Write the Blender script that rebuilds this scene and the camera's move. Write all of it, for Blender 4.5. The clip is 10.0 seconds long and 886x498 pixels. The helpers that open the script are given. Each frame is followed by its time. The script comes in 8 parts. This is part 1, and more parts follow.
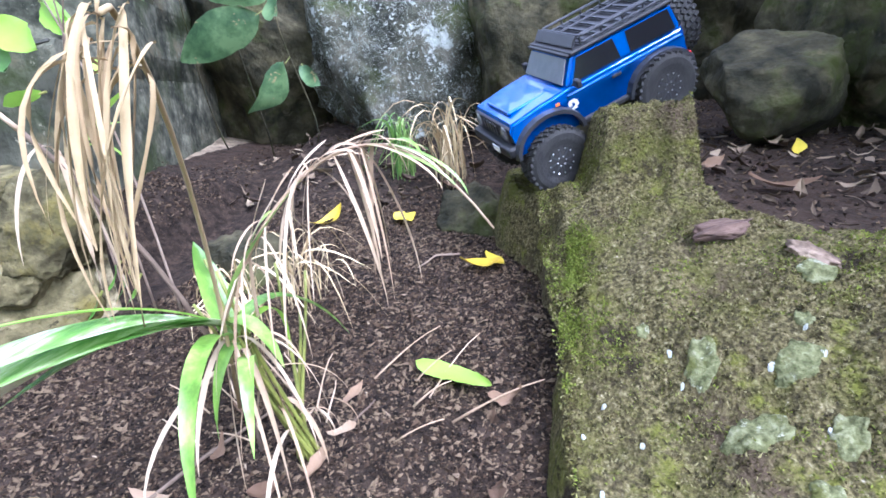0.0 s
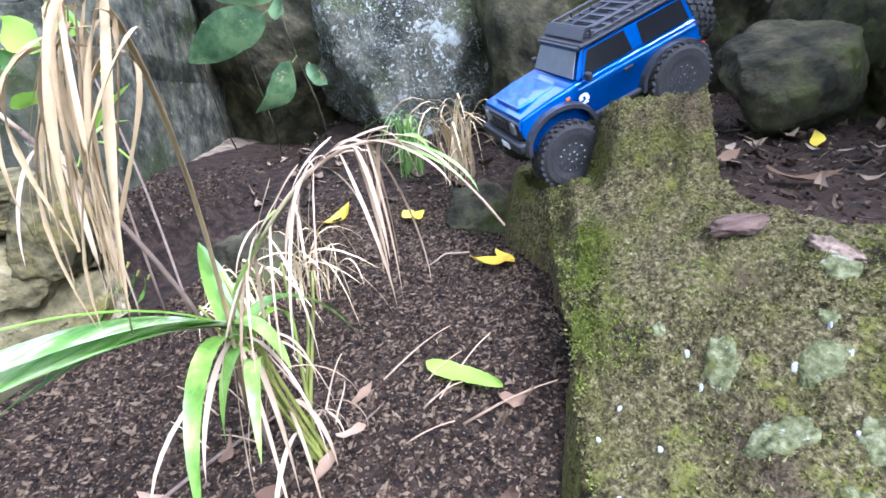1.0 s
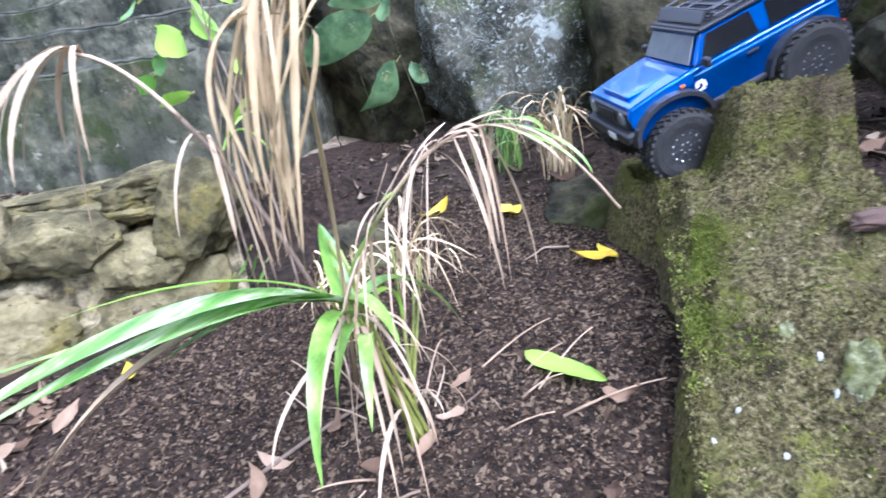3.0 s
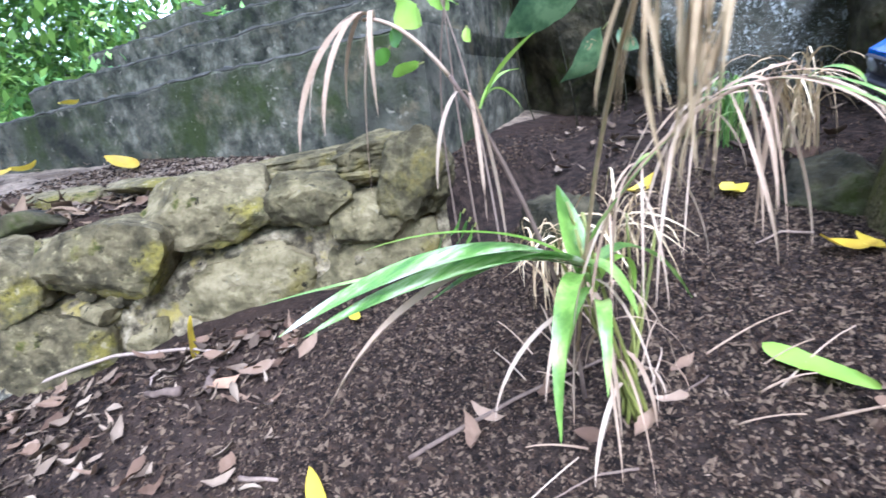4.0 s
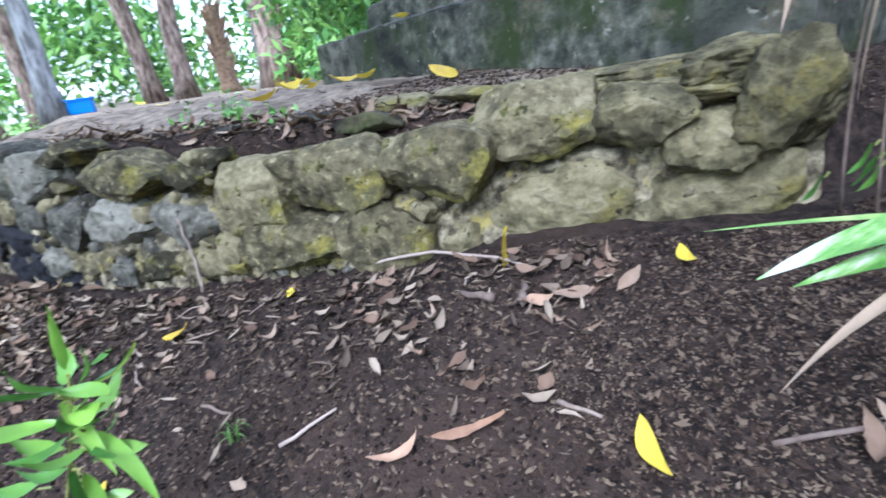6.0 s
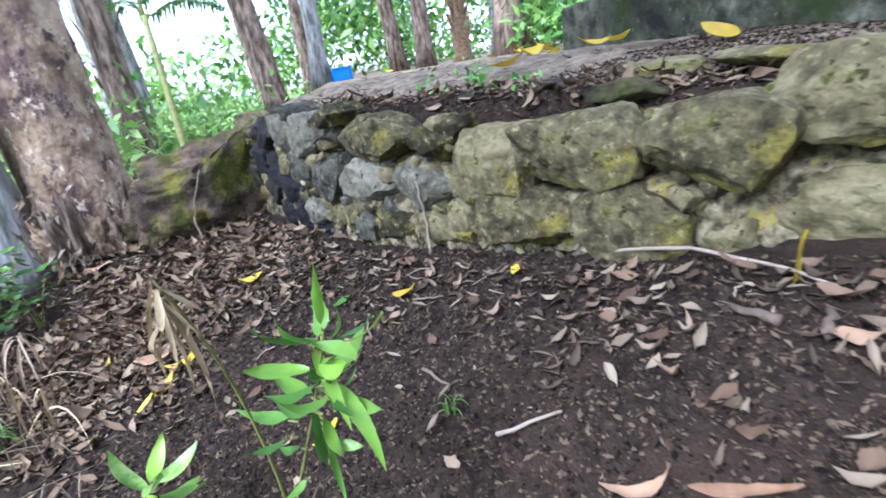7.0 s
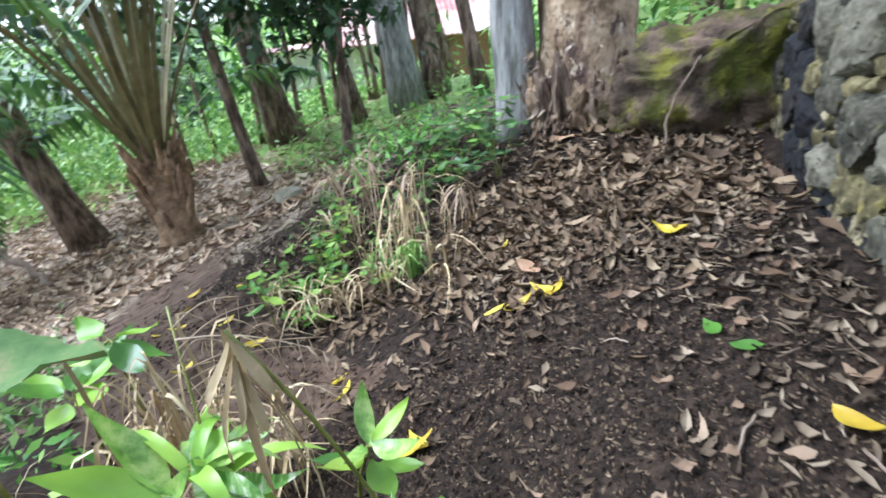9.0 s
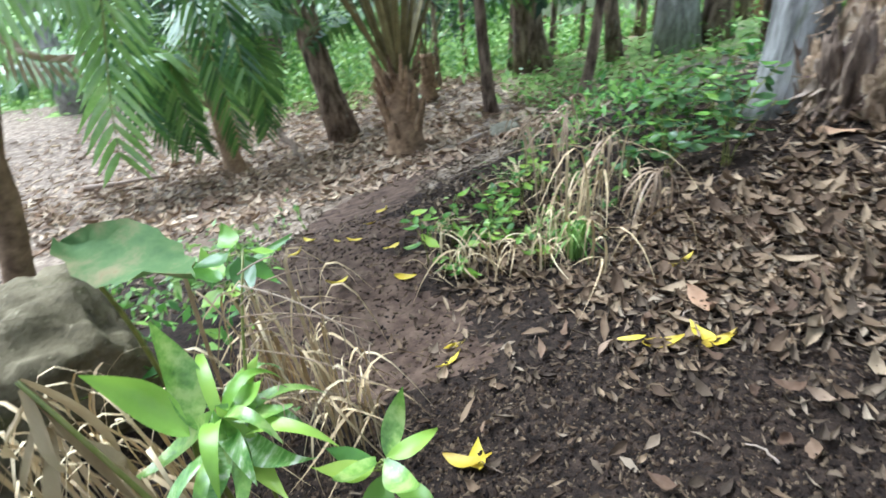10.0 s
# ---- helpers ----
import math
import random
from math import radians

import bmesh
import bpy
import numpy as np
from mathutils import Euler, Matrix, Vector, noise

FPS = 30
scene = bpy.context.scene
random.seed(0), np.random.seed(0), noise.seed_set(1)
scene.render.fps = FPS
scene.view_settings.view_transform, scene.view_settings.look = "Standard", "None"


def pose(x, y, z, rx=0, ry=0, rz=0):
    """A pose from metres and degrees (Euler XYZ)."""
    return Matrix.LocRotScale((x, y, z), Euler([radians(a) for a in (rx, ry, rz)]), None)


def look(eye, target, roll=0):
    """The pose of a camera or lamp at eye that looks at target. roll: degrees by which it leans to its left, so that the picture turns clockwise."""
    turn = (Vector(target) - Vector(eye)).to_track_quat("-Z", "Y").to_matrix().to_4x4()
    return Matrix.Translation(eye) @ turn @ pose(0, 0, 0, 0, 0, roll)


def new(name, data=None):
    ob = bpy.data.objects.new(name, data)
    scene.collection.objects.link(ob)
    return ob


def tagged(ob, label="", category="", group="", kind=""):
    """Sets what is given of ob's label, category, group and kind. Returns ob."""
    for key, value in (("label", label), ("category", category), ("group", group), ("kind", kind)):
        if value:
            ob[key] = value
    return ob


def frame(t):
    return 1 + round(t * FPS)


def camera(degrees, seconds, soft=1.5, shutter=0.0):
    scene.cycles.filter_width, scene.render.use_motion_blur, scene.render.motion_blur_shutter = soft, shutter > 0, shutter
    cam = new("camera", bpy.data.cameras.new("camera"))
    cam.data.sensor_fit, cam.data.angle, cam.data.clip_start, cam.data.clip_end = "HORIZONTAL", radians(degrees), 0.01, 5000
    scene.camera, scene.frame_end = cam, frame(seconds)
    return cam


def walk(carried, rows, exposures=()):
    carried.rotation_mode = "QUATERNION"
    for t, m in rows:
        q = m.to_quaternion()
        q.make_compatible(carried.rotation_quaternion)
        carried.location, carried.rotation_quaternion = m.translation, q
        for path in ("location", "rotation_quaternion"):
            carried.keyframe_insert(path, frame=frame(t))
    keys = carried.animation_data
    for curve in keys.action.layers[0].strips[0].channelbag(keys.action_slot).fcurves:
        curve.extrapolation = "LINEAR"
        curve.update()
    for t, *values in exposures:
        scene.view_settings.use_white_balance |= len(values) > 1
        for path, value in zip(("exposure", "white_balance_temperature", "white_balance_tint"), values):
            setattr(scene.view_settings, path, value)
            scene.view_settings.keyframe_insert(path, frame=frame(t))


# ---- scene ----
cam = camera(81.74, 10.0, 1.65, 0.28)
PATH = [
    (0, (0.0471, 0.2330, 0.4961), (-0.0793, 1.1813, 0.2052), -4.00),
    (0.5, (0.0463, 0.2390, 0.4931), (-0.0953, 1.1862, 0.2054), -4.31),
    (1, (0.0453, 0.2460, 0.4920), (-0.0991, 1.1913, 0.1996), -4.81),
    (1.5, (0.0454, 0.2470, 0.4910), (-0.1035, 1.1914, 0.1979), -4.51),
    (2, (0.0432, 0.2470, 0.4939), (-0.1140, 1.1891, 0.1978), -5.41),
    (2.2, (0.0458, 0.2410, 0.4821), (-0.1230, 1.1851, 0.1989), -5.03),
    (3.3, (0.0079, 0.2280, 0.4791), (-0.3961, 1.0988, 0.1990), -6.88),
    (3.5, (-0.0080, 0.2230, 0.4782), (-0.4809, 1.0571, 0.1941), -7.20),
    (4, (-0.0456, 0.1910, 0.4693), (-0.6340, 0.9498, 0.1900), -6.95),
    (4.5, (-0.1014, 0.1800, 0.4633), (-0.7560, 0.8815, 0.1817), -6.54),
    (5, (-0.1762, 0.1510, 0.4584), (-0.8919, 0.7841, 0.1635), -6.14),
    (5.2, (-0.2081, 0.1360, 0.4547), (-0.9407, 0.7423, 0.1455), -5.71),
    (6.3, (-0.1928, 0.1380, 0.4495), (-1.0969, 0.3709, 0.0913), -8.51),
    (6.5, (-0.2127, 0.1300, 0.4465), (-1.1347, 0.2750, 0.0877), -8.61),
    (7, (-0.3067, 0.0980, 0.4456), (-1.2432, 0.0765, 0.0954), -9.07),
    (7.5, (-0.4350, 0.0910, 0.4468), (-1.3498, -0.1045, 0.0935), -9.66),
    (8, (-0.6140, 0.1530, 0.4625), (-1.4005, -0.3361, 0.0853), -9.18),
    (8.5, (-0.7461, 0.1340, 0.4786), (-1.3736, -0.5263, 0.0660), -7.15),
    (9, (-0.8547, 0.0850, 0.4499), (-1.3121, -0.6767, -0.0090), -7.06),
    (9.5, (-0.9634, 0.0090, 0.4592), (-1.2323, -0.8167, -0.0367), -6.85),
    (10, (-1.1190, -0.0240, 0.4490), (-1.1550, -0.8730, -0.0781), -5.92),
]
walk(cam, [(t, look(eye, target, roll)) for t, eye, target, roll in PATH],
     [(0.0, 3.03, 5050, 23), (2.2, 3.02, 5050, 23), (3.5, 2.86, 4980, 24), (5.0, 2.50, 4800, 21), (6.5, 2.26, 4850, 18), (8.0, 2.20, 5250, 16), (10.0, 2.10, 5280, 9)])

# world, sun
world = bpy.data.worlds.new("sky")
scene.world = world
world.use_nodes = True
wn = world.node_tree
for n in list(wn.nodes):
    wn.nodes.remove(n)
w_out = wn.nodes.new("ShaderNodeOutputWorld")
w_bg = wn.nodes.new("ShaderNodeBackground")
w_sky = wn.nodes.new("ShaderNodeTexSky")
w_hsv = wn.nodes.new("ShaderNodeHueSaturation")
w_sky.sky_type = "NISHITA"
w_sky.sun_disc = False
w_sky.sun_elevation = radians(55)
w_sky.sun_rotation = radians(135)
w_sky.dust_density = 1.0
w_hsv.inputs["Saturation"].default_value = 0.3
w_bg.inputs["Strength"].default_value = 0.15
wn.links.new(w_sky.outputs[0], w_hsv.inputs["Color"])
wn.links.new(w_hsv.outputs[0], w_bg.inputs["Color"])
wn.links.new(w_bg.outputs[0], w_out.inputs["Surface"])
sun = new("sun", bpy.data.lights.new("sun", "SUN"))
sun.data.energy = 2.3
sun.data.angle = radians(45)
sun.data.color = (1.0, 0.98, 0.95)
sun.matrix_world = look((3.0, -3.0, 6.1), (0, 0, 0))

# ---- materials ----
def mat(name, stops, scale=8.0, detail=6.0, rough=0.8, bump=0.3, bscale=60.0, metal=0.0, spec=0.5,
        obj_random=0.0, island=False, spots=None, patch=None, coat=0.0, translucent=0.0, bdist=0.004, stretch=None, tight=1.0):
    """stops: [(pos, (r, g, b))] along a noise; spots: (scale, size, colour) pale blotches; patch: (scale, low, high, colour)."""
    m = bpy.data.materials.new(name)
    m.use_nodes = True
    nt = m.node_tree
    bs = nt.nodes["Principled BSDF"]
    bs.inputs["Roughness"].default_value = rough
    bs.inputs["Metallic"].default_value = metal
    bs.inputs["Specular IOR Level"].default_value = spec
    bs.inputs["Coat Weight"].default_value = coat
    co = nt.nodes.new("ShaderNodeTexCoord")
    vec = co.outputs["Object"]
    if stretch:
        mp = nt.nodes.new("ShaderNodeMapping")
        mp.inputs["Scale"].default_value = stretch
        nt.links.new(vec, mp.inputs["Vector"])
        vec = mp.outputs[0]
    nz = nt.nodes.new("ShaderNodeTexNoise")
    nz.inputs["Scale"].default_value = scale
    nz.inputs["Detail"].default_value = detail
    nz.inputs["Roughness"].default_value = 0.65
    nt.links.new(vec, nz.inputs["Vector"])
    fac = nz.outputs["Fac"]
    if obj_random or island:
        src = nt.nodes.new("ShaderNodeNewGeometry").outputs["Random Per Island"] if island else nt.nodes.new("ShaderNodeObjectInfo").outputs["Random"]
        mx = nt.nodes.new("ShaderNodeMix")
        mx.inputs["Factor"].default_value = obj_random or 0.8
        nt.links.new(fac, mx.inputs["A"])
        nt.links.new(src, mx.inputs["B"])
        fac = mx.outputs["Result"]
    rp = nt.nodes.new("ShaderNodeValToRGB")
    el = rp.color_ramp.elements
    while len(el) < len(stops):
        el.new(0.5)
    for e, (p, c) in zip(el, stops):
        e.position, e.color = 0.5 + (p - 0.5) * tight, (*c, 1)
    nt.links.new(fac, rp.inputs["Fac"])
    col = rp.outputs["Color"]

    def over(col, mask, c):
        mx = nt.nodes.new("ShaderNodeMix")
        mx.data_type = "RGBA"
        nt.links.new(mask, mx.inputs["Factor"])
        nt.links.new(col, mx.inputs["A"])
        mx.inputs["B"].default_value = (*c, 1)
        return mx.outputs["Result"]

    def step(src, lo, hi):
        mr = nt.nodes.new("ShaderNodeMapRange")
        mr.inputs["From Min"].default_value, mr.inputs["From Max"].default_value = lo, hi
        nt.links.new(src, mr.inputs["Value"])
        return mr.outputs["Result"]

    for sc, lo, hi, c in patch or ():
        pn = nt.nodes.new("ShaderNodeTexNoise")
        pn.inputs["Scale"].default_value = sc
        pn.inputs["Detail"].default_value = 8.0
        pn.inputs["Roughness"].default_value = 0.7
        nt.links.new(vec, pn.inputs["Vector"])
        col = over(col, step(pn.outputs["Fac"], lo, hi), c)
    for sc, size, c in spots or ():
        wob = nt.nodes.new("ShaderNodeTexNoise")
        wob.inputs["Scale"].default_value = sc * 2.5
        nt.links.new(vec, wob.inputs["Vector"])
        ad = nt.nodes.new("ShaderNodeMix")
        ad.data_type = "VECTOR"
        ad.inputs["Factor"].default_value = 0.12
        nt.links.new(vec, ad.inputs["A"])
        nt.links.new(wob.outputs["Color"], ad.inputs["B"])
        vo = nt.nodes.new("ShaderNodeTexVoronoi")
        vo.inputs["Scale"].default_value = sc
        nt.links.new(ad.outputs["Result"], vo.inputs["Vector"])
        thr = nt.nodes.new("ShaderNodeMath")
        thr.operation = "MULTIPLY"
        nt.links.new(vo.outputs["Color"], thr.inputs[0])
        thr.inputs[1].default_value = size * 1.6
        sub = nt.nodes.new("ShaderNodeMath")
        sub.operation = "SUBTRACT"
        nt.links.new(thr.outputs[0], sub.inputs[0])
        nt.links.new(vo.outputs["Distance"], sub.inputs[1])
        col = over(col, step(sub.outputs[0], 0.0, 0.05), c)
    nt.links.new(col, bs.inputs["Base Color"])
    if bump:
        bn = nt.nodes.new("ShaderNodeTexNoise")
        bn.inputs["Scale"].default_value = bscale
        bn.inputs["Detail"].default_value = 8.0
        nt.links.new(vec, bn.inputs["Vector"])
        bu = nt.nodes.new("ShaderNodeBump")
        bu.inputs["Strength"].default_value = bump
        bu.inputs["Distance"].default_value = bdist
        nt.links.new(bn.outputs["Fac"], bu.inputs["Height"])
        nt.links.new(bu.outputs[0], bs.inputs["Normal"])
    if translucent:
        tr = nt.nodes.new("ShaderNodeBsdfTranslucent")
        mxs = nt.nodes.new("ShaderNodeMixShader")
        mxs.inputs[0].default_value = translucent
        nt.links.new(col, tr.inputs["Color"])
        nt.links.new(bs.outputs[0], mxs.inputs[1])
        nt.links.new(tr.outputs[0], mxs.inputs[2])
        nt.links.new(mxs.outputs[0], nt.nodes["Material Output"].inputs["Surface"])
    return m


def plain(name, c, rough=0.5, metal=0.0, coat=0.0, spec=0.5):
    k = 0.82
    return mat(name, [(0.35, tuple(v * k for v in c)), (0.65, c)], scale=30, rough=rough, metal=metal, coat=coat, spec=spec, bump=0.05, bscale=400)


EARTH = mat("packed_earth", [(0.3, (0.1, 0.0768, 0.0499)), (0.5, (0.188, 0.147, 0.0989)), (0.72, (0.295, 0.234, 0.159))], scale=20, detail=9, rough=0.95, bump=0.35, bscale=120, spec=0.2, patch=[(2.2, 0.54, 0.66, (0.0883, 0.064, 0.0387)), (120, 0.62, 0.68, (0.4, 0.32, 0.215))], tight=0.60)
TRAIL = mat("trodden_earth", [(0.3, (0.0441, 0.027, 0.0174)), (0.5, (0.0836, 0.0538, 0.0354)), (0.72, (0.126, 0.086, 0.0575))], scale=16, detail=9, rough=0.95, bump=0.7, bscale=80, spec=0.2, patch=[(3, 0.56, 0.7, (0.0491, 0.0301, 0.02)), (110, 0.64, 0.69, (0.235, 0.154, 0.0939))], tight=0.60)
SOIL = mat("soil", [(0.3, (0.00949, 0.00605, 0.00385)), (0.52, (0.024, 0.0158, 0.0103)), (0.72, (0.0455, 0.0307, 0.0204))], scale=45, rough=0.95, bump=1.0, bscale=140, spec=0.2,
           patch=[(1.1, 0.52, 0.68, (0.0423, 0.0264, 0.0167)), (170, 0.60, 0.66, (0.0899, 0.055, 0.0318)), (90, 0.66, 0.70, (0.14, 0.0916, 0.0516))], bdist=0.008, tight=0.60)
CHIP = mat("mulch", [(0.12, (0.00591, 0.00333, 0.00196)), (0.42, (0.0197, 0.0115, 0.0064)), (0.62, (0.056, 0.0348, 0.0196)), (0.80, (0.131, 0.094, 0.0561))], scale=90, rough=0.9, bump=0.3, island=True, obj_random=0.85, spec=0.2)
DRYLEAF = mat("dry_leaf", [(0.1, (0.0526, 0.0312, 0.0184)), (0.4, (0.136, 0.0823, 0.0477)), (0.65, (0.237, 0.157, 0.0954)), (0.95, (0.387, 0.288, 0.192))], scale=25, rough=0.75, bump=0.6, bscale=90, obj_random=0.7, spec=0.25, translucent=0.1)
DRYLEAF_STUFF = mat("dry_litter", [(0.1, (0.0384, 0.0263, 0.0163)), (0.4, (0.095, 0.0673, 0.0409)), (0.68, (0.191, 0.141, 0.0901)), (0.95, (0.345, 0.276, 0.184))], scale=25, rough=0.8, bump=0.5, bscale=90, island=True, obj_random=0.75, spec=0.25)
BANKLEAF = mat("bank_litter", [(0.1, (0.0521, 0.0323, 0.0185)), (0.4, (0.129, 0.0842, 0.0473)), (0.68, (0.236, 0.165, 0.0954)), (0.95, (0.361, 0.274, 0.167))], scale=25, rough=0.8, bump=0.5, bscale=90, island=True, obj_random=0.75, spec=0.25)
PALESTRAW = mat("pale_straw", [(0.2, (0.241, 0.162, 0.0761)), (0.5, (0.356, 0.261, 0.129)), (0.8, (0.448, 0.348, 0.185))], scale=30, rough=0.7, bump=0.4, bscale=160, obj_random=0.4, translucent=0.2)
YELLOW = mat("yellow_leaf", [(0.2, (0.42, 0.27, 0.02)), (0.5, (0.66, 0.50, 0.03)), (0.8, (0.78, 0.64, 0.07))], scale=14, rough=0.5, bump=0.2, obj_random=0.4, translucent=0.2, spots=[(60, 0.12, (0.25, 0.14, 0.04))])
GREEN = mat("green_leaf", [(0.25, (0.055, 0.142, 0.0198)), (0.5, (0.121, 0.275, 0.033)), (0.8, (0.264, 0.418, 0.066))], scale=6, rough=0.35, bump=0.25, bscale=50, obj_random=0.5, translucent=0.3, spec=0.5)
DEEPLEAF = mat("deep_green_leaf", [(0.25, (0.022, 0.062, 0.014)), (0.5, (0.05, 0.125, 0.024)), (0.8, (0.12, 0.22, 0.05))], scale=6, rough=0.4, bump=0.25, bscale=50, obj_random=0.5, translucent=0.25)
LIME = mat("lime_leaf", [(0.25, (0.17, 0.34, 0.03)), (0.5, (0.30, 0.50, 0.06)), (0.8, (0.45, 0.58, 0.09))], scale=6, rough=0.4, bump=0.2, obj_random=0.4, translucent=0.3)
BLADE = mat("green_blade", [(0.36, (0.102, 0.21, 0.03)), (0.5, (0.216, 0.384, 0.06)), (0.64, (0.432, 0.564, 0.156))], scale=14, rough=0.3, bump=0.2, bscale=120, translucent=0.3, spec=0.6, spots=[(16, 0.05, (0.6, 0.456, 0.192))], stretch=(1.8, 1.8, 0.72))
STRAW = mat("straw", [(0.2, (0.263, 0.175, 0.102)), (0.5, (0.434, 0.315, 0.198)), (0.8, (0.573, 0.455, 0.32))], scale=18, rough=0.7, bump=0.4, bscale=160, obj_random=0.4, translucent=0.15)
STRAW_STUFF = mat("straw_tuft", [(0.2, (0.298, 0.206, 0.0996)), (0.5, (0.533, 0.401, 0.207)), (0.8, (0.726, 0.597, 0.35))], scale=18, rough=0.7, bump=0.3, island=True, obj_random=0.6)
STEM = mat("plant_stem", [(0.3, (0.0975, 0.116, 0.021)), (0.55, (0.21, 0.224, 0.042)), (0.8, (0.3, 0.245, 0.098))], scale=30, rough=0.55, bump=0.3)
TWIG = mat("dry_twig", [(0.25, (0.09, 0.06, 0.04)), (0.5, (0.22, 0.16, 0.11)), (0.8, (0.40, 0.32, 0.24))], scale=40, rough=0.85, bump=0.6, obj_random=0.5)
WALLSTONE = mat("wall_stone", [(0.30, (0.0295, 0.0253, 0.0118)), (0.44, (0.0815, 0.0685, 0.0324)), (0.56, (0.141, 0.118, 0.0566)), (0.72, (0.232, 0.195, 0.099))], scale=22, detail=12, rough=0.93, bump=0.9, bscale=75, spec=0.2, obj_random=0.25,
                patch=[(6, 0.50, 0.64, (0.0498, 0.0477, 0.0167)), (7, 0.53, 0.63, (0.187, 0.158, 0.0307)), (45, 0.58, 0.64, (0.249, 0.213, 0.106)), (30, 0.60, 0.66, (0.0225, 0.0201, 0.00893)), (14, 0.62, 0.68, (0.0562, 0.0635, 0.0112))], spots=[(9, 0.06, (0.361, 0.329, 0.19)), (26, 0.05, (0.335, 0.307, 0.167))], bdist=0.008, tight=0.62)
GREYSTONE = mat("grey_stone", [(0.30, (0.031, 0.029, 0.0196)), (0.44, (0.0814, 0.0753, 0.0526)), (0.56, (0.134, 0.124, 0.0859)), (0.72, (0.221, 0.204, 0.146))], scale=22, detail=12, rough=0.93, bump=0.9, bscale=75, spec=0.2, obj_random=0.3,
                patch=[(6, 0.52, 0.66, (0.0447, 0.0425, 0.0263)), (9, 0.60, 0.68, (0.123, 0.106, 0.0365)), (30, 0.60, 0.66, (0.0194, 0.018, 0.0125)), (45, 0.60, 0.65, (0.228, 0.212, 0.152))], spots=[(10, 0.07, (0.341, 0.321, 0.248))], bdist=0.008, tight=0.62)
BURNT = mat("burnt_stone", [(0.3, (0.006, 0.006, 0.007)), (0.6, (0.016, 0.015, 0.015)), (0.8, (0.05, 0.045, 0.04))], scale=9, rough=0.85, bump=1.0, bscale=30, spec=0.3, bdist=0.01)
MORTAR = mat("wall_mortar", [(0.30, (0.0517, 0.0424, 0.0233)), (0.44, (0.145, 0.121, 0.0678)), (0.58, (0.243, 0.203, 0.114)), (0.75, (0.372, 0.316, 0.194))], scale=26, detail=12, rough=0.95, bump=1.0, bscale=80, spec=0.2,
             patch=[(9, 0.54, 0.64, (0.283, 0.229, 0.0612)), (6, 0.56, 0.66, (0.0544, 0.051, 0.0265)), (40, 0.60, 0.66, (0.0273, 0.0234, 0.0143))], bdist=0.01, tight=0.55)
MOSSROCK = mat("moss_rock", [(0.30, (0.022, 0.018, 0.009)), (0.44, (0.066, 0.055, 0.024)), (0.55, (0.118, 0.099, 0.042)), (0.70, (0.21, 0.18, 0.095))], scale=150, detail=8, rough=0.97, bump=1.0, bscale=230, spec=0.1,
               patch=[(7, 0.50, 0.62, (0.086, 0.086, 0.018)), (16, 0.56, 0.66, (0.13, 0.135, 0.024)), (4.5, 0.54, 0.64, (0.072, 0.052, 0.032)), (80, 0.56, 0.63, (0.028, 0.024, 0.010)), (13, 0.58, 0.65, (0.034, 0.026, 0.015)), (110, 0.60, 0.66, (0.20, 0.175, 0.090)), (150, 0.65, 0.70, (0.29, 0.26, 0.19))],
               spots=[(26, 0.022, (0.40, 0.40, 0.38))], bdist=0.008, tight=0.8)
DRYMOSS = mat("dry_moss", [(0.12, (0.034, 0.027, 0.011)), (0.4, (0.085, 0.070, 0.026)), (0.65, (0.12, 0.118, 0.030)), (0.9, (0.21, 0.185, 0.090))], scale=20, rough=0.95, bump=0, island=True, obj_random=0.85, spec=0.1)
MOSS = mat("moss_tips", [(0.15, (0.070, 0.090, 0.016)), (0.5, (0.125, 0.155, 0.022)), (0.9, (0.21, 0.235, 0.040))], scale=20, rough=0.9, bump=0, island=True, obj_random=0.75, spec=0.1, translucent=0.15)
LICHEN = mat("pale_lichen", [(0.36, (0.055, 0.058, 0.024)), (0.5, (0.115, 0.120, 0.052)), (0.64, (0.19, 0.19, 0.105))], scale=110, detail=10, rough=0.95, bump=1.0, bscale=200, spec=0.1, patch=[(60, 0.58, 0.66, (0.28, 0.28, 0.20)), (22, 0.54, 0.62, (0.075, 0.078, 0.022))])
BEDROCK = mat("bedded_stone", [(0.30, (0.048, 0.041, 0.0193)), (0.44, (0.107, 0.092, 0.0434)), (0.56, (0.172, 0.145, 0.0692)), (0.72, (0.256, 0.217, 0.112))], scale=16, detail=12, rough=0.95, bump=1.0, bscale=60, spec=0.15, obj_random=0.15,
               patch=[(6, 0.54, 0.64, (0.152, 0.126, 0.0329)), (5, 0.56, 0.66, (0.0571, 0.0518, 0.0229)), (34, 0.60, 0.66, (0.0267, 0.023, 0.0114)), (22, 0.62, 0.68, (0.236, 0.216, 0.14))], spots=[(11, 0.05, (0.32, 0.316, 0.229))], bdist=0.010, tight=0.6)
DARKROCK = mat("dark_rock", [(0.3, (0.016, 0.0154, 0.00857)), (0.5, (0.0471, 0.0423, 0.0224)), (0.72, (0.102, 0.0865, 0.0455))], scale=9, rough=0.92, bump=1.0, bscale=40, spec=0.2,
               patch=[(5, 0.52, 0.66, (0.0435, 0.0546, 0.00963)), (14, 0.6, 0.7, (0.115, 0.0967, 0.0535))], bdist=0.012, tight=0.60)
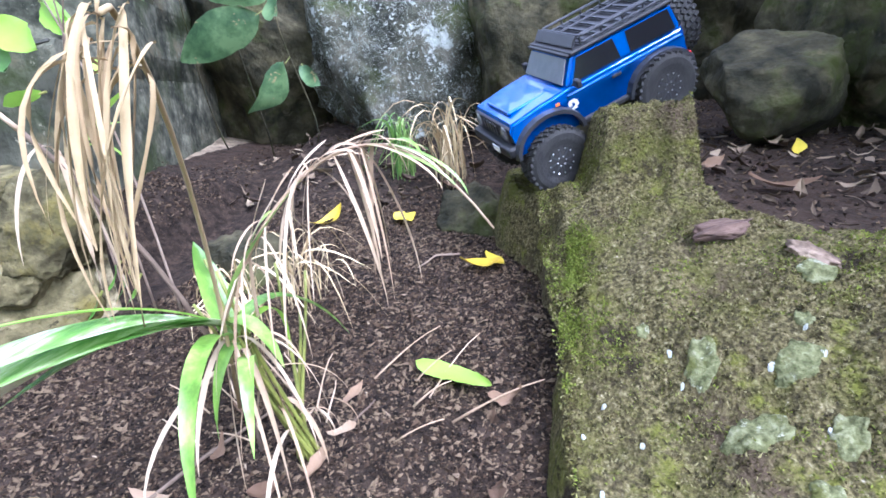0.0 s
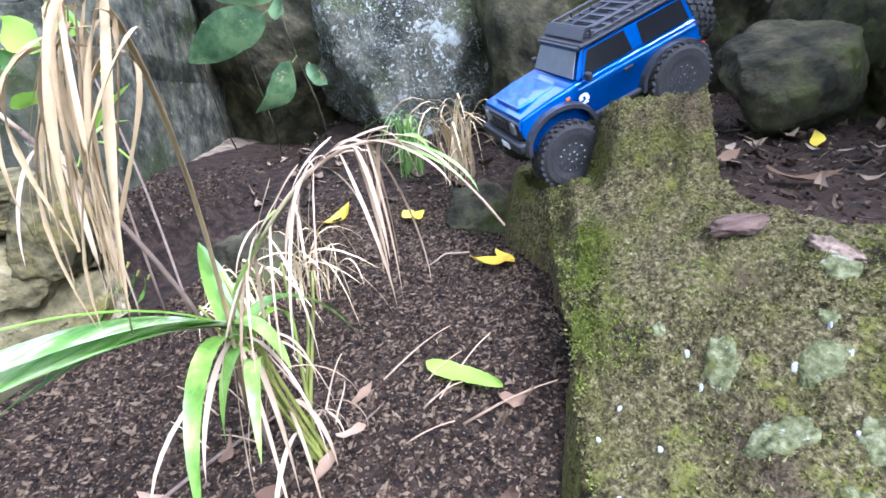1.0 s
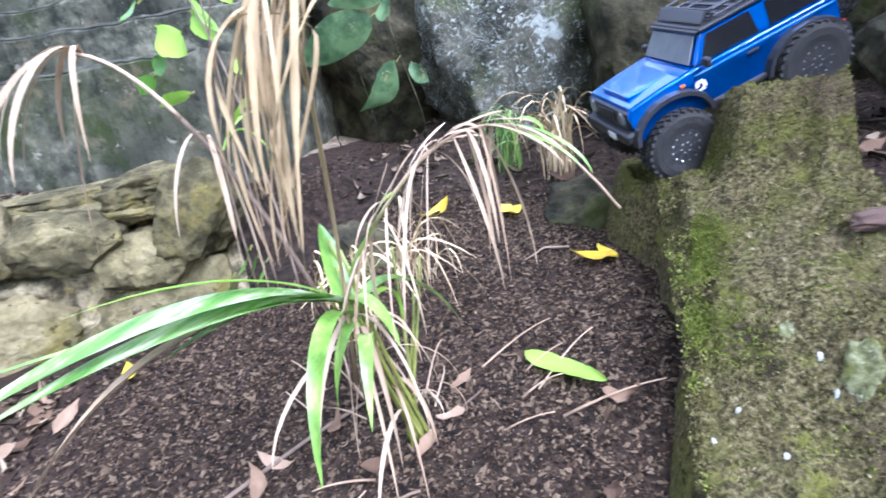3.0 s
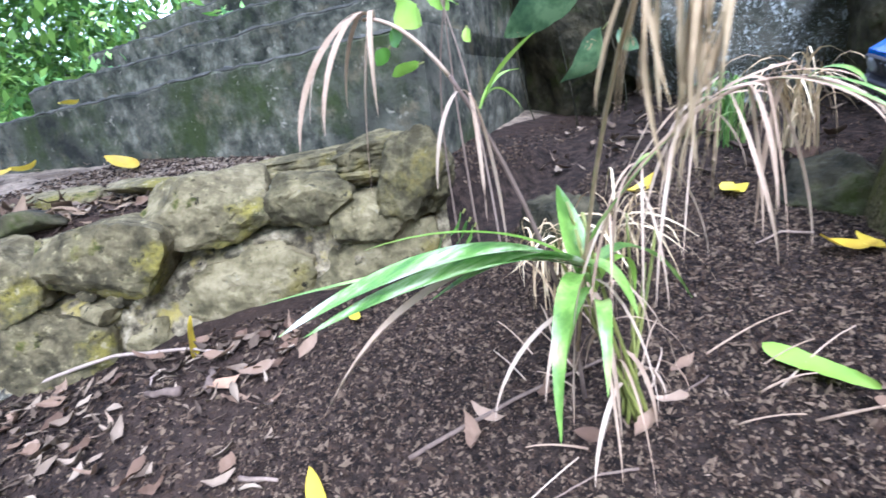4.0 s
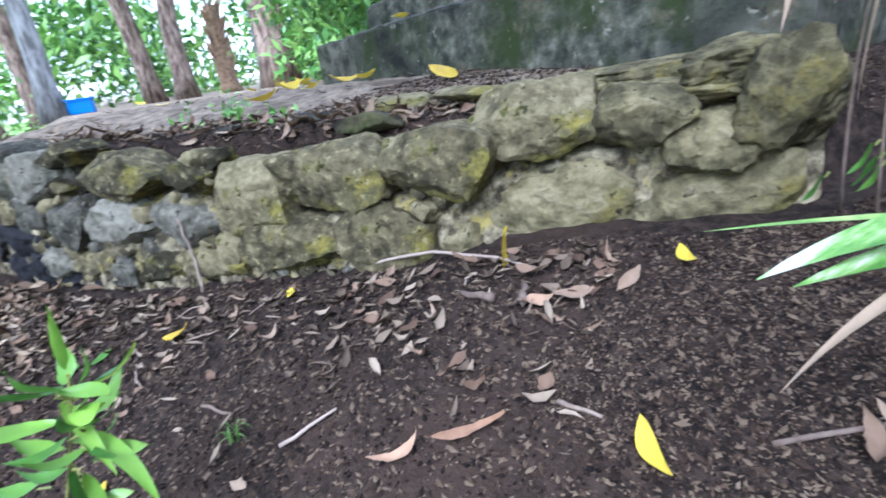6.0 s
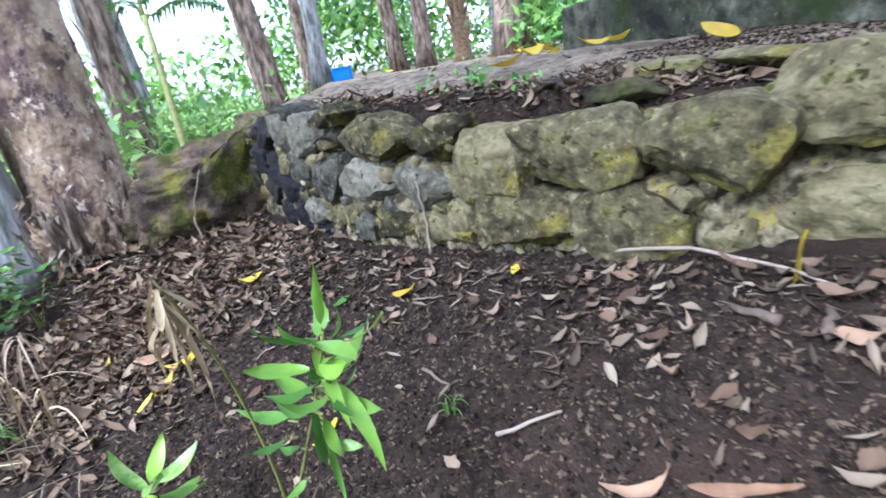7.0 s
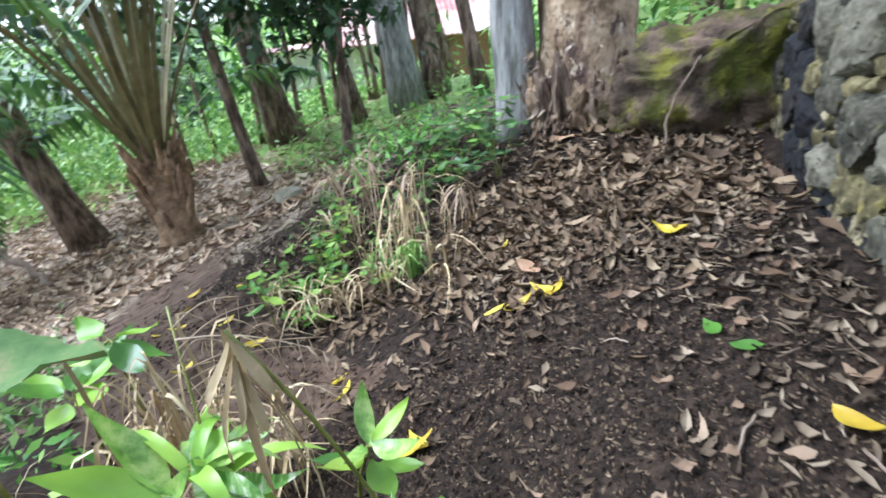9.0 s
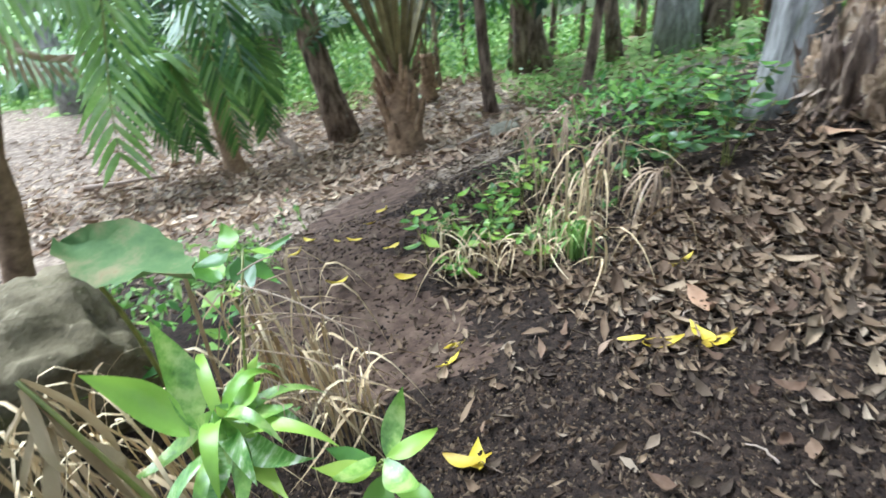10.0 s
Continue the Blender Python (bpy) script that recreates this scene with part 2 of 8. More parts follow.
LICHENROCK = mat("lichen_rock", [(0.3, (0.0255, 0.0263, 0.0187)), (0.5, (0.0638, 0.0638, 0.0425)), (0.72, (0.128, 0.119, 0.085))], scale=9, rough=0.92, bump=1.0, bscale=40, spec=0.2,
                 patch=[(3.5, 0.52, 0.64, (0.0595, 0.0765, 0.017)), (8, 0.60, 0.64, (0.425, 0.442, 0.391))], spots=[(26, 0.30, (0.357, 0.374, 0.323)), (60, 0.32, (0.391, 0.408, 0.357))], bdist=0.012, tight=0.60)
CONCRETE = mat("old_concrete", [(0.3, (0.027, 0.0292, 0.0203)), (0.45, (0.0642, 0.065, 0.0452)), (0.58, (0.105, 0.104, 0.0718)), (0.75, (0.203, 0.195, 0.138))], scale=16, detail=12, rough=0.95, bump=0.9, bscale=45, spec=0.15,
               patch=[(3, 0.50, 0.64, (0.0372, 0.0488, 0.0156)), (7, 0.56, 0.66, (0.127, 0.111, 0.0655)), (30, 0.62, 0.67, (0.254, 0.235, 0.172)), (2, 0.56, 0.64, (0.0203, 0.0212, 0.0156))], spots=[(13, 0.05, (0.372, 0.358, 0.265))], bdist=0.008, tight=0.60)

PALEROCK = mat("pale_rock", [(0.3, (0.0619, 0.0516, 0.0277)), (0.5, (0.118, 0.0986, 0.0551)), (0.72, (0.18, 0.153, 0.0905))], scale=7, detail=10, rough=0.93, bump=1.0, bscale=35, spec=0.2, patch=[(5, 0.54, 0.68, (0.0619, 0.062, 0.0191)), (40, 0.62, 0.68, (0.223, 0.194, 0.12))], bdist=0.012, tight=0.55)
MOSSBOULDER = mat("moss_boulder", [(0.3, (0.0357, 0.0261, 0.0186)), (0.5, (0.0925, 0.0653, 0.0452)), (0.72, (0.184, 0.125, 0.0931))], scale=10, detail=10, rough=0.95, bump=1.0, bscale=60, spec=0.15, patch=[(3.5, 0.46, 0.60, (0.0855, 0.0925, 0.016)), (9, 0.52, 0.62, (0.171, 0.162, 0.0266)), (40, 0.58, 0.66, (0.05, 0.049, 0.016))], bdist=0.012, tight=0.60)
FARSOIL = mat("leaf_strewn_soil", [(0.3, (0.0851, 0.0622, 0.0422)), (0.5, (0.194, 0.149, 0.105)), (0.72, (0.365, 0.298, 0.21))], scale=12, detail=10, rough=0.95, bump=0.8, bscale=40, spec=0.2, patch=[(2.5, 0.52, 0.66, (0.121, 0.0869, 0.058)), (18, 0.6, 0.66, (0.51, 0.434, 0.316))], tight=0.60)
GRASSY = mat("rough_grass", [(0.3, (0.07, 0.112, 0.026)), (0.5, (0.154, 0.252, 0.052)), (0.72, (0.308, 0.378, 0.117))], scale=6, detail=10, rough=0.9, bump=0.8, bscale=20, spec=0.2, patch=[(1.5, 0.55, 0.66, (0.266, 0.21, 0.13))])
DARKLEAF = mat("dark_foliage", [(0.15, (0.012, 0.035, 0.010)), (0.5, (0.03, 0.075, 0.02)), (0.9, (0.08, 0.14, 0.05))], scale=3, rough=0.45, bump=0, island=True, obj_random=0.7, translucent=0.2)
FARLITTER = mat("pale_litter", [(0.1, (0.106, 0.0683, 0.0413)), (0.4, (0.259, 0.177, 0.11)), (0.68, (0.447, 0.331, 0.216)), (0.95, (0.681, 0.558, 0.385))], scale=25, rough=0.8, bump=0.3, bscale=90, island=True, obj_random=0.8, spec=0.25)
SOOTSTONE = mat("sooty_stone", [(0.3, (0.01, 0.009, 0.008)), (0.5, (0.025, 0.0225, 0.019)), (0.72, (0.05, 0.045, 0.0375))], scale=10, detail=10, rough=0.92, bump=1.0, bscale=32, spec=0.2, patch=[(6, 0.5, 0.62, (0.005, 0.005, 0.005))], bdist=0.02)
EDGEWEAR = mat("worn_edge", [(0.3, (0.05, 0.05, 0.04)), (0.6, (0.13, 0.125, 0.1)), (0.8, (0.225, 0.22, 0.19))], scale=14, rough=0.95, bump=0.8, bscale=50)
BARK_TAN = mat("tan_bark", [(0.3, (0.143, 0.0975, 0.0585)), (0.5, (0.351, 0.247, 0.15)), (0.75, (0.546, 0.416, 0.273))], scale=6, rough=0.9, bump=1.0, bscale=30, spec=0.2, patch=[(4, 0.52, 0.62, (0.169, 0.111, 0.091)), (9, 0.56, 0.60, (0.0975, 0.065, 0.0546)), (14, 0.59, 0.62, (0.598, 0.494, 0.351)), (60, 0.60, 0.68, (0.078, 0.052, 0.039))], bdist=0.03, stretch=(1, 1, 0.7), tight=0.55)
BARK_GREY = mat("grey_bark", [(0.3, (0.13, 0.125, 0.11)), (0.5, (0.27, 0.26, 0.235)), (0.75, (0.42, 0.41, 0.37))], scale=8, rough=0.9, bump=1.0, bscale=25, spec=0.2, patch=[(7, 0.58, 0.7, (0.14, 0.15, 0.09))], bdist=0.015, stretch=(2, 2, 0.4), tight=0.55)
BARK_BROWN = mat("brown_bark", [(0.3, (0.0595, 0.0408, 0.0281)), (0.5, (0.17, 0.122, 0.0858)), (0.75, (0.34, 0.255, 0.181))], scale=7, rough=0.92, bump=1.0, bscale=25, spec=0.2, patch=[(6, 0.6, 0.72, (0.374, 0.34, 0.264))], bdist=0.015, stretch=(2, 2, 0.5), tight=0.55)
BARK_PALM = mat("palm_bark", [(0.3, (0.08, 0.0512, 0.029)), (0.5, (0.272, 0.178, 0.102)), (0.75, (0.512, 0.364, 0.21))], scale=14, rough=0.9, bump=1.0, bscale=30, obj_random=0.3, spec=0.2)
PETIOLE = mat("palm_stalk", [(0.3, (0.075, 0.060, 0.022)), (0.5, (0.16, 0.135, 0.050)), (0.75, (0.27, 0.24, 0.10))], scale=9, rough=0.6, bump=0.4, bscale=40, obj_random=0.3)
FOLIAGE = mat("foliage", [(0.15, (0.0286, 0.075, 0.013)), (0.45, (0.078, 0.188, 0.026)), (0.7, (0.182, 0.338, 0.052)), (0.95, (0.364, 0.525, 0.13))], scale=3, rough=0.45, bump=0, island=True, obj_random=0.7, translucent=0.35)
BRIGHT = mat("bright_foliage", [(0.15, (0.069, 0.168, 0.0287)), (0.5, (0.184, 0.347, 0.0633)), (0.9, (0.402, 0.538, 0.161))], scale=3, rough=0.45, bump=0, island=True, obj_random=0.7, translucent=0.35)
WEED = mat("weed_leaf", [(0.15, (0.0718, 0.198, 0.0343)), (0.5, (0.179, 0.413, 0.0601)), (0.9, (0.43, 0.695, 0.138))], scale=3, rough=0.45, bump=0, island=True, obj_random=0.8, translucent=0.25)
FROND = mat("palm_frond", [(0.15, (0.0286, 0.0825, 0.0138)), (0.5, (0.0801, 0.176, 0.0286)), (0.9, (0.206, 0.33, 0.0686))], scale=4, rough=0.4, bump=0, island=True, obj_random=0.7, translucent=0.25, spec=0.6)


# ---- building tools ----
def mesh_of(name, verts, faces, material, sm=True):
    me = bpy.data.meshes.new(name)
    me.from_pydata(verts, [], faces)
    me.materials.append(material)
    if sm:
        me.polygons.foreach_set("use_smooth", [True] * len(me.polygons))
    me.update()
    return me


def part(name, bm, material, parent=None, label="", sm=False):
    """Links a bmesh (or a mesh) as one object under parent."""
    if isinstance(bm, bmesh.types.BMesh):
        me = bpy.data.meshes.new(name)
        bm.to_mesh(me)
        bm.free()
        me.materials.append(material)
        if sm:
            me.polygons.foreach_set("use_smooth", [True] * len(me.polygons))
    else:
        me = bm
    ob = new(name, me)
    ob.parent = parent
    if label:
        ob["label"] = label
    return ob


def sstep(a, b, x):
    k = np.clip((x - a) / (b - a), 0, 1)
    return k * k * (3 - 2 * k)


def fbm(x, y, z=0.0, o=4):
    return noise.fractal(Vector((x, y, z)), 1.0, 2.0, o)


# the plan: the wall runs along WD from W0, WN points from it over the bed
W0, WD, WN = np.array((-1.84, -0.08)), np.array((-0.7317, -0.6816)), np.array((0.6816, -0.7317))
EDGE = np.array([(-40, -9.0), (-8.0, -2.2), (-3.1, -1.10), (-2.62, -0.74), (-1.87, -0.11), (-0.66, 1.03), (-0.55, 1.5), (-0.5, 3.0), (-0.2, 30)])


def edge_dist(x, y):
    """Signed distance to the terrace's edge, positive over the bed."""
    best = np.full(np.shape(x), 1e9)
    sign = np.ones(np.shape(x))
    for a, b in zip(EDGE[:-1], EDGE[1:]):
        d = b - a
        k = np.clip(((x - a[0]) * d[0] + (y - a[1]) * d[1]) / (d @ d), 0, 1)
        px, py = x - a[0] - k * d[0], y - a[1] - k * d[1]
        r = np.hypot(px, py)
        near = r < best
        best = np.where(near, r, best)
        sign = np.where(near, np.where(d[0] * py - d[1] * px > 0, -1.0, 1.0), sign)
    return best * sign


def soft_clip(v, lo, hi, w=0.12):
    v = hi - w * np.logaddexp(0, (hi - v) / w)
    return lo + w * np.logaddexp(0, (v - lo) / w)


def ground_z(x, y):
    x, y = np.asarray(x, float), np.asarray(y, float)
    s = (x - W0[0]) * WD[0] + (y - W0[1]) * WD[1]
    n = (x - W0[0]) * WN[0] + (y - W0[1]) * WN[1]
    sc, nc = soft_clip(s, -2.2, 2.5), soft_clip(n, -0.1, 1.3)
    z = -0.0816 - 0.0952 * sc - 0.2531 * nc + 0.1308 * sc * nc + 0.0199 * sc**2 - 0.128 * nc**2 + 0.0795 * sc**2 * nc - 0.1165 * nc**2 * sc
    z = z + 0.2 * np.clip(y - 1.4, 0, 2.0) * sstep(-2.5, -0.5, x)
    hill = -0.55 + 0.215 * np.clip(y + 1.1, -5.6, 2) - 0.17 * np.clip(x + 1.2, -4.0, 1.5) - 0.30 * np.clip(-8.0 - y, 0, 12) * sstep(0.0, -4.0, x) + 0.25 * np.exp(-((x + 2.6)**2 + (y + 2.4)**2) / 1.6)
    far = np.maximum(sstep(-1.3, -3.0, y), np.maximum(sstep(2.2, 3.6, s), sstep(1.6, 3.0, n)))
    z = z * (1 - far) + hill * far
    up = sstep(0.14, 0.34, x) * sstep(0.74, 0.92, y)
    z = z * (1 - up) + up * (0.285 + 0.10 * np.clip(y - 0.85, 0, 3) - 0.06 * np.clip(0.45 - x, 0, 0.3))
    z = z + 0.05 * np.exp(-((x + 0.78)**2 + (y - 0.45)**2) / 0.18) - 0.05 * np.exp(-((x + 1.4)**2 + (y + 0.45)**2) / 0.16)
    d = edge_dist(x, y)
    top = 0.30 + 0.085 * sstep(0.05, 0.8, -d) - 0.013 * np.clip(-x - 2.5, 0, 16)
    wide = 0.09 + 0.8 * sstep(-2.7, -4.5, x)
    k = sstep(0.0, 1.0, (-d - 0.11) / wide)
    return z * (1 - k) + top * k


def rough_z(x, y):
    """Lumps and clods of the soil."""
    return (fbm(x * 3, y * 3) * 0.012 + fbm(x * 17, y * 17, 3.0) * 0.006) * min(1.0, 6 / (1 + math.hypot(x + 1, y)))


def gz(x, y):
    return float(ground_z(x, y)) + rough_z(x, y)


def gnormal(x, y, e=0.03):
    return Vector((gz(x - e, y) - gz(x + e, y), gz(x, y - e) - gz(x, y + e), 2 * e)).normalized()


def graded(lo, hi, a, b, fine, far):
    """Coordinates with even fine steps in a..b and growing steps outside."""
    mid = list(np.arange(a, b, fine))
    out, step = [], fine
    x = mid[-1]
    while x < hi:
        step = min(step * 1.13, far)
        x += step
        out.append(x)
    lead, step, x = [], fine, a
    while x > lo:
        step = min(step * 1.13, far)
        x -= step
        lead.append(x)
    return np.array(lead[::-1] + mid + out)


gx, gy = graded(-300, 300, -3.4, 0.9, 0.02, 12), graded(-300, 300, -3.2, 2.4, 0.02, 12)
GX, GY = np.meshgrid(gx, gy)
GZ = ground_z(GX, GY)
GZ = GZ + np.array([rough_z(a, b) for a, b in zip(GX.ravel(), GY.ravel())]).reshape(GX.shape)
nxg, nyg = len(gx), len(gy)
idx = np.arange(nxg * nyg).reshape(nyg, nxg)
gfaces = np.stack([idx[:-1, :-1], idx[:-1, 1:], idx[1:, 1:], idx[1:, :-1]], -1).reshape(-1, 4)
ground = new("ground", mesh_of("ground", np.stack([GX, GY, GZ], -1).reshape(-1, 3).tolist(), gfaces.tolist(), SOIL))
ground.data.materials.append(EARTH)
ground.data.materials.append(TRAIL)
ground.data.materials.append(FARSOIL)
ground.data.materials.append(GRASSY)
fx, fy = (GX[:-1, :-1] + GX[1:, 1:]).ravel() / 2, (GY[:-1, :-1] + GY[1:, 1:]).ravel() / 2
wob = np.array([fbm(a * 4, b * 4, 8.0) for a, b in zip(fx, fy)])
fd = edge_dist(fx, fy) + wob * 0.10
trail_x = -0.95 + 0.3 * np.clip(-1 - fy, 0, 1) - 0.25 * np.clip(-2.4 - fy, 0, 0.9) - 1.1 * np.clip(-3.3 - fy, 0, 3)
kind = np.where((fd < -0.30) & ((fx < -1.0) | (fy < 1.2)), 1, np.where((np.abs(fx - trail_x + 0.15 * wob) < 0.30 + 0.03 * np.clip(-fy, 0, 6)) & (fy < -0.95), 2, 0))
kind = np.where((fy < -2.9 + 0.5 * wob) & (kind == 0), 3, kind)
kind = np.where(((fy < -9.0 + wob - 0.5 * np.clip(fx - 1.0, 0, 6)) | ((fy < -5.2 + wob) & (fx < -2.4 + wob))) & (kind != 1), 4, kind)
ground.data.polygons.foreach_set("material_index", kind.astype(np.int32))
tagged(ground, "dark brown crumbly garden soil, sloping, strewn with litter", "ground", kind="structure")


def rock_mesh(name, size, seed, material, amp=0.16, freq=2.2, sub=4, facet=0.0, sm=True):
    """A stone: a sphere pushed towards a block and roughened at three scales."""
    bm = bmesh.new()
    bmesh.ops.create_icosphere(bm, subdivisions=sub, radius=1.0)
    off = Vector((seed * 7.13, seed * 3.71, seed * 1.37))
    rng = random.Random(seed)
    cuts = [(Vector((rng.gauss(0, 1), rng.gauss(0, 1), rng.gauss(0, 1))).normalized(), rng.uniform(0.58, 0.84)) for _ in range(11)]
    for v in bm.verts:
        p = v.co.copy()
        m = max(abs(p.x), abs(p.y), abs(p.z))
        p = p * (1 - facet) + (p / m) * 0.86 * facet
        for nrm, lim in cuts:
            d = p.dot(nrm)
            if d > lim:
                p -= nrm * (d - lim) * 0.96
        q = v.co * freq + off
        p *= 1 + amp * noise.fractal(q, 1.0, 2.0, 4) + 0.35 * amp * noise.fractal(q * 4, 1.0, 2.0, 4) + 0.10 * amp * noise.fractal(q * 17, 1.0, 2.0, 3)
        v.co = Vector((p.x * size[0], p.y * size[1], p.z * size[2]))
    me = bpy.data.meshes.new(name)
    bm.to_mesh(me)
    bm.free()
    me.materials.append(material)
    me.polygons.foreach_set("use_smooth", [sm] * len(me.polygons))
    return me


def boulder(name, at, size, seed, material, label, rot=(0, 0, 0), amp=0.16, sub=5, facet=0.4, category="rock"):
    ob = new(name, rock_mesh(name, size, seed, material, amp, sub=sub, facet=facet))
    ob.matrix_world = pose(*at, *rot)
    return tagged(ob, label, category)


def tube_bm(bm, pts, radii, sides=7, cap=True):
    """A tapered tube along pts into bm."""
    rings = []
    ref = Vector((0.31, 0.17, 0.93))
    for i, p in enumerate(pts):
        a, b = Vector(pts[max(i - 1, 0)]), Vector(pts[min(i + 1, len(pts) - 1)])
        t = (b - a).normalized()
        u = t.cross(ref)
        if u.length < 0.05:
            u = t.cross(Vector((1, 0, 0)))
        u.normalize()
        w = t.cross(u)
        rings.append([bm.verts.new(Vector(p) + (u * math.cos(k * math.tau / sides) + w * math.sin(k * math.tau / sides)) * radii[i]) for k in range(sides)])
    for r0, r1 in zip(rings[:-1], rings[1:]):
        for k in range(sides):
            bm.faces.new((r0[k], r0[(k + 1) % sides], r1[(k + 1) % sides], r1[k]))
    if cap:
        bm.faces.new(rings[0][::-1])
        bm.faces.new(rings[-1])
    return bm


def bez(p0, p1, p2, p3, n):
    p0, p1, p2, p3 = map(Vector, (p0, p1, p2, p3))
    return [p0 * (1 - t)**3 + p1 * 3 * t * (1 - t)**2 + p2 * 3 * t * t * (1 - t) + p3 * t**3 for t in (i / (n - 1) for i in range(n))]


def ribbon_bm(bm, pts, width, fold=0.25, twist=0.0, tip=0.02, belly=0.3, base=0.5, side=None, wave=0.0):
    """A leaf blade along pts: V-shaped across, widest at belly."""
    rows = []
    n = len(pts)
    for i, p in enumerate(pts):
        t = i / (n - 1)
        a, b = Vector(pts[max(i - 1, 0)]), Vector(pts[min(i + 1, n - 1)])
        d = (b - a).normalized()
        s = side.copy() if side else d.cross(Vector((0, 0, 1)))
        if s.length < 0.02:
            s = Vector((1, 0, 0))
        s = (s - d * s.dot(d)).normalized()
        if twist:
            s.rotate(Matrix.Rotation(twist * t, 3, d))
        up = s.cross(d)
        w = width * (base + (1 - base) * math.sin(min(t / belly, 1) * math.pi / 2)) if t < belly else width * max(tip, math.cos((t - belly) / (1 - belly) * math.pi / 2)**0.8)
        wob = wave * width * math.sin(t * 23)
        rows.append([bm.verts.new(Vector(p) - s * w / 2 + up * (w * fold / 2 + wob)), bm.verts.new(Vector(p)), bm.verts.new(Vector(p) + s * w / 2 + up * (w * fold / 2 - wob))])
    for r0, r1 in zip(rows[:-1], rows[1:]):
        bm.faces.new((r0[0], r0[1], r1[1], r1[0]))
        bm.faces.new((r0[1], r0[2], r1[2], r1[1]))
    return bm


def leaf_mesh(name, length, width, material, curl=0.3, fold=0.2, seed=0, teeth=0.0, n=11, heart=False, ragged=0.0, sharp=1.0):
    """A leaf lying along +x with a pointed tip, midrib groove and curl; ragged roughens and crumples its rim."""
    rng = random.Random(seed)
    verts, faces = [], []
    ph = rng.uniform(0, 6)
    bend = rng.uniform(-0.12, 0.12)
    for i in range(n):
        t = i / (n - 1)
        w = math.sin(math.pi * t**0.78) ** sharp * width / 2 if not heart else math.sin(math.pi * t**0.55) ** 0.7 * width / 2
        w *= 1 + teeth * (1 if i % 2 else -1)
        w = max(w, width * 0.02)
        x = length * t
        zc = curl * length * (t - 0.5) ** 2 * 2
        sw = bend * length * math.sin(math.pi * t)
        for k in (-1, -0.5, 0, 0.5, 1):
            rim = 1 + (ragged * rng.uniform(-0.6, 0.35) if abs(k) == 1 else 0.0)
            z = zc + abs(k) * w * fold + (0.06 + 0.25 * ragged) * width * math.sin(ph + t * 7 + k * 2) * abs(k)
            verts.append((x + rng.uniform(-1, 1) * length * 0.008 * abs(k), k * w * rim + sw, z + ragged * width * rng.uniform(-0.08, 0.08)))
    for i in range(n - 1):
        for k in range(4):
            a = i * 5 + k
            faces.append((a, a + 1, a + 6, a + 5))
    return mesh_of(name, verts, faces, material)


def stone_mesh(name, size, seed, material, sub=5):
    """A split wall stone: a block cut by planes, its outer face (+y) nearly flat, then roughened."""
    bm = bmesh.new()
    bmesh.ops.create_icosphere(bm, subdivisions=sub, radius=1.0)
    off = Vector((seed * 7.13, seed * 3.71, seed * 1.37))
    rng = random.Random(seed)
    cuts = [(Vector((rng.uniform(-0.13, 0.13), 1, rng.uniform(-0.16, 0.10))).normalized(), rng.uniform(0.60, 0.68))]
    for k in range(4):
        a = math.pi / 4 + k * math.pi / 2 + rng.uniform(-0.6, 0.6)
        cuts.append((Vector((math.cos(a), rng.uniform(-0.1, 0.2), math.sin(a))).normalized(), rng.uniform(0.84, 1.14)))
    for k in range(5):
        cuts.append((Vector((rng.uniform(-1, 1), rng.uniform(0.5, 1.3), rng.uniform(-1, 1))).normalized(), rng.uniform(0.72, 0.95)))
    for v in bm.verts:
        p = v.co / max(abs(v.co.x), abs(v.co.y), abs(v.co.z)) * 0.97 + v.co * 0.03
        for nrm, lim in cuts:
            d = p.dot(nrm)
            if d > lim:
                p -= nrm * (d - lim)
        p = Vector((p.x * size[0], p.y * size[1], p.z * size[2]))
        q = p * 9 + off
        out = v.co.normalized()
        near = noise.voronoi(q * 1.3)[0]
        chip = min(1.0, (near[1] - near[0]) * 4.0)
        p += out * (0.006 * noise.fractal(q, 1.0, 2.0, 2) + 0.005 * noise.fractal(q * 4, 0.8, 2.0, 5) + 0.005 * chip)
        v.co = p
    me = bpy.data.meshes.new(name)
    bm.to_mesh(me)
    bm.free()
    me.materials.append(material)
    me.polygons.foreach_set("use_smooth", [True] * len(me.polygons))
    me.set_sharp_from_angle(angle=radians(21))
    return me


# ---- retaining wall ----
def wall_at(s, n=0.0):
    """The plan point s metres along the wall, n out of its face; the far end bends back."""
    n = n - 0.14 * float(sstep(0.35, 1.25, s)) - 0.22 * float(sstep(1.2, 1.9, s))
    p = W0 + WD * s + WN * n
    return float(p[0]), float(p[1])


